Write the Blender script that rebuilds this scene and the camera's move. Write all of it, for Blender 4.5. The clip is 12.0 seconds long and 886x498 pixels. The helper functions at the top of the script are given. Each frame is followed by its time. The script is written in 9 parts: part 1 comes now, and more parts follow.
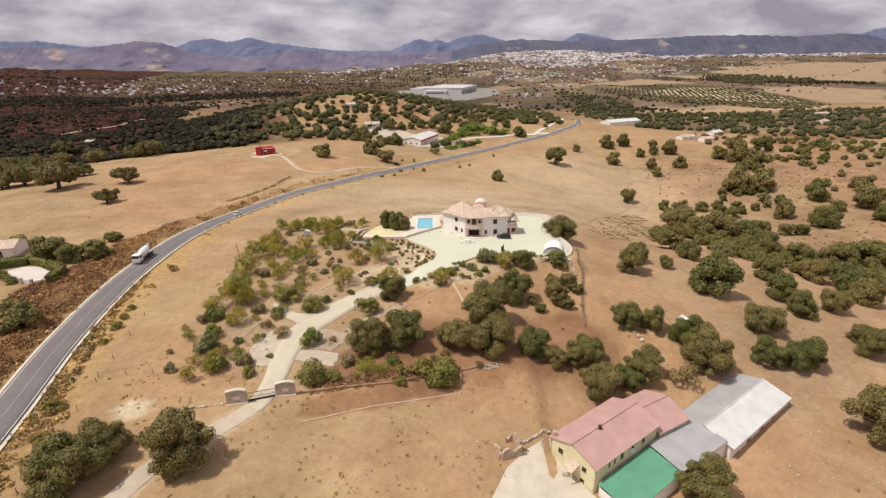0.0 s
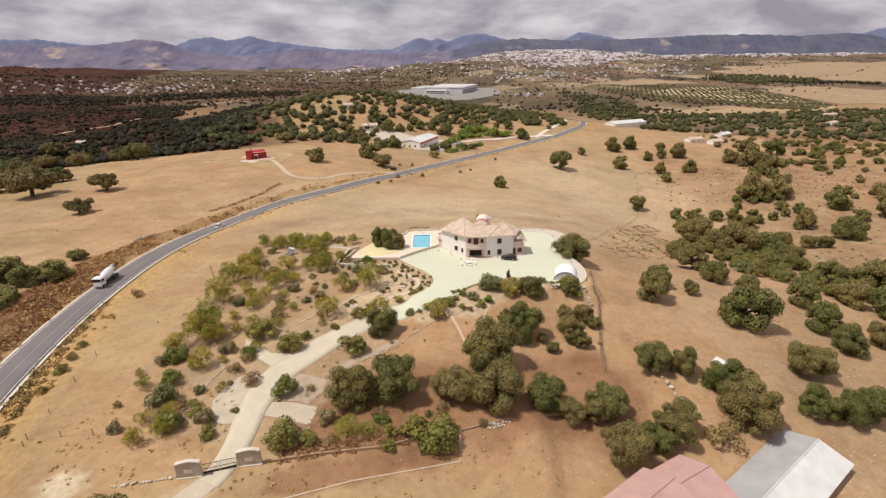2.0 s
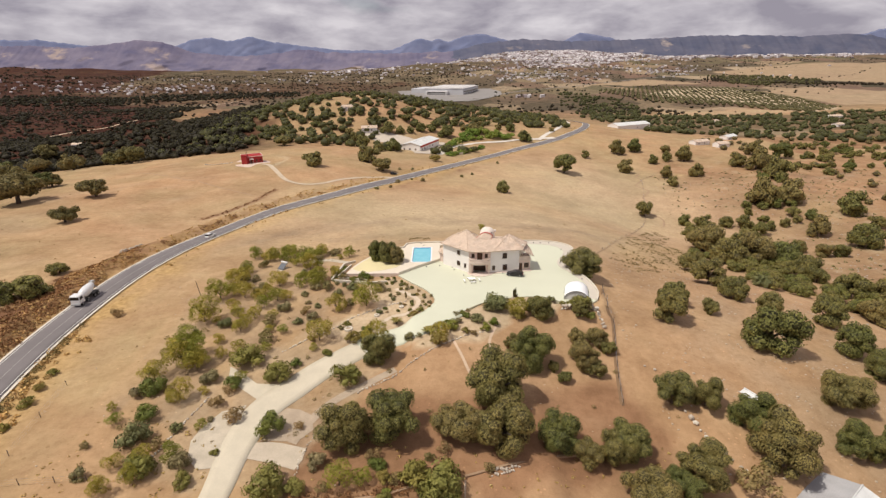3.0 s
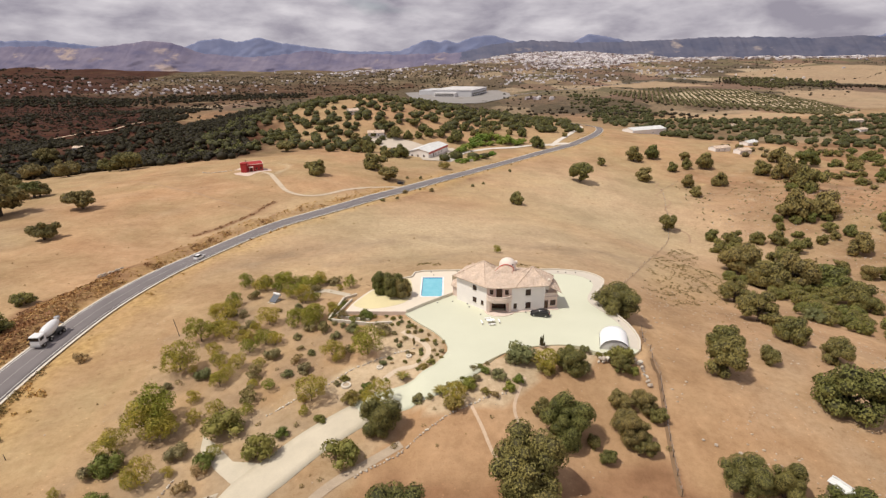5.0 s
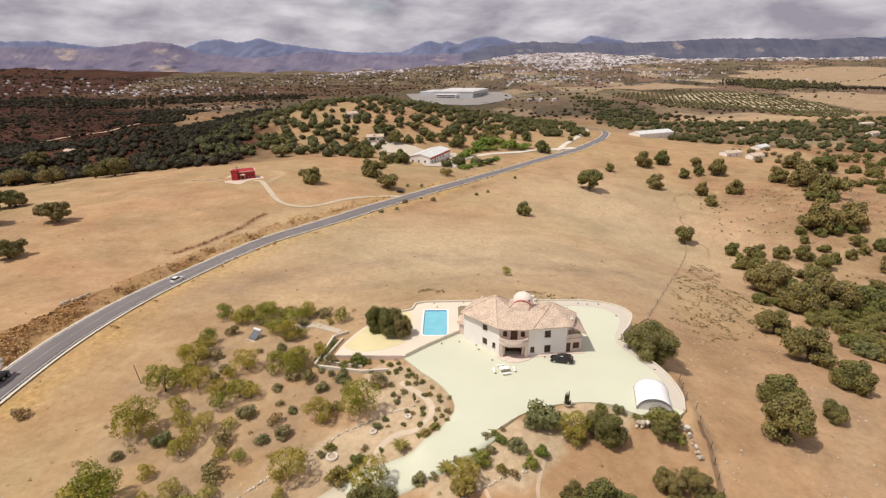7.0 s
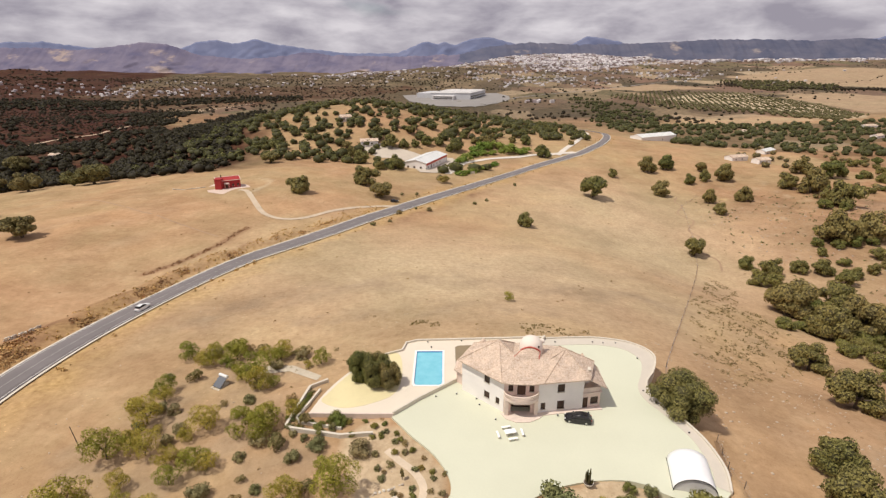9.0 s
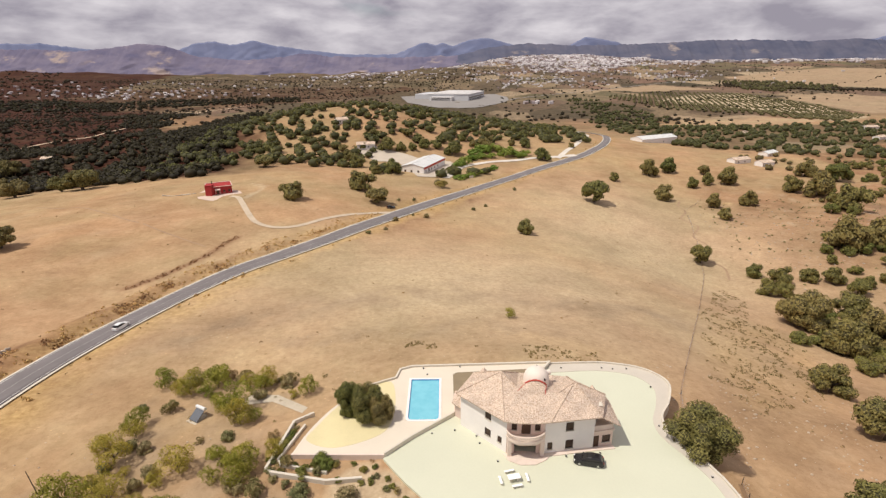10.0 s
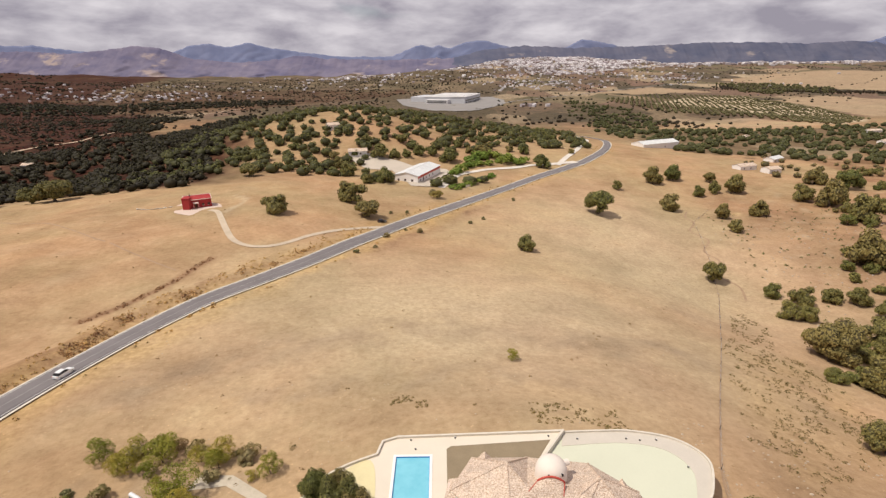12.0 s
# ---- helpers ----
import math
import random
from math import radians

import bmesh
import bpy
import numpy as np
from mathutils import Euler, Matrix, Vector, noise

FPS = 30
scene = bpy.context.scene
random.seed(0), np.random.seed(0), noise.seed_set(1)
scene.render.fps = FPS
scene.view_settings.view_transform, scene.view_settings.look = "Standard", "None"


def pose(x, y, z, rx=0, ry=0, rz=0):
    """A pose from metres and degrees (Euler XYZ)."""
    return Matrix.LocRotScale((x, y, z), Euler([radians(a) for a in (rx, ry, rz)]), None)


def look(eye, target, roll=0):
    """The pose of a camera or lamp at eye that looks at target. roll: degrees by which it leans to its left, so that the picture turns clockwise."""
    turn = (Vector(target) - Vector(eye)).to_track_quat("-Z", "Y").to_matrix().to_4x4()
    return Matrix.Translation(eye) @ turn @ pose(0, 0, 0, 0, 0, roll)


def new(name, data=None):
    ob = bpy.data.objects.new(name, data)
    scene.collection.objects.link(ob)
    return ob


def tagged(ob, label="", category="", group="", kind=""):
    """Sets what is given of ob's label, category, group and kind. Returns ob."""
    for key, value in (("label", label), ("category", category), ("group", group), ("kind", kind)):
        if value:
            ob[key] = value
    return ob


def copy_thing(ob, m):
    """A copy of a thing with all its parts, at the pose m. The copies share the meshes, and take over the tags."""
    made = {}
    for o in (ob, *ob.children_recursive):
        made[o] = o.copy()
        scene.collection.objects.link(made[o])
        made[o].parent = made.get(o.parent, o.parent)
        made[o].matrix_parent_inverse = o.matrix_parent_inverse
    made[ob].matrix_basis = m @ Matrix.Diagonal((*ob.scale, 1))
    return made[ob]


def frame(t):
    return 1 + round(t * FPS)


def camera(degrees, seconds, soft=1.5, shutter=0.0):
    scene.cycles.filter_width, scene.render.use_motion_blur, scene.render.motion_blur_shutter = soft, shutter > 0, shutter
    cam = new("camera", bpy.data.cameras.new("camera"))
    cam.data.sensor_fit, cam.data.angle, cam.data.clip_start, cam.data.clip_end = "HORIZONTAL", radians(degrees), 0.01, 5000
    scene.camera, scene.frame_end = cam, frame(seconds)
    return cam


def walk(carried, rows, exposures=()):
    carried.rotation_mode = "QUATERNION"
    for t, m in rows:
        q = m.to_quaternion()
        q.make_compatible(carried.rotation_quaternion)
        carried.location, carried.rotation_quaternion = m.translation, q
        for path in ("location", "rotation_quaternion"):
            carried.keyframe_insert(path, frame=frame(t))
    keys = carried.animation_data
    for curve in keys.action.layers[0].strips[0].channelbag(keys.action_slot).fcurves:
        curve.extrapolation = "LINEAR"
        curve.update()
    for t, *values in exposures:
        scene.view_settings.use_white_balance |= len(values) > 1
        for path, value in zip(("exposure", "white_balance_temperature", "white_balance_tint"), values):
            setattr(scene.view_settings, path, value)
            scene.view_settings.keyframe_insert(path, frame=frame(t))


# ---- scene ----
# camera and its path
cam = camera(82.0, 12.0, soft=1.35)
PATH = [
    (0, (1.185, 12.344, 52.001), (1.194, 14.218, 51.301), -0.8),
    (0.5, (1.39, 16.532, 51.996), (1.398, 18.405, 51.295), -0.8),
    (1, (1.557, 20.856, 52.01), (1.565, 22.729, 51.308), -0.8),
    (1.5, (1.797, 25.32, 52.136), (1.805, 27.192, 51.433), -0.8),
    (2, (1.999, 29.942, 52.295), (2.006, 31.814, 51.592), -0.7),
    (2.5, (1.999, 34.683, 52.542), (2.005, 36.555, 51.839), -0.7),
    (3, (1.796, 39.59, 52.782), (1.801, 41.463, 52.081), -0.7),
    (3.2, (1.683, 41.521, 52.834), (1.679, 43.393, 52.132), -0.6),
    (5, (0.244, 58.609, 53.873), (0.223, 60.483, 53.176), -0.6),
    (5.5, (-0.012, 63.176, 53.931), (-0.036, 65.051, 53.235), -0.6),
    (6, (-0.386, 67.666, 53.996), (-0.413, 69.542, 53.302), -0.6),
    (6.5, (-0.651, 72.067, 54.062), (-0.677, 73.943, 53.369), -0.5),
    (7, (-0.844, 76.21, 54.172), (-0.867, 78.086, 53.478), -0.5),
    (9, (-0.453, 92.624, 54.715), (-0.466, 94.501, 54.024), -0.5),
    (9.5, (-0.221, 96.838, 54.892), (-0.231, 98.715, 54.203), -0.6),
    (10, (-0.073, 101.181, 55.218), (-0.081, 103.059, 54.53), -0.6),
    (10.5, (0.14, 105.555, 55.506), (0.135, 107.433, 54.82), -0.6),
    (11, (0.291, 109.949, 55.738), (0.29, 111.828, 55.054), -0.6),
    (11.5, (0.41, 114.68, 55.908), (0.412, 116.56, 55.226), -0.6),
    (12, (0.801, 119.409, 56.026), (0.806, 121.29, 55.345), -0.6),
]
walk(cam, [(t, look(eye, aim, roll)) for t, eye, aim, roll in PATH], exposures=[(0.0, -0.25), (12.0, -0.2)])

# daylight: broken cloud and a high sun
SUN_ELEVATION, SUN_FROM = radians(61), Vector((-0.95, -0.31, 0)).normalized()
world = bpy.data.worlds.new("sky")
scene.world = world
world.use_nodes = True
wn, wl = world.node_tree.nodes, world.node_tree.links
wn.clear()
w_out, w_bg = wn.new("ShaderNodeOutputWorld"), wn.new("ShaderNodeBackground")
w_sky, w_mix = wn.new("ShaderNodeTexSky"), wn.new("ShaderNodeMix")
w_sky.sky_type, w_sky.sun_disc = "NISHITA", False
w_sky.sun_elevation, w_sky.sun_rotation = SUN_ELEVATION, math.atan2(SUN_FROM.x, SUN_FROM.y)
w_sky.air_density, w_sky.dust_density = 1.0, 1.5
w_tc, w_map = wn.new("ShaderNodeTexCoord"), wn.new("ShaderNodeMapping")
w_map.inputs["Scale"].default_value = (1.0, 1.0, 3.0)
w_n1, w_n2 = wn.new("ShaderNodeTexNoise"), wn.new("ShaderNodeTexNoise")
w_n1.inputs["Scale"].default_value, w_n1.inputs["Detail"].default_value = 8.0, 10
w_n2.inputs["Scale"].default_value, w_n2.inputs["Detail"].default_value = 3.2, 4
w_n1.inputs["Roughness"].default_value, w_n1.inputs["Distortion"].default_value = 0.55, 0.15
w_tone, w_cover = wn.new("ShaderNodeValToRGB"), wn.new("ShaderNodeValToRGB")
w_tone.color_ramp.elements[0].position, w_tone.color_ramp.elements[1].position = 0.34, 0.68
w_tone.color_ramp.elements[0].color = (4.5, 4.15, 4.9, 1)
w_tone.color_ramp.elements[1].color = (9.6, 9.05, 9.5, 1)
w_cover.color_ramp.elements[0].position, w_cover.color_ramp.elements[1].position = 0.22, 0.4
wl.new(w_tc.outputs["Generated"], w_map.inputs["Vector"])
wl.new(w_map.outputs["Vector"], w_n1.inputs["Vector"])
wl.new(w_map.outputs["Vector"], w_n2.inputs["Vector"])
wl.new(w_n1.outputs["Fac"], w_tone.inputs["Fac"])
wl.new(w_n2.outputs["Fac"], w_cover.inputs["Fac"])
w_mix.data_type = "RGBA"
wl.new(w_cover.outputs["Color"], w_mix.inputs["Factor"])
wl.new(w_sky.outputs["Color"], w_mix.inputs["A"])
wl.new(w_tone.outputs["Color"], w_mix.inputs["B"])
wl.new(w_mix.outputs["Result"], w_bg.inputs["Color"])
w_bg.inputs["Strength"].default_value = 0.085
wl.new(w_bg.outputs["Background"], w_out.inputs["Surface"])

sun_data = bpy.data.lights.new("sun", "SUN")
sun_data.energy, sun_data.angle, sun_data.color = 4.15, radians(0.6), (1.0, 0.93, 0.82)
sun = new("sun", sun_data)
sun.matrix_world = look(SUN_FROM * math.cos(SUN_ELEVATION) * 100 + Vector((0, 0, 100 * math.sin(SUN_ELEVATION))), (0, 0, 0))


# ---- materials ----
def node(tree, kind, **values):
    n = tree.nodes.new("ShaderNode" + kind)
    for key, value in values.items():
        n.inputs[key.replace("_", " ")].default_value = value
    return n


def ramp(tree, source, stops):
    n = tree.nodes.new("ShaderNodeValToRGB")
    e = n.color_ramp.elements
    while len(e) < len(stops):
        e.new(0.5)
    for el, (at, colour) in zip(e, stops):
        el.position, el.color = at, (*colour, 1)
    tree.links.new(source, n.inputs["Fac"])
    return n.outputs["Color"]


def blend(tree, factor, a, b, mode="MIX"):
    n = tree.nodes.new("ShaderNodeMix")
    n.data_type, n.blend_type = "RGBA", mode
    for name, value in (("Factor", factor), ("A", a), ("B", b)):
        sock = n.inputs[name] if name == "Factor" else [s for s in n.inputs if s.name == name and s.type == "RGBA"][0]
        if isinstance(value, (int, float)):
            sock.default_value = value
        elif isinstance(value, tuple):
            sock.default_value = (*value, 1)
        else:
            tree.links.new(value, sock)
    return [s for s in n.outputs if s.type == "RGBA"][0]


def surface(name, rough=0.85, metal=0.0, spec=0.3):
    m = bpy.data.materials.new(name)
    m.use_nodes = True
    t = m.node_tree
    b = t.nodes["Principled BSDF"]
    b.inputs["Roughness"].default_value, b.inputs["Metallic"].default_value = rough, metal
    b.inputs["Specular IOR Level"].default_value = spec
    return m, t, b


def coords(t, scale=1.0, world_space=True):
    if world_space:
        src = t.nodes.new("ShaderNodeNewGeometry").outputs["Position"]
    else:
        src = t.nodes.new("ShaderNodeTexCoord").outputs["Object"]
    return src


def grain(t, src, scale, detail=4, rough=0.55):
    n = node(t, "TexNoise", Scale=scale, Detail=detail, Roughness=rough)
    t.links.new(src, n.inputs["Vector"])
    return n.outputs["Fac"]


def bump(t, b, height, strength, distance):
    n = node(t, "Bump", Strength=strength, Distance=distance)
    t.links.new(height, n.inputs["Height"])
    t.links.new(n.outputs["Normal"], b.inputs["Normal"])


def plain(name, colour, rough=0.8, metal=0.0, scale=1.2, spread=0.16, fine=14.0, relief=0.02, spec=0.3):
    """A painted, rendered or mineral surface with stains at one scale and grain at another."""
    m, t, b = surface(name, rough, metal, spec)
    src = coords(t)
    lo, hi = tuple(c * (1 - spread) for c in colour), tuple(min(1, c * (1 + spread * 0.7)) for c in colour)
    big = ramp(t, grain(t, src, scale, 5), [(0.3, lo), (0.7, hi)])
    g = grain(t, src, fine, 3)
    col = blend(t, 0.35, big, ramp(t, g, [(0.3, lo), (0.7, hi)]))
    t.links.new(col, b.inputs["Base Color"])
    if relief:
        bump(t, b, g, 0.5, relief)
    return m


def leafy(name, dark, light, dry=None, spread=0.5):
    m, t, b = surface(name, 0.7, 0.0, 0.25)
    geo = t.nodes.new("ShaderNodeNewGeometry")
    ob = t.nodes.new("ShaderNodeObjectInfo")
    col = ramp(t, geo.outputs["Random Per Island"], [(0.0, dark), (0.75, light), (1.0, dry or light)])
    tint = ramp(t, ob.outputs["Random"], [(0.0, (0.70, 0.84, 0.66)), (0.35, (0.95, 0.98, 0.86)), (0.7, (1.12, 1.04, 1.0)), (1.0, (1.22, 1.10, 1.12))])
    patch = ramp(t, grain(t, geo.outputs["Position"], 0.35, 3), [(0.3, (0.8, 0.85, 0.85)), (0.7, (1.2, 1.15, 1.05))])
    col = blend(t, 1.0, blend(t, 1.0, col, tint, "MULTIPLY"), patch, "MULTIPLY")
    t.links.new(col, b.inputs["Base Color"])
    return m


def mask(t, attribute):
    n = t.nodes.new("ShaderNodeAttribute")
    n.attribute_name = attribute
    return n.outputs["Fac"]


def ground_material():
    """Dry pasture: straw, bare tan soil, red earth and dark scrub, by land zone and by noise."""
    m, t, b = surface("dry_pasture", 0.95, 0.0, 0.1)
    src = coords(t)
    broad, mid, fine, speck = grain(t, src, 0.012, 6, 0.6), grain(t, src, 0.09, 6, 0.62), grain(t, src, 0.8, 5, 0.65), grain(t, src, 4.5, 3, 0.6)
    straw = ramp(t, mid, [(0.25, (0.325, 0.226, 0.120)), (0.5, (0.402, 0.289, 0.158)), (0.78, (0.475, 0.357, 0.204))])
    soil = ramp(t, mid, [(0.25, (0.36, 0.214, 0.116)), (0.55, (0.452, 0.284, 0.161)), (0.8, (0.53, 0.362, 0.218))])
    earth = ramp(t, mid, [(0.25, (0.17, 0.085, 0.047)), (0.6, (0.29, 0.155, 0.085)), (0.85, (0.38, 0.23, 0.13))])
    scrub = ramp(t, mid, [(0.3, (0.060, 0.050, 0.030)), (0.55, (0.115, 0.085, 0.050)), (0.8, (0.22, 0.155, 0.090))])
    col = blend(t, ramp(t, broad, [(0.4, (0, 0, 0)), (0.6, (1, 1, 1))]), straw, soil)
    col = blend(t, mask(t, "soil"), col, soil)
    stain = ramp(t, grain(t, src, 0.22, 7, 0.7), [(0.5, (0, 0, 0)), (0.70, (0.36, 0.36, 0.36))])
    col = blend(t, stain, col, (0.33, 0.205, 0.115))
    col = blend(t, mask(t, "earth"), col, earth)
    col = blend(t, mask(t, "gold"), col, ramp(t, fine, [(0.3, (0.38, 0.235, 0.095)), (0.7, (0.55, 0.375, 0.165))]))
    cells = node(t, "TexVoronoi", Scale=0.0062, Randomness=0.9)
    lean = node(t, "Mapping", Rotation=(0, 0, 0.5), Scale=(1.0, 0.62, 1.0))
    t.links.new(src, lean.inputs["Vector"])
    t.links.new(lean.outputs["Vector"], cells.inputs["Vector"])
    plots = ramp(t, cells.outputs["Color"], [(0.1, (0.085, 0.072, 0.048)), (0.35, (0.165, 0.122, 0.085)), (0.48, (0.25, 0.155, 0.118)), (0.6, (0.16, 0.138, 0.082)), (0.75, (0.34, 0.25, 0.165)), (0.9, (0.46, 0.36, 0.25))])
    plots = blend(t, 1.0, plots, ramp(t, mid, [(0.3, (0.62, 0.66, 0.66)), (0.7, (1.2, 1.15, 1.1))]), "MULTIPLY")
    col = blend(t, mask(t, "fields"), col, plots)
    # red-brown heath, its depth partly cloud shade painted into the colour
    heath = ramp(t, mid, [(0.28, (0.012, 0.005, 0.0035)), (0.5, (0.046, 0.0125, 0.008)), (0.75, (0.092, 0.029, 0.018))])
    col = blend(t, mask(t, "scrub"), col, scrub)
    col = blend(t, mask(t, "heath"), col, heath)
    col = blend(t, mask(t, "pale"), col, ramp(t, fine, [(0.3, (0.52, 0.42, 0.285)), (0.7, (0.62, 0.525, 0.375))]))
    worn = ramp(t, mid, [(0.3, (0.27, 0.195, 0.130)), (0.7, (0.40, 0.305, 0.205))])
    col = blend(t, mask(t, "worn"), col, worn)
    swathe = ramp(t, grain(t, src, 0.028, 4, 0.6), [(0.32, (0.82, 0.82, 0.80)), (0.52, (1.0, 1.0, 1.0)), (0.72, (1.07, 1.06, 1.03))])
    col = blend(t, 1.0, col, swathe, "MULTIPLY")
    col = blend(t, 1.0, col, ramp(t, fine, [(0.28, (0.87, 0.855, 0.84)), (0.55, (1.0, 1.0, 1.0)), (0.8, (1.07, 1.065, 1.06))]), "MULTIPLY")
    col = blend(t, 1.0, col, ramp(t, speck, [(0.25, (0.9, 0.885, 0.87)), (0.5, (1.0, 1.0, 1.0)), (0.8, (1.06, 1.05, 1.03))]), "MULTIPLY")
    turf = ramp(t, grain(t, src, 0.42, 8, 0.68), [(0.42, (0.88, 0.86, 0.83)), (0.5, (1.0, 1.0, 1.0)), (0.6, (1.08, 1.07, 1.06))])
    col = blend(t, 0.5, col, turf, "MULTIPLY")
    for scale, reach, soft, tone in ((0.75, 0.10, 0.16, (1.3, 1.28, 1.27)), (0.30, 0.07, 0.11, (0.72, 0.70, 0.64)), (1.6, 0.11, 0.17, (0.82, 0.79, 0.75))):
        spot = node(t, "TexVoronoi", Scale=scale, Randomness=1.0)
        t.links.new(src, spot.inputs["Vector"])
        where = ramp(t, grain(t, src, scale * 0.09, 3), [(0.46, (0, 0, 0)), (0.58, (1, 1, 1))])
        dots = ramp(t, spot.outputs["Distance"], [(reach, (1, 1, 1)), (soft, (0, 0, 0))])
        col = blend(t, blend(t, 1.0, dots, where, "MULTIPLY"), col, blend(t, 1.0, col, tone, "MULTIPLY"))
    for scale, reach, soft, tone in ((0.045, 0.16, 0.26, (0.42, 0.40, 0.36)), (0.07, 0.12, 0.18, (1.75, 1.7, 1.62)), (0.12, 0.2, 0.3, (0.6, 0.58, 0.52))):
        spot = node(t, "TexVoronoi", Scale=scale, Randomness=1.0)
        t.links.new(src, spot.inputs["Vector"])
        where = blend(t, 1.0, ramp(t, grain(t, src, scale * 0.11, 3), [(0.44, (0, 0, 0)), (0.56, (1, 1, 1))]), mask(t, "fields"), "MULTIPLY")
        dots = ramp(t, spot.outputs["Distance"], [(reach, (1, 1, 1)), (soft, (0, 0, 0))])
        col = blend(t, blend(t, 1.0, dots, where, "MULTIPLY"), col, blend(t, 1.0, col, tone, "MULTIPLY"))
    t.links.new(col, b.inputs["Base Color"])
    bump(t, b, fine, 0.3, 0.16)
    return m


M = {}
M["ground"] = ground_material()
M["asphalt"] = plain("asphalt", (0.190, 0.170, 0.170), 0.9, scale=0.15, spread=0.16, fine=6.0)
M["line"] = plain("road_paint", (0.66, 0.64, 0.6), 0.7, scale=0.8, spread=0.2)
M["line_worn"] = plain("worn_road_paint", (0.40, 0.38, 0.36), 0.8, scale=0.8, spread=0.3)
M["pave"] = plain("cream_paving", (0.60, 0.605, 0.475), 0.85, scale=0.12, spread=0.05, fine=3.0)
M["gravel"] = plain("pale_gravel", (0.58, 0.515, 0.40), 0.95, scale=0.35, spread=0.12, fine=5.0)
M["gravel_worn"] = plain("worn_gravel", (0.53, 0.45, 0.35), 0.95, scale=0.3, spread=0.2, fine=4.0)
M["deck"] = plain("deck_paving", (0.70, 0.62, 0.51), 0.85, scale=0.2, spread=0.06, fine=4.0)
M["yellow"] = plain("yellow_sand", (0.70, 0.61, 0.36), 0.9, scale=0.25, spread=0.1, fine=5.0)
M["lawn"] = plain("dry_lawn", (0.27, 0.21, 0.135), 0.95, scale=0.3, spread=0.18, fine=6.0)
M["white"] = plain("white_render", (0.83, 0.785, 0.755), 0.85, scale=0.5, spread=0.06, fine=8.0, relief=0.01)
M["pink"] = plain("pink_render", (0.70, 0.55, 0.48), 0.85, scale=0.5, spread=0.08, fine=8.0, relief=0.01)
M["stone"] = plain("rough_stone", (0.46, 0.39, 0.32), 0.9, scale=1.2, spread=0.25, fine=9.0, relief=0.05)
M["rubble"] = plain("tan_rubble", (0.50, 0.38, 0.28), 0.95, scale=1.0, spread=0.25, fine=8.0, relief=0.05)
M["gully"] = plain("gully_earth", (0.36, 0.24, 0.15), 0.95, scale=0.4, spread=0.25, fine=3)
M["kerb"] = plain("pale_coping", (0.64, 0.58, 0.49), 0.85, scale=0.7, spread=0.12, fine=9.0)
M["pane"] = plain("brown_shuttered_pane", (0.062, 0.036, 0.027), 0.3, spread=0.15, relief=0)
M["glass"] = plain("dark_window", (0.022, 0.02, 0.02), 0.12, spread=0.1, relief=0, spec=0.5)
M["wood"] = plain("dark_wood", (0.085, 0.045, 0.028), 0.6, scale=2, spread=0.25, fine=20)
M["iron"] = plain("dark_iron", (0.06, 0.055, 0.05), 0.5, 0.6, scale=2, spread=0.2)
M["bark"] = plain("bark", (0.11, 0.085, 0.065), 0.95, scale=3, spread=0.35, fine=16, relief=0.05)
M["oak"] = leafy("oak_leaf", (0.160, 0.142, 0.050), (0.212, 0.184, 0.066), (0.265, 0.224, 0.088))
# dark tone partly holds the cloud shade over the western woods
M["wood_leaf"] = leafy("woodland_leaf", (0.028, 0.020, 0.009), (0.058, 0.042, 0.018), (0.094, 0.070, 0.033))
M["grove_leaf"] = leafy("olive_grove_leaf", (0.085, 0.080, 0.038), (0.125, 0.115, 0.055), (0.16, 0.145, 0.075))
M["dome_render"] = plain("cream_dome_render", (0.76, 0.67, 0.59), 0.8, scale=0.8, spread=0.06, fine=6)
# near-black cores: shade inside the far woods, put into the colour
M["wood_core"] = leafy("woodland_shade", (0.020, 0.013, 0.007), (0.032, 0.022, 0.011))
M["mid_leaf"] = leafy("dark_oak_leaf", (0.090, 0.084, 0.034), (0.15, 0.136, 0.055), (0.195, 0.172, 0.078))
M["hill_leaf"] = leafy("hill_oak_leaf", (0.125, 0.112, 0.042), (0.18, 0.156, 0.058), (0.225, 0.19, 0.078))
M["band_leaf"] = leafy("green_oak_leaf", (0.155, 0.152, 0.045), (0.20, 0.190, 0.058), (0.24, 0.22, 0.075))
# shade inside crowns, put into the colour; cactus stems use it too
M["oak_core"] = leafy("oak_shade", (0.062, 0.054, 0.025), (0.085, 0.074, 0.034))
M["almond"] = leafy("almond_leaf", (0.245, 0.224, 0.034), (0.31, 0.275, 0.046), (0.36, 0.305, 0.066))
M["olive"] = leafy("olive_shrub_leaf", (0.19, 0.162, 0.042), (0.24, 0.203, 0.056), (0.27, 0.222, 0.072))
M["brush"] = leafy("brown_brush", (0.16, 0.082, 0.036), (0.24, 0.130, 0.058), (0.33, 0.20, 0.095))
M["lime"] = leafy("lime_leaf", (0.125, 0.17, 0.028), (0.19, 0.245, 0.045), (0.26, 0.31, 0.075))
M["lime_dull"] = leafy("bright_shrub_leaf", (0.13, 0.15, 0.028), (0.20, 0.215, 0.044), (0.26, 0.265, 0.065))
M["green"] = leafy("shrub_leaf", (0.150, 0.156, 0.040), (0.19, 0.190, 0.052), (0.22, 0.212, 0.066))
M["grey_leaf"] = leafy("grey_leaf", (0.165, 0.15, 0.072), (0.245, 0.215, 0.112), (0.30, 0.26, 0.145))
M["dry_leaf"] = leafy("dry_leaf", (0.21, 0.155, 0.07), (0.28, 0.208, 0.096), (0.33, 0.245, 0.118))
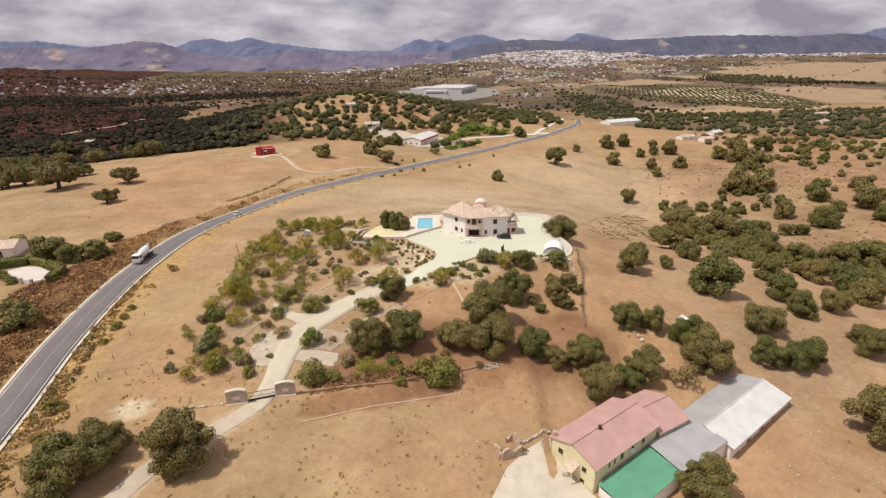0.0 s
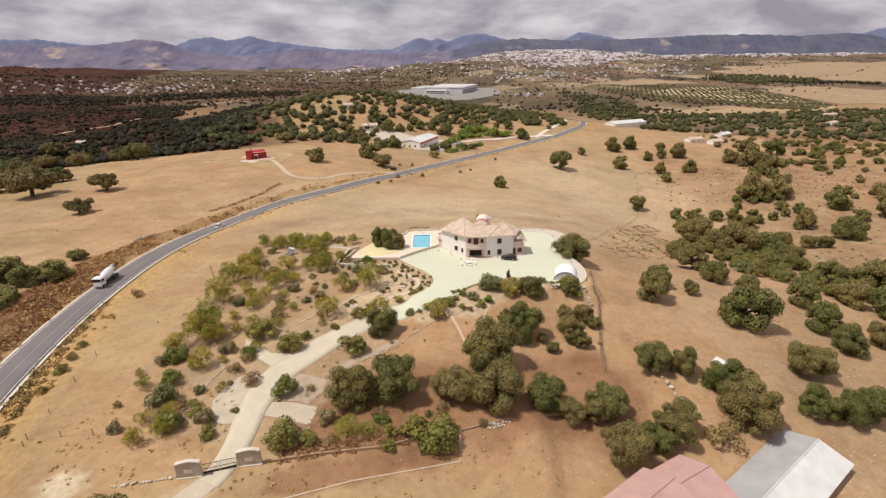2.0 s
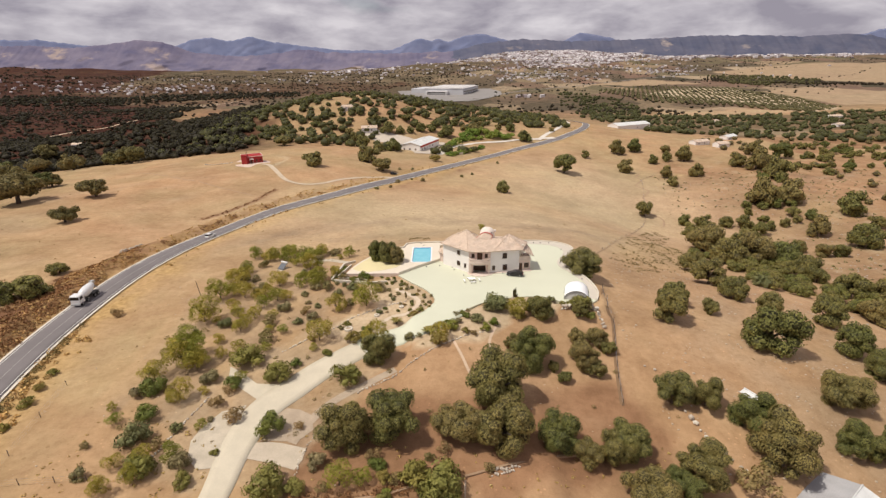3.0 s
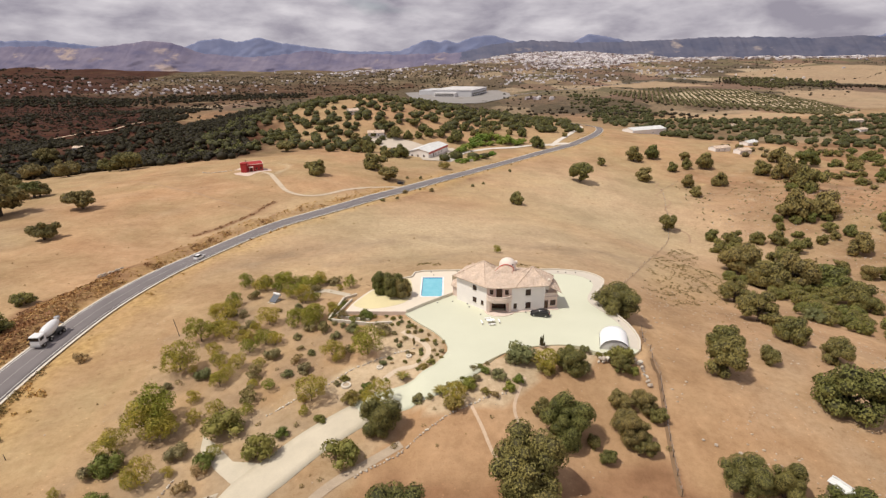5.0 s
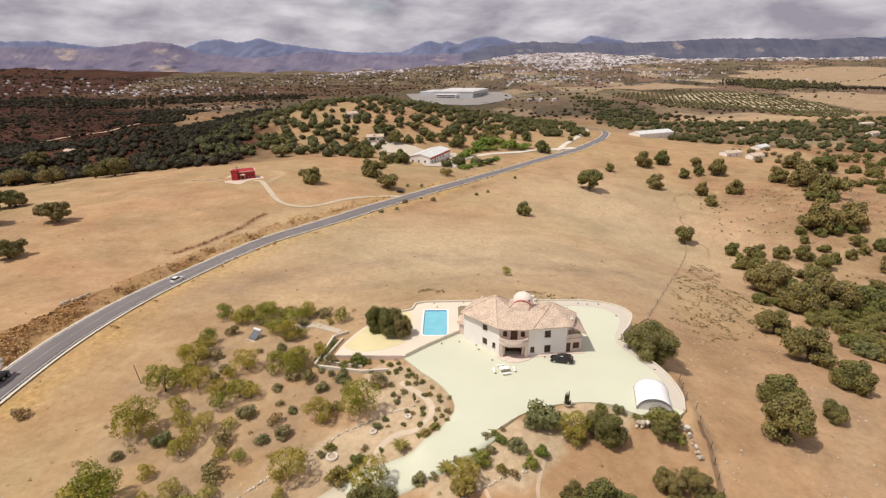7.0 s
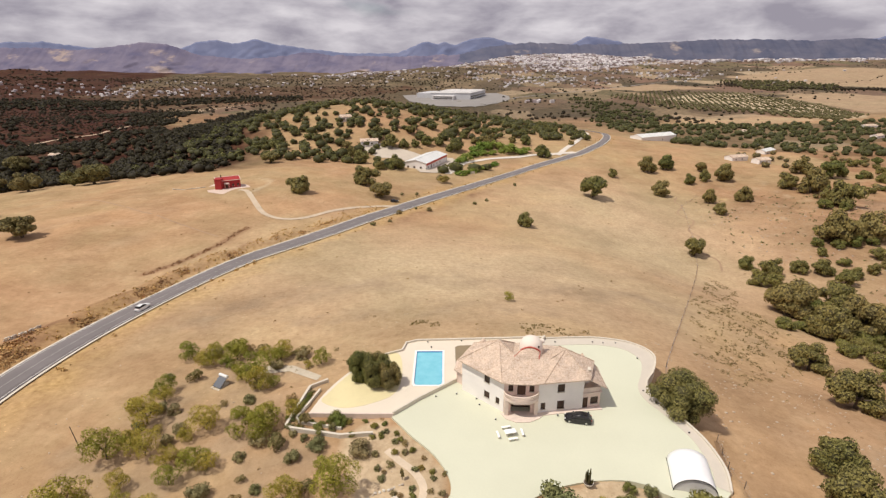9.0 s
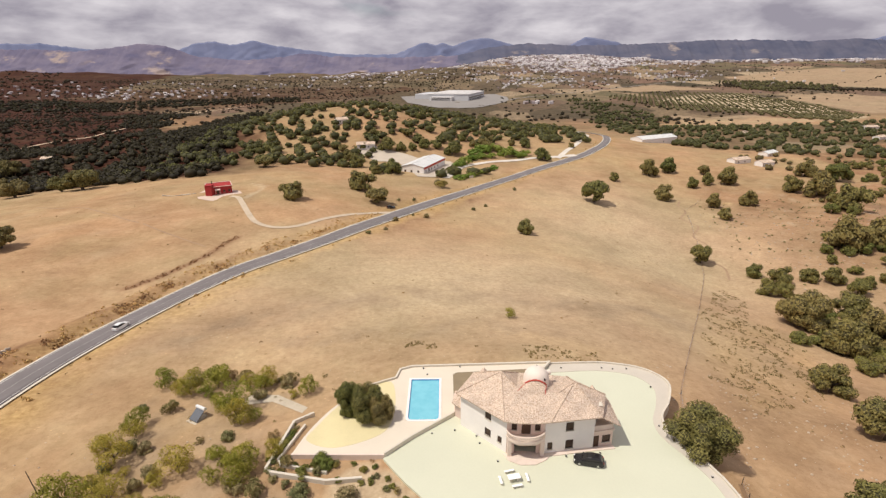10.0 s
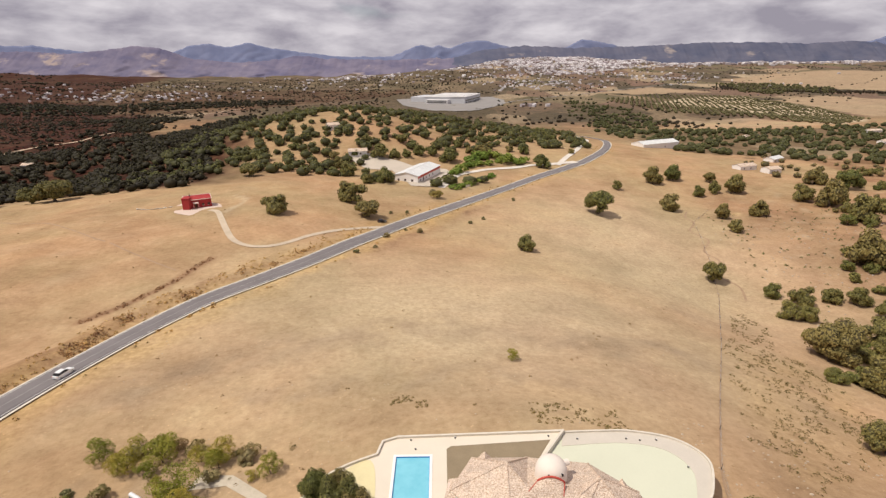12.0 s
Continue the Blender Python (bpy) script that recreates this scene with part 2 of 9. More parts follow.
M["straw_brown"] = leafy("tan_dead_grass", (0.34, 0.215, 0.092), (0.45, 0.30, 0.135), (0.54, 0.385, 0.19))
M["tuft"] = leafy("dull_tuft", (0.12, 0.098, 0.036), (0.175, 0.142, 0.055), (0.24, 0.19, 0.08))
M["straw"] = leafy("straw", (0.34, 0.22, 0.075), (0.50, 0.35, 0.14), (0.58, 0.43, 0.2))


# ---- the lie of the land ----
# spot heights: x, y, z
NEAR_MARKS = np.array([
    (7, 102, -7), (-31, 99, -6.8), (-54, 88, -6), (32, 92, -14), (69.5, 109.5, -13.2), (43, 118, -7.8), (38, 135, -4.2), (48, 132, -5.2), (54, 143.3, -6), (66, 151, -6.9), (81, 124, -10.3), (58, 117, -8.4), (87, 169, -10.4), (88.5, 137, -10.8), (-10, 123, -4),
    (-30, 117, -4.6), (-76, 146, -5), (-104, 177, -4.5), (-98, 235, -9), (-56, 262, -8.5), (-143, 228, -5), (-157, 273, -6), (-25, 165, -1.6),
    (-50, 150, -4), (-45, 190, -4.5), (2, 150, -0.4), (22, 146, -0.4), (15, 190, -0.4), (-6, 182, -0.6), (32, 170, -0.8), (50, 165, -6),
    (52, 227, -12), (17, 221, -8), (-6, 202, -4), (-2, 137, -1.7), (110, 245.5, -27.4), (104, 217, -23.5), (71, 202, -14.2), (82, 214, -17), (88.5, 225.5, -19.9), (65.4, 194.7, -11.5), (108, 267.5, -30)])
MID_MARKS = np.array([
    (-231, 385, -14), (-231, 330, -12), (-117, 356, -6.5), (-75, 342, -6), (-34, 338, -14), (-9, 348, -17), (38, 333, -21), (92, 404, -24),
    (115, 317, -36), (57, 299, -20.5), (84, 265, -23.5), (160, 270, -35), (204, 353, -29), (162, 448, -33.5), (166, 392, -32.5), (134, 550, -20),
    (193, 683, -26), (256, 717, -35), (323, 590, -33), (-22, 462, -16), (4, 511, -17), (-66, 497, -14), (-105, 400, -7), (-120, 590, 13), (-60, 545, 5), (-95, 555, 4), (-165, 580, 2), (-200, 575, -6), (-152, 480, -11), (-184, 492, -20), (-85, 640, 15), (-25, 640, 5), (40, 620, -9), (0, 0, -13),
    (-150, 20, -7), (200, 40, -26), (140, 120, -20)])
FAR_MARKS = np.array([
    (-538, 1120, -40), (-477, 806, -55), (529, 1206, -63), (805, 1457, -63), (0, 1400, -55), (-1100, 700, -45), (1100, 700, -30), (600, 300, -30),
    (900, -300, -40), (-600, 200, -25), (-900, -300, -35), (0, -400, -20), (-330, 560, -42), (-1300, 1500, -50), (1400, 1500, -50), (-80, 760, 2), (-230, 800, -22), (-430, 905, -42), (-425, 773, -33), (-490, 677, -43), (60, 840, -26), (180, 1000, -44), (-100, 1050, -48)])
MARKS = np.concatenate([NEAR_MARKS, MID_MARKS, FAR_MARKS]).astype(float)
SOFT = 12.0


def swell(d2):
    return np.sqrt(d2 + SOFT ** 2)


def fit_land():
    n = len(MARKS)
    d2 = (MARKS[:, None, 0] - MARKS[None, :, 0]) ** 2 + (MARKS[:, None, 1] - MARKS[None, :, 1]) ** 2
    a = np.zeros((n + 3, n + 3))
    a[:n, :n] = 3.0 * np.eye(n) - swell(d2)
    a[:n, n:] = np.c_[np.ones(n), MARKS[:, :2] / 1000]
    a[n:, :n] = a[:n, n:].T
    return np.linalg.solve(a, np.r_[MARKS[:, 2], 0, 0, 0])


WEIGHTS = fit_land()


def ease(v, a, b):
    u = np.clip((np.asarray(v, float) - a) / (b - a), 0, 1)
    return u * u * (3 - 2 * u)


def land(x, y):
    x, y = np.asarray(x, float), np.asarray(y, float)
    shape = np.broadcast(x, y).shape
    x, y = np.broadcast_to(x, shape).ravel(), np.broadcast_to(y, shape).ravel()
    z = WEIGHTS[-3] + WEIGHTS[-2] * x / 1000 + WEIGHTS[-1] * y / 1000
    for (mx, my, _), w in zip(MARKS, WEIGHTS):
        z = z - w * swell((x - mx) ** 2 + (y - my) ** 2)
    r = np.hypot(x, y - 300)
    far = -60 + (32 + 62 * ease(x, -900, 700)) * ease(y, 1700, 4400)
    far = far + 66 * np.exp(-np.abs((x - 900) / 640) ** 2.6 - ((y - 4640) / 430) ** 2) + 46 * np.exp(-((x + 2500) / 900) ** 2 - ((y - 2700) / 420) ** 2)
    k = ease(r, 900, 1500)
    return (z * (1 - k) + far * k).reshape(shape)


# ---- mesh helpers ----
def mesh_of(name, verts, faces, mats=(), smooth=False):
    me = bpy.data.meshes.new(name)
    me.from_pydata([tuple(v) for v in verts], [], [tuple(f) for f in faces])
    for m in mats:
        me.materials.append(m)
    if smooth:
        me.polygons.foreach_set("use_smooth", [True] * len(me.polygons))
    me.update()
    return me


def from_bm(name, bm, material, smooth=False):
    bmesh.ops.recalc_face_normals(bm, faces=bm.faces)
    me = bpy.data.meshes.new(name)
    bm.to_mesh(me)
    bm.free()
    me.materials.append(material)
    if smooth:
        me.polygons.foreach_set("use_smooth", [True] * len(me.polygons))
    return me


def part(name, bm, material, parent, label="", smooth=False):
    ob = new(name, from_bm(name, bm, material, smooth))
    ob.parent = parent
    return tagged(ob, label)


def part_mesh(name, me, parent, label="", m=None):
    ob = new(name, me)
    ob.parent = parent
    if m is not None:
        ob.matrix_basis = m
    return tagged(ob, label)


def empty(name, x, y, z, turn=0.0, **tags):
    ob = new(name)
    ob.matrix_basis = pose(x, y, z, 0, 0, turn)
    return tagged(ob, **tags)


def add_box(bm, x0, y0, z0, x1, y1, z1, bevel=0.0, m=None):
    r = bmesh.ops.create_cube(bm, size=1.0)
    vs = r["verts"]
    for v in vs:
        v.co = Vector((x0 + (v.co.x + 0.5) * (x1 - x0), y0 + (v.co.y + 0.5) * (y1 - y0), z0 + (v.co.z + 0.5) * (z1 - z0)))
    if bevel:
        es = list({e for v in vs for e in v.link_edges})
        r = bmesh.ops.bevel(bm, geom=es, offset=bevel, segments=1, affect="EDGES", clamp_overlap=True)
        vs = list({v for f in r["faces"] for v in f.verts})
    if m is not None:
        bmesh.ops.transform(bm, matrix=m, verts=vs)
    return vs


def box(x0, y0, z0, x1, y1, z1, bevel=0.0, m=None):
    bm = bmesh.new()
    add_box(bm, x0, y0, z0, x1, y1, z1, bevel, m)
    return bm


def tube(points, radius, sides=6, ends=True):
    """A rod through points; radius may be a list."""
    bm = bmesh.new()
    rings = []
    pts = [Vector(p) for p in points]
    rad = radius if isinstance(radius, (list, tuple)) else [radius] * len(pts)
    for i, p in enumerate(pts):
        way = (pts[min(i + 1, len(pts) - 1)] - pts[max(i - 1, 0)]).normalized()
        q = way.to_track_quat("Z", "Y")
        rings.append([bm.verts.new(p + q @ Vector((rad[i] * math.cos(2 * math.pi * k / sides), rad[i] * math.sin(2 * math.pi * k / sides), 0))) for k in range(sides)])
    for a, b in zip(rings, rings[1:]):
        for k in range(sides):
            bm.faces.new((a[k], a[(k + 1) % sides], b[(k + 1) % sides], b[k]))
    if ends:
        bm.faces.new(rings[0][::-1])
        bm.faces.new(rings[-1])
    return bm


def slab(outline, z0, z1):
    """A flat plate over an outline in plan, from z0 up to z1."""
    bm = bmesh.new()
    top = [bm.verts.new((x, y, z1)) for x, y in outline]
    low = [bm.verts.new((x, y, z0)) for x, y in outline]
    n = len(outline)
    f = bm.faces.new(top)
    bm.faces.new(low[::-1])
    for i in range(n):
        bm.faces.new((top[i], low[i], low[(i + 1) % n], top[(i + 1) % n]))
    bm.normal_update()
    bmesh.ops.triangulate(bm, faces=[f for f in bm.faces if len(f.verts) > 4], ngon_method="EAR_CLIP")
    return bm


def rounded(points, steps=5, closed=False):
    """A Catmull-Rom curve through points in plan."""
    p = [np.array(q, float) for q in points]
    n, out = len(p), []
    for i in range(n if closed else n - 1):
        a, b, c, d = ((p[(i + k) % n] for k in (-1, 0, 1, 2)) if closed else (p[max(i - 1, 0)], p[i], p[i + 1], p[min(i + 2, n - 1)]))
        for s in range(steps):
            u = s / steps
            out.append(0.5 * (2 * b + (c - a) * u + (2 * a - 5 * b + 4 * c - d) * u * u + (3 * b - a - 3 * c + d) * u ** 3))
    if not closed:
        out.append(p[-1])
    return [tuple(q) for q in out]


def away(x, y, line, closed=False):
    """Distance in plan from points to a line of points."""
    x, y = np.asarray(x, float), np.asarray(y, float)
    best = np.full(x.shape, 1e9)
    pairs = list(zip(line, line[1:])) + ([(line[-1], line[0])] if closed else [])
    for (ax, ay), (bx, by) in pairs:
        dx, dy = bx - ax, by - ay
        u = np.clip(((x - ax) * dx + (y - ay) * dy) / (dx * dx + dy * dy + 1e-9), 0, 1)
        best = np.minimum(best, np.hypot(x - ax - u * dx, y - ay - u * dy))
    return best


def within(x, y, outline):
    x, y = np.asarray(x, float), np.asarray(y, float)
    inside = np.zeros(x.shape, bool)
    for (ax, ay), (bx, by) in zip(outline, outline[1:] + outline[:1]):
        cut = (ay > y) != (by > y)
        inside ^= cut & (x < (bx - ax) * (y - ay) / (by - ay + 1e-12) + ax)
    return inside


def waves(x, y, size, seed=0):
    """Cheap smooth noise of about -1 to 1 on arrays."""
    rng = np.random.RandomState(seed)
    out = np.zeros(np.broadcast(x, y).shape)
    for k in range(7):
        a, s, ph = rng.uniform(0, math.pi), size * rng.uniform(0.5, 1.6), rng.uniform(0, 6.28, 2)
        u, v = x * math.cos(a) + y * math.sin(a), y * math.cos(a) - x * math.sin(a)
        out += np.sin(u * 6.28 / s + ph[0]) * np.sin(v * 6.28 / (s * 1.3) + ph[1])
    return out / 2.6


# ---- ground ----
ROAD = rounded([(-54, -60), (-62, 10), (-70, 55), (-76, 86), (-82, 110), (-87, 138), (-88.5, 163), (-88, 185), (-85.5, 208), (-80, 232), (-70, 254), (-57.5, 272.5),
                (-44.9, 295.6), (-31.3, 328.2), (-20.9, 349.5), (-8.2, 370.6), (6.8, 393.6), (24.5, 419.9), (45.5, 450.6), (70.5, 485), (98, 515.3), (123.5, 544.2), (147, 585), (168, 635), (181, 680), (184, 712), (172, 742), (140, 765), (80, 800), (30, 860), (0, 940)], 6)
COURT = rounded([(-1.2, 142.0), (0, 147.3), (-2.2, 152.6), (-6, 157)], 4) + [(-9.6, 161.6), (-5.4, 165.9), (1.6, 171.7), (12.5, 171.6), (13.4, 177.2), (20, 186.4)] + rounded(
    [(26.4, 186.6), (31.2, 186.4), (37.2, 184.4), (40.2, 180), (38.2, 174.5), (35.4, 170.5), (35.0, 166.4), (37, 161.8), (38.8, 156), (39, 150), (37.6, 145.6)], 4) + rounded(
    [(36, 144.2), (30.0, 144.8), (26.4, 147.3), (22, 148), (15.5, 147), (10.5, 144.6), (6.5, 141.2)], 3)
DECK = [(-9.4, 162), (-5.4, 165.9), (1.6, 171.7), (12.5, 171.6), (13.4, 177.2), (20, 186.4), (4.4, 185.8), (-6.5, 185.4), (-8.8, 184.4), (-9.4, 181.6)] + rounded(
    [(-14.8, 178.6), (-19.0, 173.8), (-22.0, 167.6), (-23.4, 162.2)], 4)
DRIVE = rounded([(-47, 62), (-45.5, 72), (-42, 79.5), (-36, 85.5), (-33, 90.5), (-31.9, 96.5), (-31.9, 104.3), (-31.2, 110.2), (-29.5, 115.1), (-26.3, 119.2), (-21.9, 124.6), (-17, 129.1), (-12, 132.8)], 5)
DRIVE_HALF = list(np.interp(np.linspace(0, 12, len(DRIVE)), range(13), [1.9, 1.9, 1.9, 1.9, 1.9, 2.15, 2.55, 3.0, 3.1, 3.1, 3.0, 2.9, 2.9]))
RAMP = rounded([(-15, 130.9), (-13, 132.4), (-8.5, 133.9), (-4, 136), (0, 138.6), (3.4, 142.6)], 5)
RAMP_HALF = list(np.interp(np.linspace(0, 1, len(RAMP)), [0, 0.15, 0.5, 0.8, 1], [2.8, 2.9, 3.0, 3.6, 4.6]))


def axis(centre, half, step, lo, hi):
    """Grid lines: even in the middle, ever wider outwards."""
    out = list(np.arange(centre - half, centre + half + step, step))
    for sign, end in ((1, hi), (-1, lo)):
        v = out[-1] if sign > 0 else out[0]
        while (v < end) if sign > 0 else (v > end):
            d = abs(v - centre) - half
            v += sign * step * (1 + d / 72)
            out.append(v) if sign > 0 else out.insert(0, v)
    return np.array(out)


GX, GY = axis(0, 112, 1.6, -4900, 4900), axis(160, 102, 1.6, -1500, 4850)
XX, YY = np.meshgrid(GX, GY)


PLANTER = [(-22.4, 172.0), (-24.9, 170.0), (-26.3, 160.1), (-25.3, 159.5), (-17.2, 157.7), (-12.2, 158.2), (-9.6, 161.8), (-23.4, 162.2), (-22, 167.6)]


def shaped(x, y):
    z = land(x, y)
    near = np.hypot(x, y - 300) < 900
    # dark heath hill on the western skyline; cloud shade is in its colour
    z = z + 46 * np.exp(-((x + 3500) / 1100) ** 2 - ((y - 4150) / 420) ** 2)
    z = z + 11 * waves(x, y, 420, 8) * ease(y, 2600, 3800) * (1 - ease(y, 4500, 4640))
    z = z + 0.35 * waves(x, y, 34, 3) * ease(np.hypot(x, y - 150), 30, 120) + 1.6 * waves(x, y, 160, 5) * ease(np.hypot(x, y - 300), 300, 900)
    # the road lies on a levelled strip, with a bank on its west side
    d = np.full(x.shape, 1e9)
    d[near] = away(x[near], y[near], ROAD)
    bank = np.exp(-((d - 10) / 3.5) ** 2) * 1.3 * (x < -60) * (y > 90) * (y < 300) * (away(x, y, [(-130, 60), (-128, 260), (-60, 330)]) < 42)
    z = z + bank
    k = 1 - ease(d, 4.2, 8)
    z = z * (1 - k) + (land(x, y) - 0.3) * k
    # court and pool terrace are cut level
    for outline in (COURT, DECK):
        ins = np.zeros(x.shape, bool)
        ins[near] = within(x[near], y[near], outline)
        edge = away(x, y, outline, True)
        z = np.where(ins, np.minimum(z, -0.35), z)
        k = np.where(ins, 1.0, 1 - ease(edge, 0.5, np.where(y < 150, 10.0, 4.5)))
        z = z * (1 - k) + np.minimum(z, -0.35) * k
    # planting bed held up by a wall west of the terrace
    bed = np.zeros(x.shape, bool)
    bed[near] = within(x[near], y[near], PLANTER)
    slope = np.where(y < 172, -0.62 - 0.2 * away(x, y, PLANTER, True), -1e3)
    z = np.where(bed, np.maximum(z, -0.38), np.where(near & (x < -12) & (z < -0.5) & ~within(x, y, DECK), np.maximum(z, slope), z))
    # filled bank along the south edge of the court, steeper towards the shelter
    edge = away(x, y, COURT, True)
    outside = near & (y < 149.5) & (x < 40) & (x > -6)
    outside[near] &= ~within(x[near], y[near], COURT)
    fill = -0.14 - np.maximum(0, edge - 1.4) * np.interp(x, [0, 20, 27, 33], [0.17, 0.2, 0.45, 0.8])
    z = np.where(outside, np.maximum(z, fill), z)
    return z


ZZ = shaped(XX, YY)


def ground_at(x, y):
    """Height of the ground sheet."""
    i = int(np.clip(np.searchsorted(GX, x) - 1, 0, len(GX) - 2))
    j = int(np.clip(np.searchsorted(GY, y) - 1, 0, len(GY) - 2))
    u, v = (x - GX[i]) / (GX[i + 1] - GX[i]), (y - GY[j]) / (GY[j + 1] - GY[j])
    return float(ZZ[j, i] * (1 - u) * (1 - v) + ZZ[j, i + 1] * u * (1 - v) + ZZ[j + 1, i] * (1 - u) * v + ZZ[j + 1, i + 1] * u * v)


def put_float(me, name, values):
    a = me.attributes.new(name, "FLOAT", "POINT")
    a.data.foreach_set("value", np.clip(np.asarray(values, np.float32).ravel(), 0, 1))


ORCHARD = [(-56, 116), (-30, 108), (-18, 132), (-18, 150), (-28, 160), (-30, 180), (-52, 184), (-60, 160)]
LEDGE = [(-97.5, 243), (-93.6, 250), (-89.3, 256.5), (-86.2, 264), (-84.2, 272), (-82.4, 281), (-80.6, 288)]
TUFT_ZONE = [(88, 240), (103.2, 246.3), (96.3, 218.0), (77.8, 194.6), (61.8, 186.6), (62.0, 201.0), (72.2, 220.4)]


def build_ground():
    nx, ny = len(GX), len(GY)
    verts = np.c_[XX.ravel(), YY.ravel(), ZZ.ravel()]
    me = bpy.data.meshes.new("ground")
    idx = (np.arange(ny - 1)[:, None] * nx + np.arange(nx - 1)[None, :]).ravel()
    quads = np.c_[idx, idx + 1, idx + nx + 1, idx + nx]
    me.vertices.add(len(verts))
    me.vertices.foreach_set("co", verts.ravel())
    me.loops.add(quads.size)
    me.loops.foreach_set("vertex_index", quads.ravel())
    me.polygons.add(len(quads))
    me.polygons.foreach_set("loop_start", np.arange(0, quads.size, 4))
    me.polygons.foreach_set("use_smooth", [True] * len(quads))
    me.update()
    me.materials.append(M["ground"])
    d_road = away(XX, YY, ROAD)
    n1, n2, n3 = waves(XX, YY, 45, 11), waves(XX, YY, 13, 12), waves(XX, YY, 330, 13)
    side = np.where(XX < np.interp(YY, [p[1] for p in ROAD[:-20]], [p[0] for p in ROAD[:-20]]), 1.0, 0.0)
    near = (YY < 720) * (YY > -60)
    verge = (1 - ease(d_road, 6.5, 15 + 5 * n1)) * near
    tuft_zone = ease(8 + 2 * n2 - np.where(within(XX, YY, TUFT_ZONE), 0, away(XX, YY, TUFT_ZONE, True)), 0, 8)
    put_float(me, "gold", 0.3 * tuft_zone * (0.7 + 0.4 * n2) + verge * (0.72 + 0.35 * n2) * np.where(side > 0, 0.7, 1.0) * (1 - 0.7 * ease(YY, 360, 560)))
    east = ease(XX - 0.12 * (YY - 250) + 4 * n1, 136, 160) * (1 - ease(YY, 430, 520)) * ease(YY, 90, 140)
    far = ease(YY, 620, 860)
    west = (1 - ease(XX + 0.36 * YY, 20, 75)) * ease(YY + 0.1 * XX, 405, 440)
    red = np.zeros(XX.shape)
    for outline in ([(-505, 1025), (-430, 1000), (-300, 900), (-330, 1010), (-520, 1500), (-591, 1900), (-680, 1800), (-640, 1328)], [(330, 500), (470, 560), (520, 700), (360, 640)], [(1703, 2600), (1983, 2560), (1689, 2351), (1560, 2400)]):
        red = np.maximum(red, within(XX, YY, outline) * 0.9)
    put_float(me, "earth", np.maximum.reduce([np.exp(-(away(XX, YY, LEDGE) / 1.5) ** 2), 0.24 * ease(XX, 38, 60) * ease(YY, 70, 95) * (1 - ease(YY, 190, 240)) * np.clip(0.6 + 0.5 * n1 + 0.4 * n2, 0, 1), 0.62 * east * (0.75 + 0.35 * n1), 0.75 * np.exp(-((XX - 8) / 26) ** 2 - ((YY - 108) / 9) ** 2), red * (0.7 + 0.3 * n1),
                                              0.8 * ease(13 + 3 * n2 - away(XX, YY, [(-16, 104), (0, 107), (14, 107), (30, 112)]), 0, 7), 0.8 * within(XX, YY, [(-25.7, 92.3), (-7.9, 95.6), (4, 98), (4.4, 94.4), (-8.6, 90.5), (-23.8, 86.5)]),
                                              1.0 * ease(np.interp(YY, [40, 80, 110, 136, 160, 200, 260, 330, 360], [8, 11, 20, 27, 21, 15, 12, 8, 0]) + 2.5 * n2 - d_road, 0, 4) * ease(d_road, 4.5, 6.5) * side * near, 0.35 * far * (0.5 + 0.5 * waves(XX, YY, 210, 19)), 0.75 * np.exp(-((d_road - 11) / 6) ** 2) * (1 - side) * ease(YY, 270, 320) * (1 - ease(YY, 390, 450)) * (0.6 + 0.5 * n2), 0.35 * np.exp(-((XX + 60) / 110) ** 2 - ((YY - 600) / 80) ** 2) * (0.6 + 0.5 * n1)]))
    put_float(me, "soil", np.maximum(np.where(XX < -14, 0.3, 0.75) * within(XX, YY, [(-60, 95), (40, 88), (44, 140), (0, 160), (-30, 200), (-66, 190)]), 0.75 * ease(XX, 20, 50) * (1 - ease(YY, 190, 235))))
    tan_ = np.zeros(XX.shape)
    for outline in ([(520, 1303), (553, 1225), (675, 1255), (717, 1079), (577, 1010), (454, 933), (378, 896)], [(1062, 1774), (1330, 1950), (1418, 1685), (1063, 1257), (943, 1273), (996, 1470)], [(1359, 2728), (2143, 3281), (2707, 3264), (1722, 2055), (1500, 2355)],
                    [(600, 2151), (896, 2400), (1035, 2159), (771, 2091)], [(330, 640), (420, 620), (470, 700), (380, 740)]):
        tan_ = np.maximum(tan_, within(XX, YY, outline) * 1.0)
    # scrub raised towards the west, painting cloud shade as darker cover
    plain_ = far * np.clip(0.34 + 0.3 * waves(XX, YY, 260, 21) + 0.2 * waves(XX, YY, 90, 22) + 0.5 * (1 - ease(XX, 100, 500)), 0, 1) * (1 - tan_)
    flank = (1 - ease(XX + 0.30 * YY + 14 * n1, -22, 22)) * ease(YY + 0.1 * XX + 5 * n1, 392, 418)
    flank = flank * (1 - ease(YY, 850, 1000))
    # heath ground, also carrying painted cloud shade over the hill's west flank
    heath = np.maximum.reduce([within(XX + 60 * n3, YY + 60 * n3, [(-1150, 1750), (-1440, 2300), (-1500, 2700), (-1750, 3300), (-2300, 4850), (-4900, 4850), (-4900, 1200), (-2000, 1500)]) * 0.95, flank, within(XX + 25 * n1, YY + 40 * n3, [(-1746, 2051), (-1093, 1707), (-673, 1369), (-472, 935), (-380, 655), (-480, 600), (-1100, 640), (-2400, 1500)]) * 1.0]) * (1 - 0.9 * red)
    bank = ease(np.interp(YY, [40, 80, 110, 136, 160, 200, 260, 330, 360], [8, 11, 20, 27, 21, 15, 12, 8, 0]) + 2.5 * n2 - d_road, 0, 5) * ease(d_road, 4.5, 6.5) * side * near
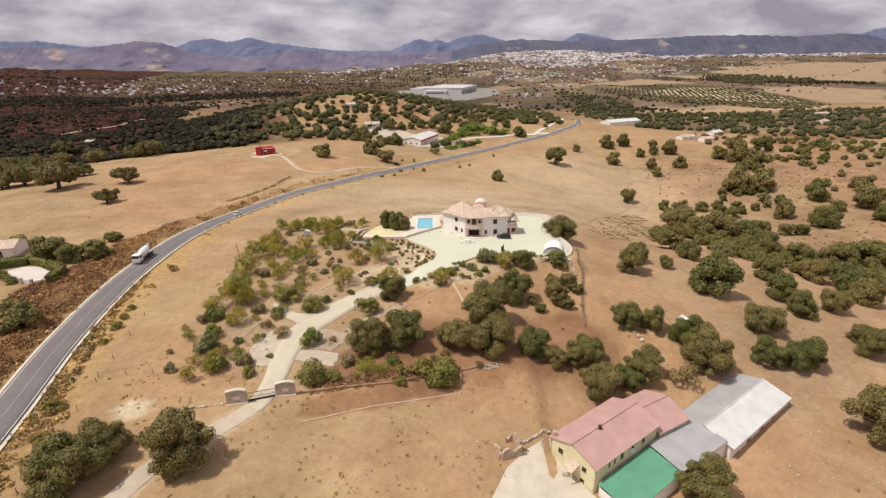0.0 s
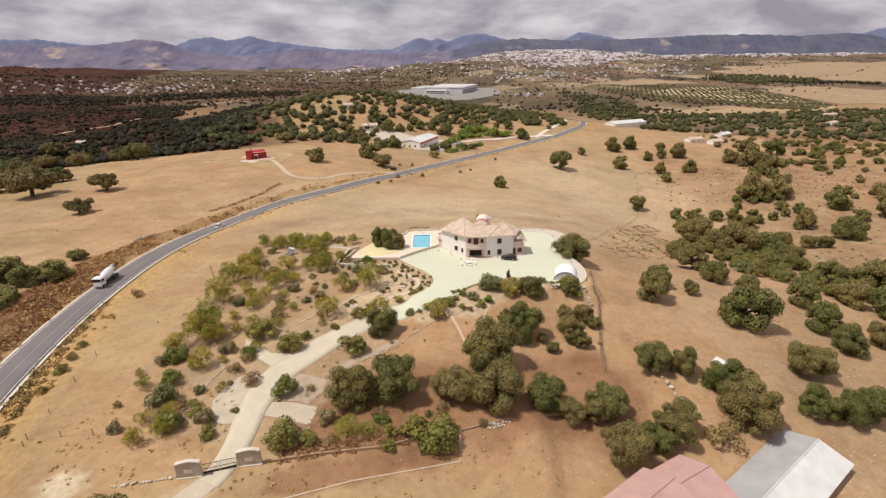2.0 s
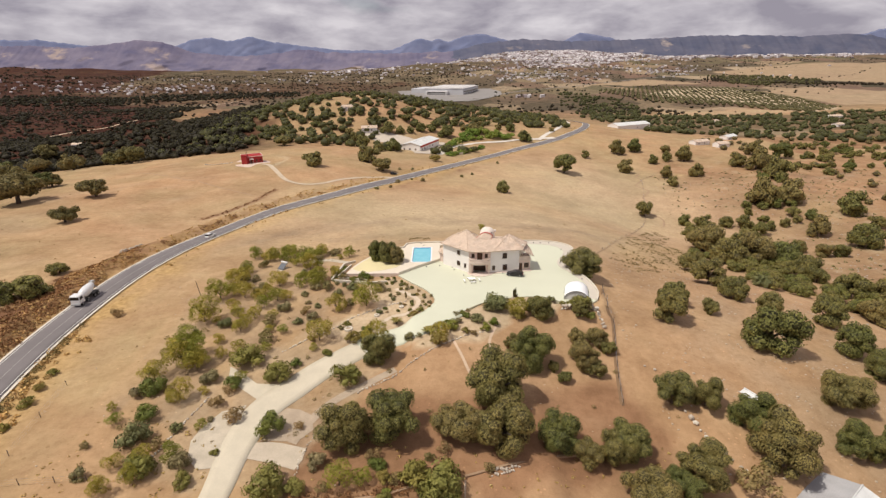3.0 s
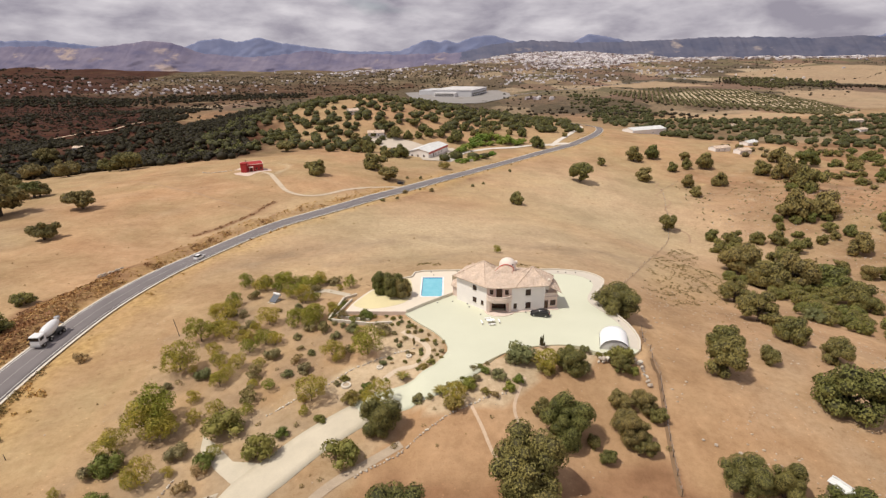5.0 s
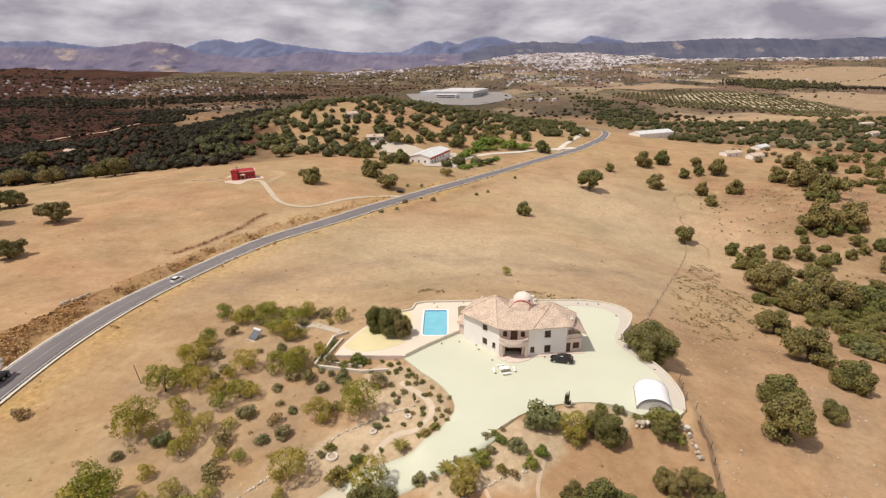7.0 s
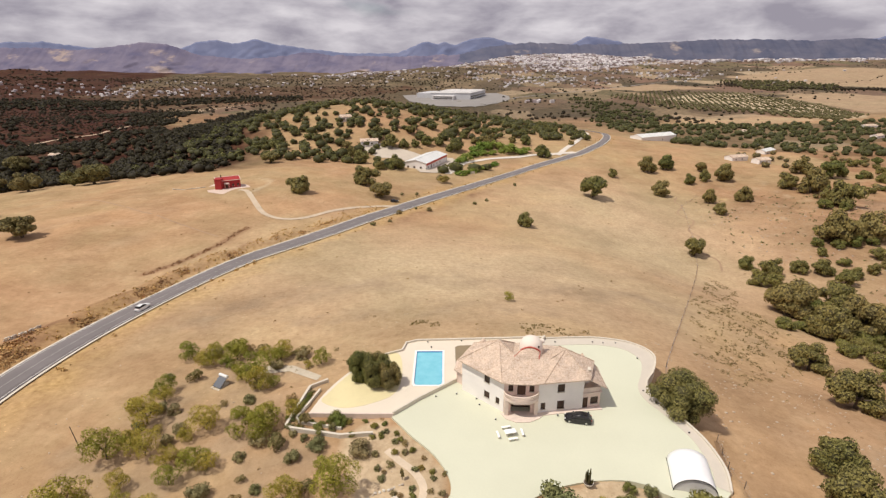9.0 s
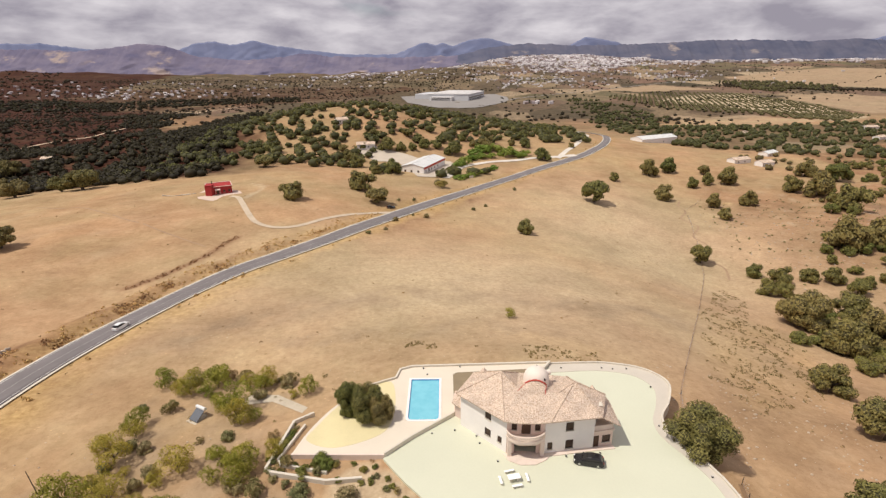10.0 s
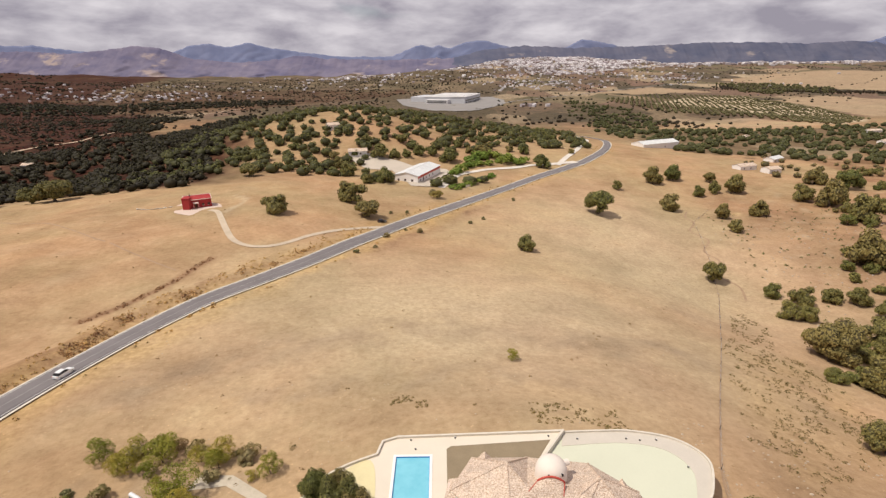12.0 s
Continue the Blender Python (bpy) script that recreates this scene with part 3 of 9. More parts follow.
    # cloud shade over the far western plain, painted through the heath colour
    far_cloud_shade = within(XX + 60 * n3, YY + 80 * n3, [(-2600, 2800), (-1783, 2640), (-1356, 2500), (-1000, 2600), (-520, 2500), (-95, 2400), (-188, 2100), (-438, 1850), (-600, 1500), (-900, 1450), (-1432, 1500), (-2600, 1700)])
    heath = np.maximum(heath, 0.8 * far_cloud_shade * np.clip(0.7 + 0.6 * waves(XX, YY, 130, 23), 0, 1))
    put_float(me, "heath", np.maximum(heath * (0.92 + 0.12 * n1), bank * np.clip(0.05 + 0.3 * n2 + 0.3 * (1 - ease(YY, 120, 175)), 0, 0.6) * (1 - 0.8 * ease(YY, 165, 215))))
    put_float(me, "fields", ease(YY - 0.25 * np.abs(XX), 880, 1150) * (1 - tan_) * (1 - heath))
    put_float(me, "scrub", np.maximum.reduce([west * (0.55 + 0.2 * n1) * 0.6, plain_ * (0.4 + 0.45 * (1 - ease(XX, -200, 400))), 0.7 * within(XX + 15 * n1, YY + 15 * n1, [(250, 640), (420, 590), (1000, 400), (1000, 1070), (560, 980), (300, 900), (240, 760)]), 0.5 * within(XX + 25 * n3, YY, [(376, 1357), (575, 1791), (898, 2120), (907, 1743), (760, 1500), (618, 1151), (486, 1182)]), 0.75 * within(XX + 20 * n1, YY, [(402, 1815), (520, 1581), (469, 1224), (300, 850), (240, 900), (303, 1190), (348, 1516)])]) * (1 - 0.85 * red))
    put_float(me, "pale", np.maximum.reduce([0.95 * ease(2.9 + 0.5 * n2 - away(XX, YY, [(-50, 56), (-47.5, 66), (-45, 74), (-41, 80.5), (-36.5, 85.5), (-33.2, 90)]), 0, 1.8), 1.0 * ease(3.9 + 0.2 * n2 - np.hypot(XX + 54.5, (YY - 88.3) * 1.08), 0, 1.2), 0.5 * ease(2.0 + n2 - away(XX, YY, [(-105.5, 376), (-98, 371), (-95.8, 362), (-96.7, 345)]), 0, 1.5), (0.24 + 0.15 * n2) * within(XX + n2, YY + n2, [(-43, 98), (-22, 99), (-13, 120), (-5, 132), (-14, 146), (-30, 137), (-45, 118)]), 0.62 * within(XX + n2, YY + n2, [(-1, 142), (0, 147), (-6, 157), (-12, 161), (-17, 157), (-14, 146), (-22, 141), (-24, 136), (-12, 133), (-4, 131), (8, 130), (14, 135), (19, 142), (28, 143), (33, 146), (26, 149)]), 0.22 * tan_, 0.75 * within(XX, YY, [(700, 1420), (760, 1300), (720, 1060), (866, 1167), (975, 1470), (1040, 1950), (820, 1900), (640, 1700)]), 0.5 * np.exp(-((XX - 10) / 80) ** 2 - ((YY - 248) / 60) ** 2), 0.35 * east * np.clip(n2 - 0.2, 0, 1), 0.45 * np.exp(-((XX - 98) / 75) ** 2 - ((YY - 345) / 110) ** 2), 0.22 * ease(XX, 44, 66) * ease(YY, 80, 100) * (1 - ease(YY, 150, 200)) * np.clip(0.6 + 0.7 * n2, 0, 1)]))
    swath = [(-65.6, 202.5), (-55.4, 215.4), (-39.1, 222.9), (-22.6, 234.0), (-2.7, 240.3), (24.9, 231), (43.5, 233.1), (68.8, 232.9)]
    put_float(me, "worn", np.maximum.reduce([0.75 * np.clip(0.7 + 0.4 * n2, 0, 1) * np.exp(-(away(XX + 4 * n1, YY + 5 * n1, swath) / 8) ** 2), 0.5 * np.exp(-(away(XX + 5 * n1, YY + 5 * n2, [(-40, 205), (0, 214), (30, 212)]) / 6) ** 2) * np.clip(0.5 + 0.8 * n2, 0, 1), 0.45 * np.clip(n3 * 0.6 + 0.5 * n1 - 0.25, 0, 1) * (YY > 60) * (YY < 420), 0.6 * tan_ * (YY > 1200), 0.6 * ease(4 + 2 * n2 - np.where(within(XX, YY, ORCHARD), 0, away(XX, YY, ORCHARD, True)), 0, 5) * np.clip(0.6 + 0.6 * n2, 0, 1)]))
    return tagged(new("ground", me), "dry tan pasture with straw, bare soil and red earth", "ground", kind="structure")


ground = build_ground()


def ribbon(name, line, left, right, lift, material, parent=None, across=3, thick=0.0):
    """A strip laid on the ground along a line; left and right are its edges' offsets."""
    pts = [Vector((x, y, 0)) for x, y in line]
    verts, faces = [], []
    for i, p in enumerate(pts):
        way = (pts[min(i + 1, len(pts) - 1)] - pts[max(i - 1, 0)]).normalized()
        side = Vector((way.y, -way.x, 0))
        for k in range(across + 1):
            lo, hi = (left[i], right[i]) if isinstance(left, list) else (left, right)
            q = p + side * (lo + (hi - lo) * k / across)
            verts.append((q.x, q.y, ground_at(q.x, q.y) + lift))
    n = across + 1
    for i in range(len(pts) - 1):
        for k in range(across):
            faces.append((i * n + k, i * n + k + 1, (i + 1) * n + k + 1, (i + 1) * n + k))
    if thick:
        base = len(verts)
        for i in range(len(pts)):
            for k in (0, across):
                x, y, z = verts[i * n + k]
                verts.append((x, y, z - thick))
        for i in range(len(pts) - 1):
            a, b = base + 2 * i, base + 2 * i + 2
            faces.append((i * n, (i + 1) * n, b, a))
            faces.append((i * n + across, a + 1, b + 1, (i + 1) * n + across))
    ob = new(name, mesh_of(name, verts, faces, (material,), True))
    if parent:
        ob.parent = parent
    return ob


fine_road = rounded(ROAD[::2], 4)
road = tagged(ribbon("road", fine_road, -3.6, 3.6, 0.36, M["asphalt"], across=4, thick=0.5), "two-lane grey asphalt country road", "road", kind="structure")
ribbon("edge_line", fine_road, 3.05, 3.2, 0.385, M["line"], road, 1)
tagged(ribbon("verge_strip", fine_road, 3.62, 4.25, 0.3, M["kerb"], road, 1), "pale concrete gutter strip")
ribbon("edge_line", fine_road, -3.2, -3.05, 0.385, M["line"], road, 1)
ribbon("centre_line", fine_road, -0.05, 0.05, 0.385, M["line_worn"], road, 1)
inner_drive = [i for i, q in enumerate(DRIVE) if q[1] > 88.5]
tagged(ribbon("verge_strip", fine_road, -4.2, -3.62, 0.3, M["kerb"], road, 1), "pale concrete gutter strip")
tagged(ribbon("driveway", [DRIVE[i] for i in inner_drive], [-DRIVE_HALF[i] for i in inner_drive], [DRIVE_HALF[i] for i in inner_drive], 0.1, M["gravel"], across=4, thick=0.3), "pale gravel driveway winding up to the villa", "driveway", kind="structure")
tagged(ribbon("driveway_track", rounded([(-50.5, 56), (-47.8, 66), (-45, 74), (-41, 80.5), (-36.5, 85.5), (-33.6, 89.6), (-32.4, 92.4)], 5), -1.7, 1.7, 0.07, M["gravel_worn"], across=3), "pale dusty track leading up to the gate", "driveway", kind="structure")
drive_ramp = tagged(ribbon("driveway_ramp", RAMP, [-h for h in RAMP_HALF], RAMP_HALF, 0.14, M["pave"], across=6, thick=0.3), "pale driveway widening into the forecourt", "driveway", kind="structure")
for v in drive_ramp.data.vertices:
    k = float(ease(8.0 - (0.0 if within(v.co.x, v.co.y, COURT) else float(away(v.co.x, v.co.y, COURT, True))), 0.0, 8.0))
    v.co.z += max(0.0, 0.012 - v.co.z) * k if v.index < len(RAMP) * 7 else 0.0
court = tagged(new("courtyard", from_bm("courtyard", slab(COURT, -1.2, 0.0), M["pave"])), "wide cream paved forecourt round the villa", "courtyard", kind="structure")
deck_bm = slab(DECK, -1.5, 0.25)
for x0, y0, x1, y1 in ((-6.7, 169.7, -1.1, 181.5),):
    for co, no in (((x0, 0, 0), (1, 0, 0)), ((x1, 0, 0), (1, 0, 0)), ((0, y0, 0), (0, 1, 0)), ((0, y1, 0), (0, 1, 0))):
        bmesh.ops.bisect_plane(deck_bm, geom=deck_bm.verts[:] + deck_bm.edges[:] + deck_bm.faces[:], plane_co=co, plane_no=no)
    gone = [f for f in deck_bm.faces if x0 < f.calc_center_median().x < x1 and y0 < f.calc_center_median().y < y1 and f.normal.z > 0.5]
    bmesh.ops.delete(deck_bm, geom=gone, context="FACES")
deck = tagged(new("pool_terrace", from_bm("pool_terrace", deck_bm, M["deck"])), "raised pale paved pool terrace", "terrace", kind="structure")


# ---- buildings: shared pieces ----
def wall_between(a, b, z0, z1, thick, openings, material, parent, name="wall", label=""):
    """A wall from a to b in plan with real openings: (start, width, sill, head) along it. Its outer face is on the right hand of a to b."""
    length = math.hypot(b[0] - a[0], b[1] - a[1])
    m = pose(a[0], a[1], 0, 0, 0, math.degrees(math.atan2(b[1] - a[1], b[0] - a[0])))
    bm = bmesh.new()
    cuts = sorted({0.0, length, *[o[0] for o in openings], *[o[0] + o[1] for o in openings]})
    for u0, u1 in zip(cuts, cuts[1:]):
        mid = (u0 + u1) / 2
        bands, low = [], z0
        for s, w, sill, head in sorted((o for o in openings if o[0] < mid < o[0] + o[1]), key=lambda o: o[2]):
            bands.append((low, sill))
            low = head
        bands.append((low, z1))
        for p, q in bands:
            if q - p > 0.01:
                add_box(bm, u0, 0, p, u1, thick, q, 0, m)
    bmesh.ops.remove_doubles(bm, verts=bm.verts, dist=0.001)
    wall = part(name, bm, material, parent, label)
    return wall, m


def window_in(parent, m, start, width, sill, head, bars=1, frame_mat=None, depth=0.12, sill_mat=None):
    """A framed window set into an opening."""
    f, d = 0.07, depth
    bm = bmesh.new()
    for x0, z0, x1, z1 in ((0, 0, width, f), (0, head - sill - f, width, head - sill), (0, f, f, head - sill - f), (width - f, f, width, head - sill - f)):
        add_box(bm, start + x0, d, sill + z0, start + x1, d + 0.08, sill + z1, 0, m)
    for k in range(bars):
        x = start + width * (k + 1) / (bars + 1)
        add_box(bm, x - 0.03, d, sill + f, x + 0.03, d + 0.08, head - f, 0, m)
    win = part("window", bm, frame_mat or M["wood"], parent, "dark framed window")
    part("pane", box(start + f, d + 0.03, sill + f, start + width - f, d + 0.05, head - f, 0, m), M["pane"], win)
    part("sill", box(start - 0.08, -0.09, sill - 0.08, start + width + 0.08, 0.1, sill, 0.01, m), sill_mat or M["kerb"], win)
    return win


def door_in(parent, m, start, width, sill, head, material, label="dark wooden door"):
    door = part("door", box(start, 0.1, sill, start + width, 0.17, head, 0.01, m), material, parent, label)
    part("handle", box(start + width - 0.16, 0.05, sill + 1.0, start + width - 0.1, 0.1, sill + 1.14, 0.01, m), M["iron"], door)
    return door


def plate(corners, thick, drop=(0, 0, -1)):
    """A thick sheet over corners in space."""
    bm = bmesh.new()
    d = Vector(drop) * thick
    top = [bm.verts.new(Vector(c)) for c in corners]
    low = [bm.verts.new(Vector(c) + d) for c in corners]
    n = len(corners)
    bm.faces.new(top)
    bm.faces.new(low[::-1])
    for i in range(n):
        bm.faces.new((top[i], low[i], low[(i + 1) % n], top[(i + 1) % n]))
    return bm


def roof_material(name, base, light, dark, scale, gap):
    """Weathered barrel tiles: speckled courses, with the shade of the hollows painted dark."""
    m, t, b = surface(name, 0.9, 0.0, 0.15)
    src = coords(t)
    cells = node(t, "TexVoronoi", Scale=scale, Randomness=0.75)
    t.links.new(src, cells.inputs["Vector"])
    tone = ramp(t, cells.outputs["Color"], [(0.15, base), (0.6, light), (0.95, tuple(min(1, c * 1.18) for c in light))])
    # cell edges multiplied darker: shade between tiles, in the colour
    hollow_shade = ramp(t, cells.outputs["Distance"], [(0.32, (1, 1, 1)), (gap, dark)])
    stain = ramp(t, grain(t, src, 0.6, 5), [(0.3, (0.82, 0.8, 0.78)), (0.7, (1.08, 1.05, 1.0))])
    col = blend(t, 1.0, blend(t, 1.0, tone, hollow_shade, "MULTIPLY"), stain, "MULTIPLY")
    t.links.new(col, b.inputs["Base Color"])
    bump(t, b, cells.outputs["Distance"], 0.6, 0.12)
    return m


M["tile"] = roof_material("barrel_tiles", (0.66, 0.54, 0.45), (0.76, 0.65, 0.555), (0.60, 0.51, 0.45), 6.6, 0.78)
M["red_trim"] = plain("red_trim", (0.52, 0.085, 0.06), 0.6, scale=1.5, spread=0.15)
M["stone_pink"] = plain("pink_stone", (0.72, 0.60, 0.52), 0.85, scale=0.9, spread=0.12, fine=6)

# ---- villa ----
villa = empty("villa", 0, 0, 0, label="two-storey white villa with clay-tiled hip roofs and a dome", category="house")
EAVE, RIDGE = 6.3, 8.4
W0, W1, W2, W3, W4, W5, W6 = (2.2, 169.0), (8.8, 162.6), (14.4, 162.3), (22.0, 163.4), (23.8, 167.6), (19.0, 172.0), (5.0, 173.2)
left_open = [(5.0, 1.2, 4.1, 5.4), (5.0, 1.2, 1.1, 2.4), (7.5, 0.8, 1.1, 2.3)]
wall, m = wall_between(W0, W1, 0, EAVE, 0.32, left_open, M["white"], villa)
for o in left_open:
    window_in(villa, m, *o)
right_open = [(0.5, 0.8, 0.7, 2.0), (3.3, 1.25, 0.5, 2.1), (3.2, 1.25, 3.8, 5.3)]
wall, m = wall_between(W2, W3, 0, EAVE, 0.32, right_open, M["white"], villa)
for o in right_open:
    window_in(villa, m, *o)
bay_open = [(0.7, 0.8, 4.2, 5.4), (2.15, 1.35, 3.5, 5.6), (4.1, 0.8, 4.2, 5.4), (1.2, 3.2, 0.1, 2.6)]
wall, m = wall_between(W1, W2, 0, EAVE, 0.32, bay_open, M["pink"], villa, label="pink rendered bay wall under the balcony")
for o in (bay_open[0], bay_open[2]):
    window_in(villa, m, *o)
door_in(villa, m, *bay_open[1], M["wood"], "dark wooden balcony doors")
# added dark board that stands for the shade inside the porch arch
part("porch_recess", box(1.2, 1.6, 0.02, 4.4, 1.7, 2.5, 0, m), M["wood"], villa, "dark brown panel painting the shade under the balcony")
for a, b in ((W3, W4), (W4, W5), (W5, W6), (W6, W0)):
    length = math.hypot(b[0] - a[0], b[1] - a[1])
    side = [(length / 2 - 0.6, 1.2, 3.7, 5.0), (length / 2 - 0.6, 1.2, 0.9, 2.2)]
    wall, m = wall_between(a, b, 0, EAVE, 0.32, side, M["white"], villa)
    for o in side:
        window_in(villa, m, *o)

# curved balcony over the entrance, on two piers
mid = (np.array(W1) + np.array(W2)) / 2
def bow(radius, grow, n=14, bulge=1.7):
    half = (W2[0] - W1[0]) / 2 + grow
    return [(mid[0] + half * math.cos(math.pi + math.pi * k / n), mid[1] + (bulge + grow) * math.sin(math.pi + math.pi * k / n) * radius) for k in range(n + 1)]
outer, inner = bow(1.0, 0.1), bow(1.0, -0.12)
part("balcony_slab", slab(outer + [(W2[0] - 0.2, mid[1] + 0.1), (W1[0] + 0.2, mid[1] + 0.1)], 3.1, 3.35), M["stone_pink"], villa)
for z0, z1, label in ((3.35, 3.53, "pale stone foot rail of the balcony"), (4.12, 4.28, "pale stone hand rail of the balcony")):
    bm = bmesh.new()
    for k in range(len(outer) - 1):
        vs = [bm.verts.new((*p, z)) for z in (z0, z1) for p in (outer[k], outer[k + 1], inner[k + 1], inner[k])]
        for f in ((3, 2, 1, 0), (4, 5, 6, 7), (0, 1, 5, 4), (2, 3, 7, 6), (1, 2, 6, 5), (3, 0, 4, 7)):
            bm.faces.new([vs[i] for i in f])
    bmesh.ops.remove_doubles(bm, verts=bm.verts, dist=0.001)
    part("balustrade_rail", bm, M["stone_pink"], villa, label)
for k in range(1, 2 * (len(outer) - 1)):
    i, h = divmod(k, 2)
    p = np.array(outer[i]) * (1 - h / 2) + np.array(outer[min(i + 1, len(outer) - 1)]) * (h / 2)
    q = np.array(inner[i]) * (1 - h / 2) + np.array(inner[min(i + 1, len(inner) - 1)]) * (h / 2)
    x, y = (p + q) / 2
    part("baluster", tube([(x, y, 3.53), (x, y, 3.68), (x, y, 3.82), (x, y, 3.97), (x, y, 4.12)], [0.05, 0.1, 0.06, 0.09, 0.05], 6), M["stone_pink"], villa)
for k in (2, 12):
    x, y = inner[k]
    part("pier", box(x - 0.3, y - 0.1, 0, x + 0.3, y + 0.5, 3.1, 0.03), M["stone_pink"], villa)
part("porch_beam", slab([inner[2], inner[5], inner[9], inner[12], (inner[12][0], inner[12][1] + 0.4), (inner[9][0], inner[9][1] + 0.4), (inner[5][0], inner[5][1] + 0.4), (inner[2][0], inner[2][1] + 0.4)], 2.65, 3.1), M["stone_pink"], villa)
part("front_step", slab([(8.3, 162.4), (9.0, 160.9), (10.6, 160.0), (12.8, 160.0), (14.5, 160.9), (15.2, 161.7), (22.2, 162.8), (25.4, 163.2), (25.2, 164), (15, 162.5)], 0.004, 0.14), M["stone_pink"], villa, "low stone step along the front")

# main roofs
e = [(1.4, 168.7), (8.3, 161.9), (10.0, 161.6), (11.8, 161.5), (13.6, 161.5), (15.0, 161.6), (22.8, 162.6), (24.8, 168.0), (19.8, 173.0), (12.0, 174.2), (4.4, 174.2)]
R1, R2, RM, RN = (8.6, 169.8, RIDGE + 1.1), (19.7, 167.9, RIDGE + 0.4), (10.70, 167.05, 8.40), (16.80, 166.00, 8.10)
E = [(x, y, EAVE) for x, y in e]
for i in (2, 3, 4):
    E[i] = (e[i][0], e[i][1], EAVE - 0.1)
roof = part("roof", plate([E[0], E[1], R1], 0.16), M["tile"], villa, "weathered pink-beige barrel-tiled roof slope")
for corners in ([E[1], E[2], R1], [E[2], RM, R1], [E[2], E[3], RM], [E[3], RN, RM], [E[3], E[4], RN], [E[4], E[5], RN], [E[5], R2, RN], [E[5], E[6], R2], [E[6], E[7], R2], [E[7], E[8], R2], [R2, E[8], RN], [E[8], E[9], RN], [E[9], RM, RN], [E[9], R1, RM], [E[9], E[10], R1], [E[10], E[0], R1]):
    for tri in ([corners] if len(corners) == 3 else [corners[:3], [corners[0], corners[2], corners[3]]]):
        part("roof", plate(tri, 0.16), M["tile"], villa, "weathered pink-beige barrel-tiled roof slope")
for a, b in ((R1, E[1]), (R1, E[0]), (R1, E[9]), (R1, E[10]), (R2, E[5]), (R2, E[6]), (R2, E[7]), (R2, E[8]), (R1, RM), (R2, RN)):
    pts = [Vector(a).lerp(Vector(b), k / 12) + Vector((0, 0, 0.03)) for k in range(13)]
    for p, q in zip(pts, pts[1:]):
        part("ridge_tile", tube([p, p.lerp(q, 0.9)], [0.11, 0.09], 7), M["tile"], villa)
# small gable ridges rising behind the front slope
for x, y, z, w, d in ((6.2, 173.0, 7.4, 2.6, 2.4), (23.0, 168.0, 7.1, 2.2, 3.0)):
    part("roof", plate([(x, y - d / 2, z), (x - w / 2, y - d / 2, z - 1.5), (x - w / 2, y + d / 2, z - 1.5), (x, y + d / 2, z)], 0.14), M["tile"], villa, "small side gable of clay tiles")
    part("roof", plate([(x, y - d / 2, z), (x, y + d / 2, z), (x + w / 2, y + d / 2, z - 1.5), (x + w / 2, y - d / 2, z - 1.5)], 0.14), M["tile"], villa, "small side gable of clay tiles")

# dome behind the ridge, with a red rim and small windows
DX, DY, DR = 14.1, 169.6, 2.0
bm = bmesh.new()
prof = [(DR, 5.6), (DR, 8.2), (DR * 0.98, 8.7), (DR * 0.9, 9.25), (DR * 0.72, 9.75), (DR * 0.44, 10.08), (DR * 0.14, 10.2)]
n = 28
rings = [[bm.verts.new((DX + r * math.cos(2 * math.pi * k / n), DY + r * math.sin(2 * math.pi * k / n), z)) for k in range(n)] for r, z in prof]
for a, b in zip(rings, rings[1:]):
    for k in range(n):
        bm.faces.new((a[k], a[(k + 1) % n], b[(k + 1) % n], b[k]))
bm.faces.new(rings[-1])
dome = part("dome", bm, M["dome_render"], villa, "cream plastered dome on a round drum", True)
for a in (-112, -58):
    mm = pose(DX, DY, 0, 0, 0, a + 90)
    part("dome_window", box(-0.09, -DR - 0.03, 9.0, 0.09, -DR + 0.6, 9.3, 0.02, mm), M["glass"], dome, "small dark dome window")
# tiled apron, bowed like a barrel, with a red arched upper edge against the dome
top_left, top_right, top_mid = Vector((12.00, 167.50, 8.76)), Vector((15.31, 167.50, 8.43)), Vector((13.61, 167.50, 9.33))
low_left, low_right = Vector((10.81, 166.48, 8.17)), Vector((14.84, 165.80, 7.98))
rise = top_mid.z - (top_left.z + top_right.z) / 2
bm = bmesh.new()
arc, prev = [], None
for k in range(13):
    u = k / 12
    arch = top_left.lerp(top_right, u) + Vector((0, 0, rise * math.sin(math.pi * u) ** 0.8))
    foot = low_left.lerp(low_right, u)
    arc.append(arch)
    row = [bm.verts.new(arch.lerp(foot, v / 3) + Vector((0, 0, 0.05 + 0.12 * math.sin(math.pi * u) * v / 3 * (1 - v / 3)))) for v in range(4)] + [bm.verts.new(foot - Vector((0, 0, 0.4)))]
    row += [bm.verts.new(arch - Vector((0, 0, 1.6)))]
    if prev:
        for v in range(5):
            bm.faces.new((prev[v], prev[v + 1], row[v + 1], row[v]))
        bm.faces.new((prev[5], prev[0], row[0], row[5]))
    else:
        bm.faces.new(row)
    prev = row
bm.faces.new(prev[::-1])
part("roof", bm, M["tile"], villa, "bowed tiled apron in front of the dome")
part("dome_rim", tube([p + Vector((0, -0.02, 0.1)) for p in arc], 0.13, 8), M["red_trim"], dome, "red arched edge at the foot of the dome", True)
for a, b in ((top_left, low_left), (top_right, low_right)):
    part("apron_edge", tube([a + Vector((0, 0, 0.08)), b + Vector((0, 0, 0.08))], 0.05, 6), M["red_trim"], villa, "dark red edging of the dome apron")
hatch = pose(DX, DY, 0, 0, 0, 112)
part("roof_hatch", tube([hatch @ Vector((0, -DR + 0.3, 8.85)), hatch @ Vector((0, -DR - 0.45, 8.85))], 0.42, 14), M["dome_render"], dome, "round hooded window on the side of the dome")
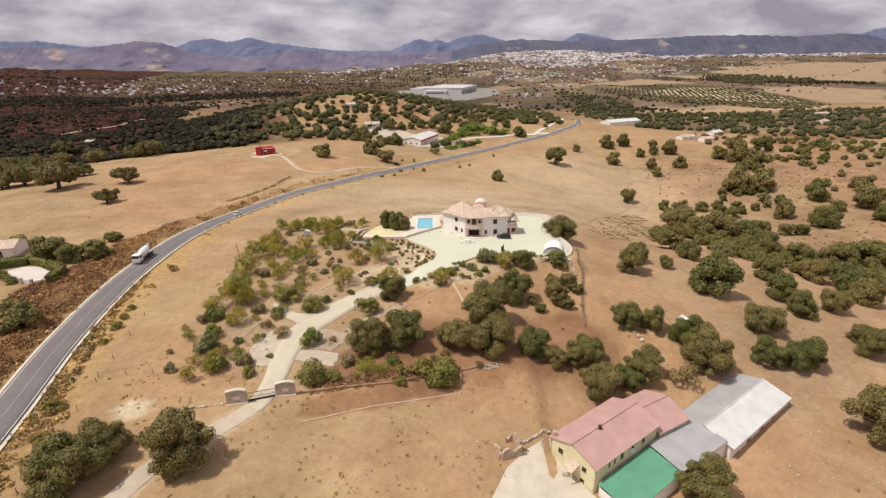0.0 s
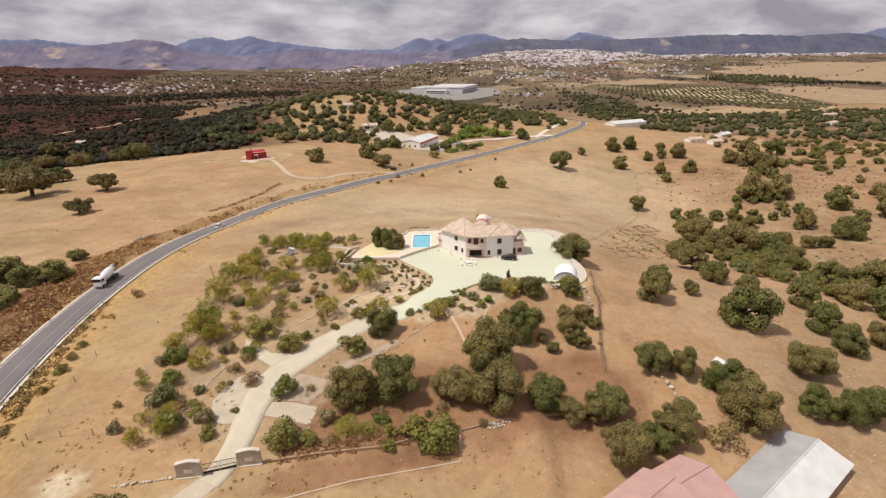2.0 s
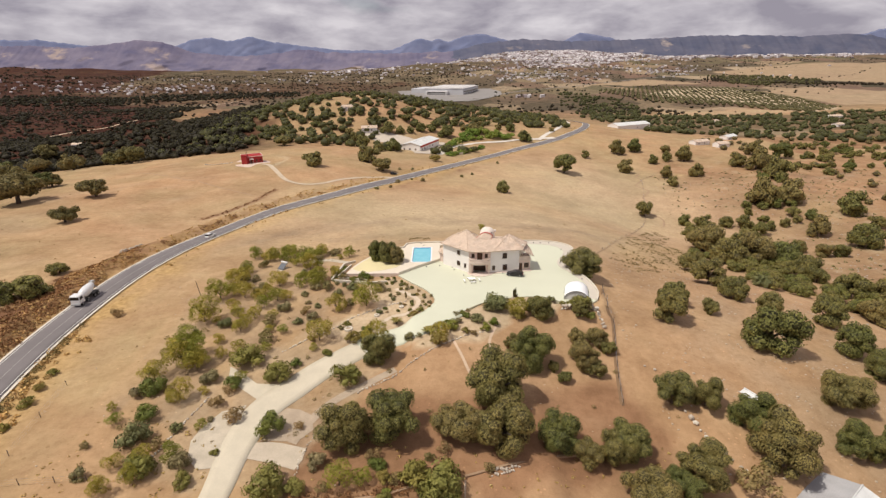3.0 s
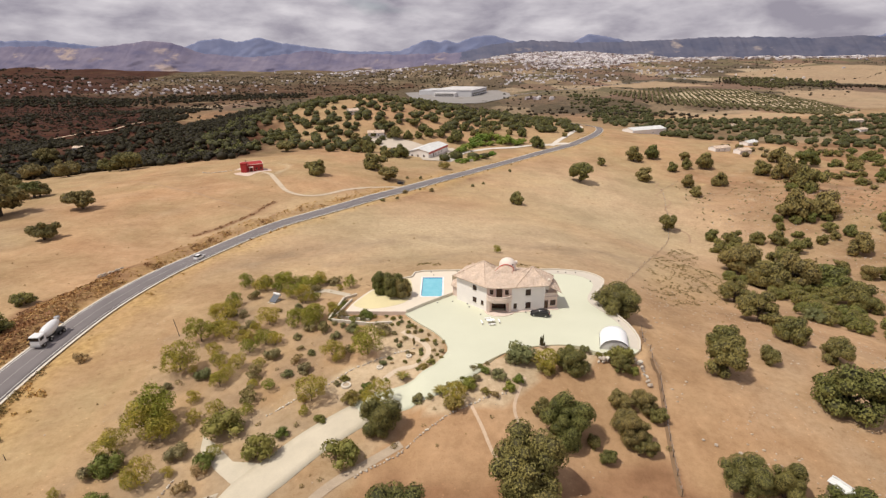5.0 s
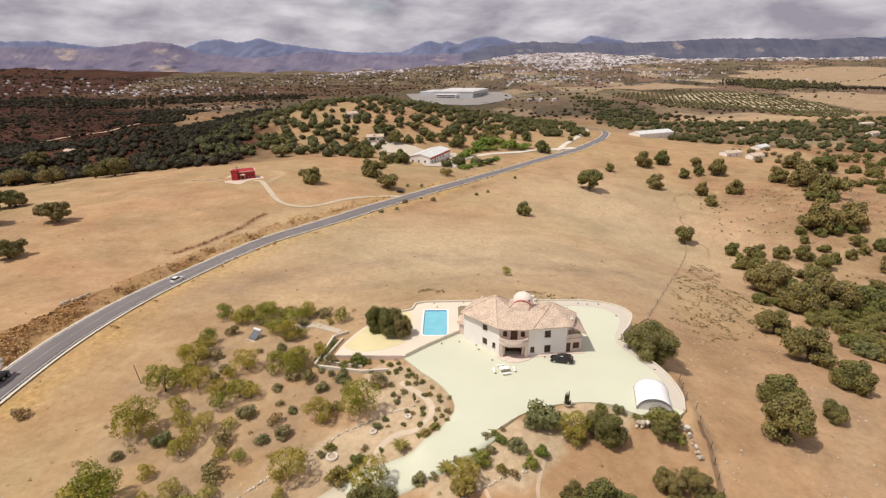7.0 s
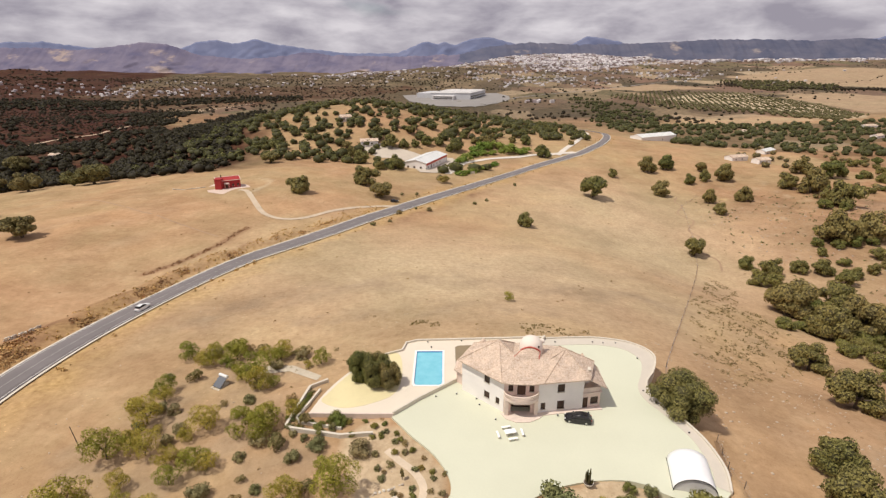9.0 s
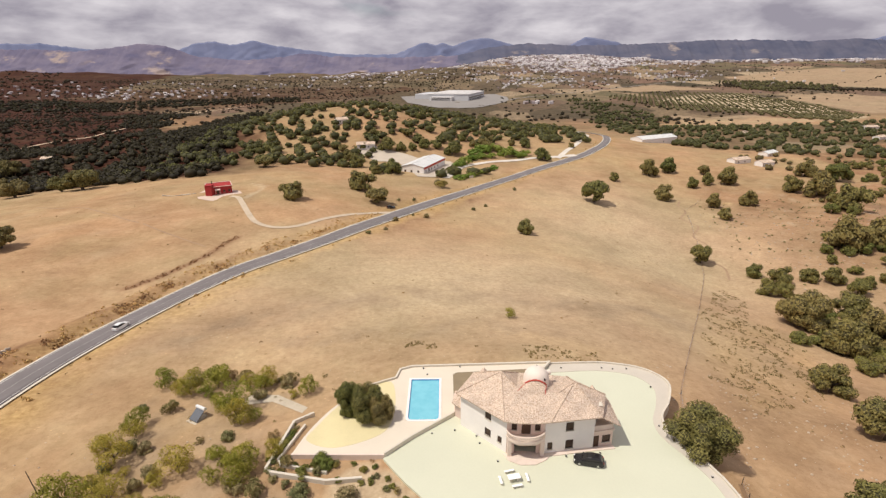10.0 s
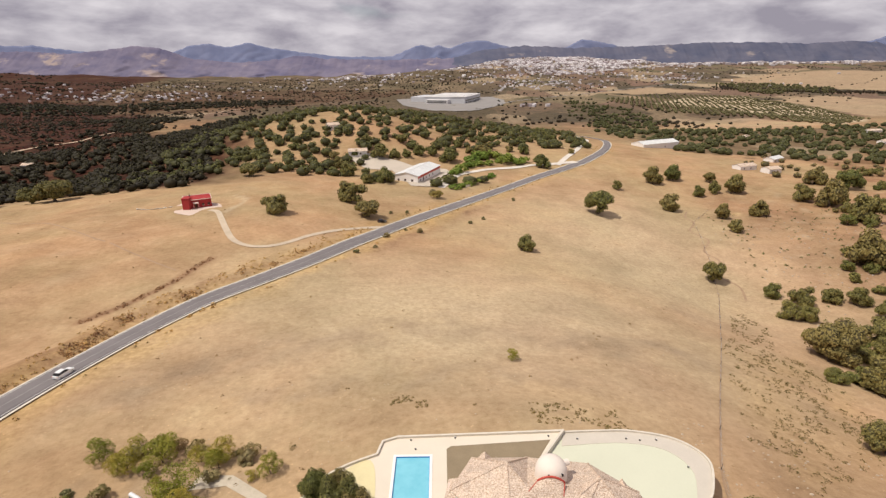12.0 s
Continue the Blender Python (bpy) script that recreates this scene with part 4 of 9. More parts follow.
part("dome_window", tube([hatch @ Vector((0, -DR - 0.4, 8.85)), hatch @ Vector((0, -DR - 0.48, 8.85))], 0.3, 14), M["glass"], dome, "small dark dome window")

# chimneys
for x, y, z in ((4.0, 170.6, 6.2), (22.9, 165.2, 6.6)):
    ch = part("chimney", box(x - 0.35, y - 0.35, z - 2.4, x + 0.35, y + 0.35, z, 0.03), M["white"], villa)
    part("chimney_cap", box(x - 0.48, y - 0.48, z, x + 0.48, y + 0.48, z + 0.14, 0.02), M["kerb"], ch)

# low west wing
wing_open = [(1.7, 1.2, 0.6, 1.9)]
wall, m = wall_between((1.4, 171.2), (4.3, 168.2), 0, 2.7, 0.3, wing_open, M["pink"], villa, "wing_wall")
window_in(villa, m, *wing_open[0])
part("wing_wall", box(1.3, 171.2, 0, 4.6, 173.4, 2.9), M["pink"], villa)
part("wing_roof", plate([(0.8, 171.0, 2.8), (3.9, 167.7, 2.8), (6.0, 170.2, 4.7), (3.6, 172.6, 4.7)], 0.16), M["tile"], villa, "lower tiled roof over the wing")
part("wing_roof", plate([(0.8, 171.0, 2.8), (3.6, 172.6, 4.7), (4.4, 174.4, 2.9), (1.4, 174.2, 2.8)], 0.16), M["tile"], villa)

# east porch: two floors, open in front, with a lean-to roof
porch_open = [(0.15, 0.95, 0.05, 2.15), (1.55, 1.35, 0.75, 2.1)]
wall, m = wall_between((21.9, 163.5), (25.1, 164.1), 0, 2.9, 0.3, porch_open, M["pink"], villa, "porch_wall")
door_in(villa, m, *porch_open[0], M["wood"])
window_in(villa, m, *porch_open[1])
part("porch_wall", box(24.8, 164.2, 0, 25.1, 168.6, 2.9), M["pink"], villa)
part("porch_floor", slab([(22.0, 163.3), (25.3, 163.9), (25.3, 168.7), (23.9, 168.7), (23.6, 167.6), (22.0, 164.0)], 2.9, 3.1), M["stone_pink"], villa)
part("porch_parapet", box(0, 0, 3.1, 3.2, 0.16, 3.95, 0.02, m), M["stone_pink"], villa)
part("porch_column", tube([(24.9, 164.4, 3.1), (24.9, 164.4, 4.65)], 0.16, 10), M["white"], villa)
part("porch_roof", plate([(22.7, 162.9, 6.1), (25.8, 163.2, 4.25), (25.9, 169.2, 4.25), (24.4, 168.8, 6.1)], 0.16), M["tile"], villa, "lean-to tiled porch roof")

# ---- pool ----
PX0, PX1, PY0, PY1, DZ = -6.4, -1.4, 170.0, 181.2, 0.25
m_, t_, b_ = surface("pool_water", 0.06, 0.0, 0.5)
src_ = coords(t_)
t_.links.new(ramp(t_, grain(t_, src_, 0.5, 4), [(0.3, (0.17, 0.50, 0.62)), (0.7, (0.23, 0.58, 0.69))]), b_.inputs["Base Color"])
bump(t_, b_, grain(t_, src_, 3.0, 3), 0.25, 0.03)
M["pool"] = m_
M["pool_wall"] = plain("pool_tiles", (0.09, 0.30, 0.62), 0.4, scale=1.5, spread=0.15, fine=10)
pool = empty("swimming_pool", (PX0 + PX1) / 2, (PY0 + PY1) / 2, 0, label="rectangular swimming pool with bright blue water and pale coping", category="swimming pool")
def pool_part(name, bm, mat, label=""):
    ob = part(name, bm, mat, pool, label)
    ob.matrix_basis = Matrix.Translation((-(PX0 + PX1) / 2, -(PY0 + PY1) / 2, 0))
    return ob
ring = []
for cx, cy, a0 in ((PX0 + 0.6, PY0 + 0.9, 180), (PX1 - 0.6, PY0 + 0.9, 270)):
    ring += [(cx + 0.6 * math.cos(math.radians(a0 + a)), cy + 0.9 * math.sin(math.radians(a0 + a))) for a in range(0, 91, 15)]
ring += [(PX1, PY1), (PX0, PY1)]
pool_part("water", slab([(x, y) for x, y in ring], DZ - 0.5, DZ - 0.16), M["pool"], "still bright blue water")
for name, grow0, grow1, z0, z1, mat in (("pool_wall", 0.0, 0.06, DZ - 0.6, DZ + 0.03, M["pool_wall"]), ("coping", 0.06, 0.46, DZ + 0.004, DZ + 0.07, M["white"])):
    cx, cy = (PX0 + PX1) / 2, (PY0 + PY1) / 2
    def grown(g):
        return [(cx + (x - cx) * (1 + g / (PX1 - cx)), cy + (y - cy) * (1 + g / (PY1 - cy))) for x, y in ring]
    a, b = grown(grow0), grown(grow1)
    bm = bmesh.new()
    k = len(a)
    va, vb = [bm.verts.new((*p, z1)) for p in a], [bm.verts.new((*p, z1)) for p in b]
    la, lb = [bm.verts.new((*p, z0)) for p in a], [bm.verts.new((*p, z0)) for p in b]
    for i in range(k):
        j = (i + 1) % k
        for f in ((va[i], va[j], vb[j], vb[i]), (va[i], la[i], la[j], va[j]), (vb[i], vb[j], lb[j], lb[i]), (la[i], lb[i], lb[j], la[j])):
            bm.faces.new(f)
    pool_part(name, bm, mat)


# ---- walls, kerbs and paving of the villa's yard ----
def strip_wall(name, line, width, z0, z1, material, label="", category="wall", parent=None, kind="structure", follow=False, drop=0.4):
    """A wall or kerb along a line in plan; follow: its heights are above the ground."""
    bm = bmesh.new()
    pts = [Vector((x, y, 0)) for x, y in line]
    rings = []
    for i, p in enumerate(pts):
        way = (pts[min(i + 1, len(pts) - 1)] - pts[max(i - 1, 0)]).normalized()
        side = Vector((way.y, -way.x, 0)) * width / 2
        g = ground_at(p.x, p.y) if follow else 0.0
        lo = g - drop if follow else z0
        rings.append([bm.verts.new((q.x, q.y, z)) for q, z in ((p - side, lo), (p + side, lo), (p + side, g + z1), (p - side, g + z1))])
    for a, b in zip(rings, rings[1:]):
        for k in range(4):
            bm.faces.new((a[k], a[(k + 1) % 4], b[(k + 1) % 4], b[k]))
    bm.faces.new(rings[0][::-1])
    bm.faces.new(rings[-1])
    ob = new(name, from_bm(name, bm, material))
    if parent:
        ob.parent = parent
        return tagged(ob, label)
    return tagged(ob, label, category, kind=kind)


NORTH = [(20, 186.4), (4.4, 185.8), (-6.5, 185.4), (-8.8, 184.4), (-9.4, 181.6)]
EAST = rounded([(20, 186.4), (26.4, 186.6), (31.2, 186.4), (37.2, 184.4), (40.2, 180), (38.2, 174.5), (35.4, 170.5), (35.0, 166.4), (37, 161.8), (38.8, 156), (39, 150), (37.6, 145.6)], 5)
WEST = rounded([(-9.4, 181.6), (-14.8, 178.6), (-19.0, 173.8), (-22.0, 167.6), (-23.4, 162.2)], 4)
strip_wall("wall_north", NORTH, 0.35, -1.2, 0.62, M["kerb"], "low pale boundary wall behind the pool")
strip_wall("wall_east", EAST, 0.3, -1.6, 0.35, M["kerb"], "low curved wall round the forecourt")
strip_wall("wall_west", WEST[:8], 0.3, -1.0, 0.65, M["kerb"], "stepped pale wall beside the sand terrace")
strip_wall("wall_lawn", [(20, 186.4), (13.5, 177.4)], 0.35, 0, 0.8, M["kerb"], "low wall dividing lawn and forecourt")
strip_wall("wall_terrace", [(-9.4, 162), (-5.4, 165.9), (1.6, 171.7)], 0.3, -0.4, 0.72, M["kerb"], "low grey-beige wall along the pool terrace")
strip_wall("kerb_terrace", [(-23.4, 162.2), (-9.4, 162)], 0.3, -0.6, 0.42, M["stone_pink"], "low terrace edge above the planting")
walk_in = rounded([(18.6, 181.8), (27.5, 182.6), (33.2, 181.3), (35.3, 177.5), (34.2, 173.2), (32.6, 169.4), (32.5, 165.8), (34.6, 160.6), (36.2, 155.6), (36.0, 150), (35.2, 147.4)], 4)
bm = bmesh.new()
n_ = 40
def at_share(line, u):
    d = np.r_[0, np.cumsum([math.hypot(b[0] - a[0], b[1] - a[1]) for a, b in zip(line, line[1:])])]
    return float(np.interp(u * d[-1], d, [p[0] for p in line])), float(np.interp(u * d[-1], d, [p[1] for p in line]))
M["walk"] = plain("grey_beige_walk", (0.57, 0.515, 0.44), 0.85, scale=0.3, spread=0.08, fine=4)
prev = None
for k in range(n_ + 1):
    a, b = at_share(EAST, k / n_), at_share(walk_in, k / n_)
    b = (b[0] + (a[0] - b[0]) * 0.35, b[1] + (a[1] - b[1]) * 0.35)
    cur = (bm.verts.new((*a, 0.06)), bm.verts.new((*b, 0.06)), bm.verts.new((*b, -0.1)))
    if prev:
        bm.faces.new((prev[0], prev[1], cur[1], cur[0]))
        bm.faces.new((prev[1], prev[2], cur[2], cur[1]))
    prev = cur
tagged(new("pavement_edge", from_bm("pavement_edge", bm, M["walk"])), "grey-beige paved margin along the court wall", "pavement", kind="structure")
tagged(new("lawn", from_bm("lawn", slab(rounded([(1.2, 175.7), (1.2, 182.8)], 1) + [(1.9, 183.4), (17.6, 184.6), (12.9, 177.2), (12.6, 175.6)], 0.0, 0.285), M["lawn"])), "dry brown-green lawn panel behind the villa", "lawn", kind="structure")
sand = rounded([(-10.2, 180.6), (-14.6, 178.0), (-18.5, 173.6), (-21.3, 167.8), (-21.8, 165.2), (-17.5, 163.6), (-12.2, 165.4), (-9.4, 168.2), (-8.8, 174)], 4, True)
tagged(new("sand_terrace", from_bm("sand_terrace", slab(sand, 0.0, 0.28), M["yellow"])), "pale yellow sand round the terrace tree", "terrace", kind="structure")

# planter strip and walls west of the terrace
strip_wall("wall_planter", [(-22.4, 172.4), (-25.2, 170.3), (-26.5, 159.9), (-25.5, 159.2), (-17.3, 157.5), (-12.2, 158.0)], 0.4, -3.2, 0.05, M["kerb"], "pale retaining wall round a planting bed")
strip_wall("wall_planter_inner", [(-23.1, 169.3), (-25.2, 161.6), (-24.6, 160.6), (-17.4, 159.0)], 0.32, -3.0, 0.12, M["kerb"], "inner wall of the planting bed")

# ---- things on the court ----
def lathe(profile, n=16, centre=(0, 0)):
    bm = bmesh.new()
    rings = [[bm.verts.new((centre[0] + r * math.cos(2 * math.pi * k / n), centre[1] + r * math.sin(2 * math.pi * k / n), z)) for k in range(n)] for r, z in profile]
    for a, b in zip(rings, rings[1:]):
        for k in range(n):
            bm.faces.new((a[k], a[(k + 1) % n], b[(k + 1) % n], b[k]))
    bm.faces.new(rings[0][::-1])
    bm.faces.new(rings[-1])
    return bm


def loft(rings, closed=True):
    """A skin through rings of equal length."""
    bm = bmesh.new()
    vs = [[bm.verts.new(p) for p in r] for r in rings]
    n = len(rings[0])
    for a, b in zip(vs, vs[1:]):
        for k in range(n):
            bm.faces.new((a[k], a[(k + 1) % n], b[(k + 1) % n], b[k]))
    bm.faces.new(vs[0][::-1])
    bm.faces.new(vs[-1])
    return bm


def car(name, x, y, z, turn, paint, label, length=4.3, width=1.75, height=1.5):
    """A five-door hatchback: lower body, glasshouse, roof, wheels, lights."""
    ob = empty(name, x, y, z, turn, label=label, category="car")
    L, W = length / 2, width / 2
    def section(px, hw, z0, z1, tuck):
        return [(px, -hw, z0), (px, hw, z0), (px, hw * 1.0, z0 + (z1 - z0) * 0.55), (px, hw * tuck, z1), (px, -hw * tuck, z1), (px, -hw * 1.0, z0 + (z1 - z0) * 0.55)]
    body = loft([section(-L, W * 0.8, 0.35, 0.85, 0.9), section(-L * 0.93, W * 0.95, 0.24, 0.98, 0.92), section(-L * 0.5, W, 0.2, 1.0, 0.93), section(0, W, 0.2, 0.97, 0.93),
                 section(L * 0.42, W, 0.2, 0.93, 0.92), section(L * 0.8, W * 0.95, 0.22, 0.8, 0.9), section(L * 0.96, W * 0.85, 0.28, 0.68, 0.88), section(L, W * 0.7, 0.36, 0.58, 0.85)])
    part("body", body, paint, ob, smooth=False)
    cabin = loft([section(-L * 0.9, W * 0.84, 0.95, 1.0, 0.98), section(-L * 0.78, W * 0.84, 0.95, 1.3, 0.86), section(-L * 0.62, W * 0.86, 0.95, height - 0.06, 0.82), section(-L * 0.1, W * 0.87, 0.94, height, 0.8), section(L * 0.12, W * 0.86, 0.93, height - 0.1, 0.8), section(L * 0.48, W * 0.82, 0.9, 0.94, 0.98)])
    part("windows", cabin, M["glass"], ob, "tinted car windows")
    top = loft([[(px, -hw, zz), (px, hw, zz), (px, hw * 0.9, zz + 0.05), (px, -hw * 0.9, zz + 0.05)] for px, hw, zz in ((-L * 0.66, W * 0.7, height - 0.08), (-L * 0.4, W * 0.72, height - 0.02), (-L * 0.1, W * 0.72, height - 0.01), (L * 0.1, W * 0.7, height - 0.1))])
    part("roof", top, paint, ob)
    for sx in (-0.6, 0.62):
        for sy in (-1, 1):
            wheel = part("wheel", tube([(L * sx, sy * W * 0.82, 0.32), (L * sx, sy * W * 0.98, 0.32)], 0.32, 14), M["tyre"], ob)
            part("rim", tube([(L * sx, sy * W * 0.97, 0.32), (L * sx, sy * W * 1.0, 0.32)], 0.2, 10), M["alloy"], wheel)
    for sy in (-1, 1):
        part("headlight", box(L * 0.9, sy * W * 0.62 - 0.16, 0.58, L * 0.985, sy * W * 0.62 + 0.16, 0.74, 0.03), M["lamp_glass"], ob)
        part("tail_light", box(-L * 0.985, sy * W * 0.7 - 0.12, 0.7, -L * 0.93, sy * W * 0.7 + 0.12, 0.95, 0.02), M["red_trim"], ob)
        part("mirror", box(L * 0.3, sy * W * 1.06 - 0.08, 0.92, L * 0.4, sy * W * 1.06 + 0.08, 1.06, 0.02), paint, ob)
    return ob


M["tyre"] = plain("tyre_rubber", (0.02, 0.02, 0.02), 0.85, spread=0.2)
M["alloy"] = plain("alloy", (0.5, 0.5, 0.5), 0.35, 0.9, spread=0.1)
M["lamp_glass"] = plain("lamp_glass", (0.75, 0.75, 0.75), 0.15, spread=0.05, relief=0, spec=0.6)
M["black_paint"] = plain("black_paint", (0.016, 0.015, 0.018), 0.25, spread=0.1, relief=0, spec=0.6)
M["white_paint"] = plain("white_paint", (0.74, 0.74, 0.74), 0.3, spread=0.05, relief=0, spec=0.5)
M["steel"] = plain("grey_steel", (0.42, 0.42, 0.43), 0.45, 0.5, spread=0.12)
M["sheet"] = plain("white_sheet", (0.86, 0.86, 0.86), 0.7, scale=0.8, spread=0.04)
car("parked_car", 20.6, 160.4, 0.004, 167, M["black_paint"], "black hatchback parked in front of the villa")

# white vaulted shelter
shelter = empty("vaulted_shelter", 32.75, 145.6, 0, -14, label="white half-round fabric shelter on a steel arch frame", category="shelter")
R_, L_, n_ = 2.75, 6.0, 18
def arch(r, y):
    return [(r * math.cos(math.pi * k / n_), y, 0.03 + r * 0.82 * math.sin(math.pi * k / n_)) for k in range(n_ + 1)]
bm = bmesh.new()
outer_, inner_ = [], []
for j in range(7):
    y = L_ * j / 6
    outer_.append([bm.verts.new(p) for p in arch(R_ + 0.02 * math.sin(j * 3), y)])
    inner_.append([bm.verts.new(p) for p in arch(R_ - 0.05, y)])
for j in range(6):
    for k in range(n_):
        bm.faces.new((outer_[j][k], outer_[j][k + 1], outer_[j + 1][k + 1], outer_[j + 1][k]))
        bm.faces.new((inner_[j][k], inner_[j + 1][k], inner_[j + 1][k + 1], inner_[j][k + 1]))
for j in (0, 6):
    for k in range(n_):
        bm.faces.new((outer_[j][k], inner_[j][k], inner_[j][k + 1], outer_[j][k + 1]))
part("canopy", bm, M["sheet"], shelter, "white fabric vault", True)
part("arch_frame", tube(arch(R_ + 0.02, -0.05), 0.055, 6), M["iron"], shelter, "dark steel arch")
for sx in (-1, 1):
    part("ground_rail", tube([(sx * R_, -0.1, 0.05), (sx * R_, L_ + 0.1, 0.05)], 0.05, 6), M["iron"], shelter)
M["end_sheet"] = plain("grey_white_fabric", (0.66, 0.63, 0.62), 0.8, scale=0.8, spread=0.06, fine=10)
for y0 in (0.06, L_ - 0.1):
    bm = bmesh.new()
    face = [bm.verts.new(p) for p in arch(R_ - 0.08, y0)]
    back = [bm.verts.new((p[0], y0 + 0.04, p[2])) for p in arch(R_ - 0.08, 0)]
    bm.faces.new(face)
    bm.faces.new(back[::-1])
    for k in range(n_):
        bm.faces.new((face[k], back[k], back[k + 1], face[k + 1]))
    part("end_panel", bm, M["end_sheet"], shelter, "pale grey fabric end wall")

# garden table with benches
table = empty("stone_table", 9.3, 157.2, 0, 12, label="small white stone garden table on the forecourt", category="table")
part("tabletop", box(-0.9, -0.5, 0.68, 0.9, 0.5, 0.76, 0.03), M["sheet"], table)
for sx in (-0.55, 0.55):
    part("pedestal", box(sx - 0.12, -0.3, 0, sx + 0.12, 0.3, 0.68, 0.03), M["kerb"], table)
bench = empty("stone_bench", 9.6, 155.9, 0, 12, label="low white stone bench beside the garden table", category="bench", group="benches round the table")
part("seat", box(-0.75, -0.18, 0.38, 0.75, 0.18, 0.46, 0.02), M["sheet"], bench)
for sx in (-0.5, 0.5):
    part("leg", box(sx - 0.1, -0.14, 0, sx + 0.1, 0.14, 0.38, 0.02), M["kerb"], bench)
copy_thing(bench, pose(8.8, 158.6, 0, 0, 0, 14))
copy_thing(bench, pose(11.2, 157.4, 0, 0, 0, 96))
copy_thing(bench, pose(7.4, 156.9, 0, 0, 0, 100))

# planted urn with a small cypress
urn = empty("planted_urn", 18.8, 147.1, 0, label="round pale stone urn with a tall branching cactus", category="planter")
part("urn", lathe([(0.3, 0), (0.5, 0.08), (0.62, 0.4), (0.72, 0.55), (0.66, 0.56), (0.6, 0.42)], 16), M["kerb"], urn)

# small ground spotlights along kerbs and terrace
lamp = empty("ground_spotlight", 4.6, 166.2, 0.004, label="small dark ground spotlight set on the paving", category="spotlight", group="ground spotlights")
part("housing", lathe([(0.1, 0), (0.14, 0.05), (0.14, 0.2), (0.08, 0.26)], 10), M["iron"], lamp)
part("lens", lathe([(0.075, 0.26), (0.07, 0.275)], 10), M["lamp_glass"], lamp)
for x, y, z in ((5.0, 164.6, 0.0), (7.4, 160.8, 0.0), (22.8, 162.2, 0.14), (17.6, 161.6, 0.14), (21.9, 184.9, 0.06), (29.6, 184.8, 0.06), (31.6, 184.4, 0.06), (23.8, 186.6, 0.06), (34.2, 184.4, 0.06), (-3.6, 182.8, 0.254), (-4.4, 184.8, 0.254), (2.6, 185.2, 0.254), (9.4, 186.0, 0.254), (15.6, 186.6, 0.254), (17.4, 185.4, 0.254), (36.6, 178.6, 0.06), (34.0, 168.2, 0.06), (37.2, 157.4, 0.06), (-2.4, 166.9, 0.004), (1.2, 167.6, 0.004)):
    copy_thing(lamp, pose(x, y, z + 0.004))


# ---- farmstead below the villa ----
M["yellow_wall"] = plain("yellow_render", (0.72, 0.66, 0.43), 0.9, scale=0.5, spread=0.12, fine=8)
M["concrete"] = plain("pale_concrete", (0.56, 0.48, 0.37), 0.9, scale=0.3, spread=0.14, fine=4)


def sheeting(name, colour, pitch, along, rough=0.55):
    """Corrugated roof sheets: ribs in the relief and the tone, panels and stains in the colour."""
    m, t, b = surface(name, rough, 0.0, 0.35)
    src = coords(t)
    rot = node(t, "Mapping")
    rot.inputs["Rotation"].default_value = (0, 0, -along)
    t.links.new(src, rot.inputs["Vector"])
    wave = node(t, "TexWave", Scale=pitch, Distortion=0.0)
    t.links.new(rot.outputs["Vector"], wave.inputs["Vector"])
    tone = ramp(t, grain(t, src, 0.35, 6), [(0.3, tuple(c * 0.86 for c in colour)), (0.7, tuple(min(1, c * 1.08) for c in colour))])
    # wave troughs darker and crests lighter in the colour
    rib = ramp(t, wave.outputs["Fac"], [(0.0, (0.86, 0.86, 0.86)), (0.5, (1.03, 1.03, 1.03))])
    t.links.new(blend(t, 1.0, tone, rib, "MULTIPLY"), b.inputs["Base Color"])
    bump(t, b, wave.outputs["Fac"], 0.5, 0.05)
    return m


ALONG = math.atan2(10.2, 14.1)
M["pink_sheet"] = sheeting("pink_sheet", (0.56, 0.345, 0.315), 1.4, ALONG)
M["green_sheet"] = sheeting("green_sheet", (0.13, 0.36, 0.23), 1.2, ALONG)
M["grey_sheet"] = sheeting("grey_sheet", (0.43, 0.42, 0.425), 1.0, ALONG)
M["white_sheet"] = sheeting("pale_sheet", (0.70, 0.70, 0.685), 1.0, ALONG)


def turned(origin, angle):
    """Plan coordinates u along and v across a building, from its corner."""
    return lambda u, v: (origin[0] + u * math.cos(angle) - v * math.sin(angle), origin[1] + u * math.sin(angle) + v * math.cos(angle))


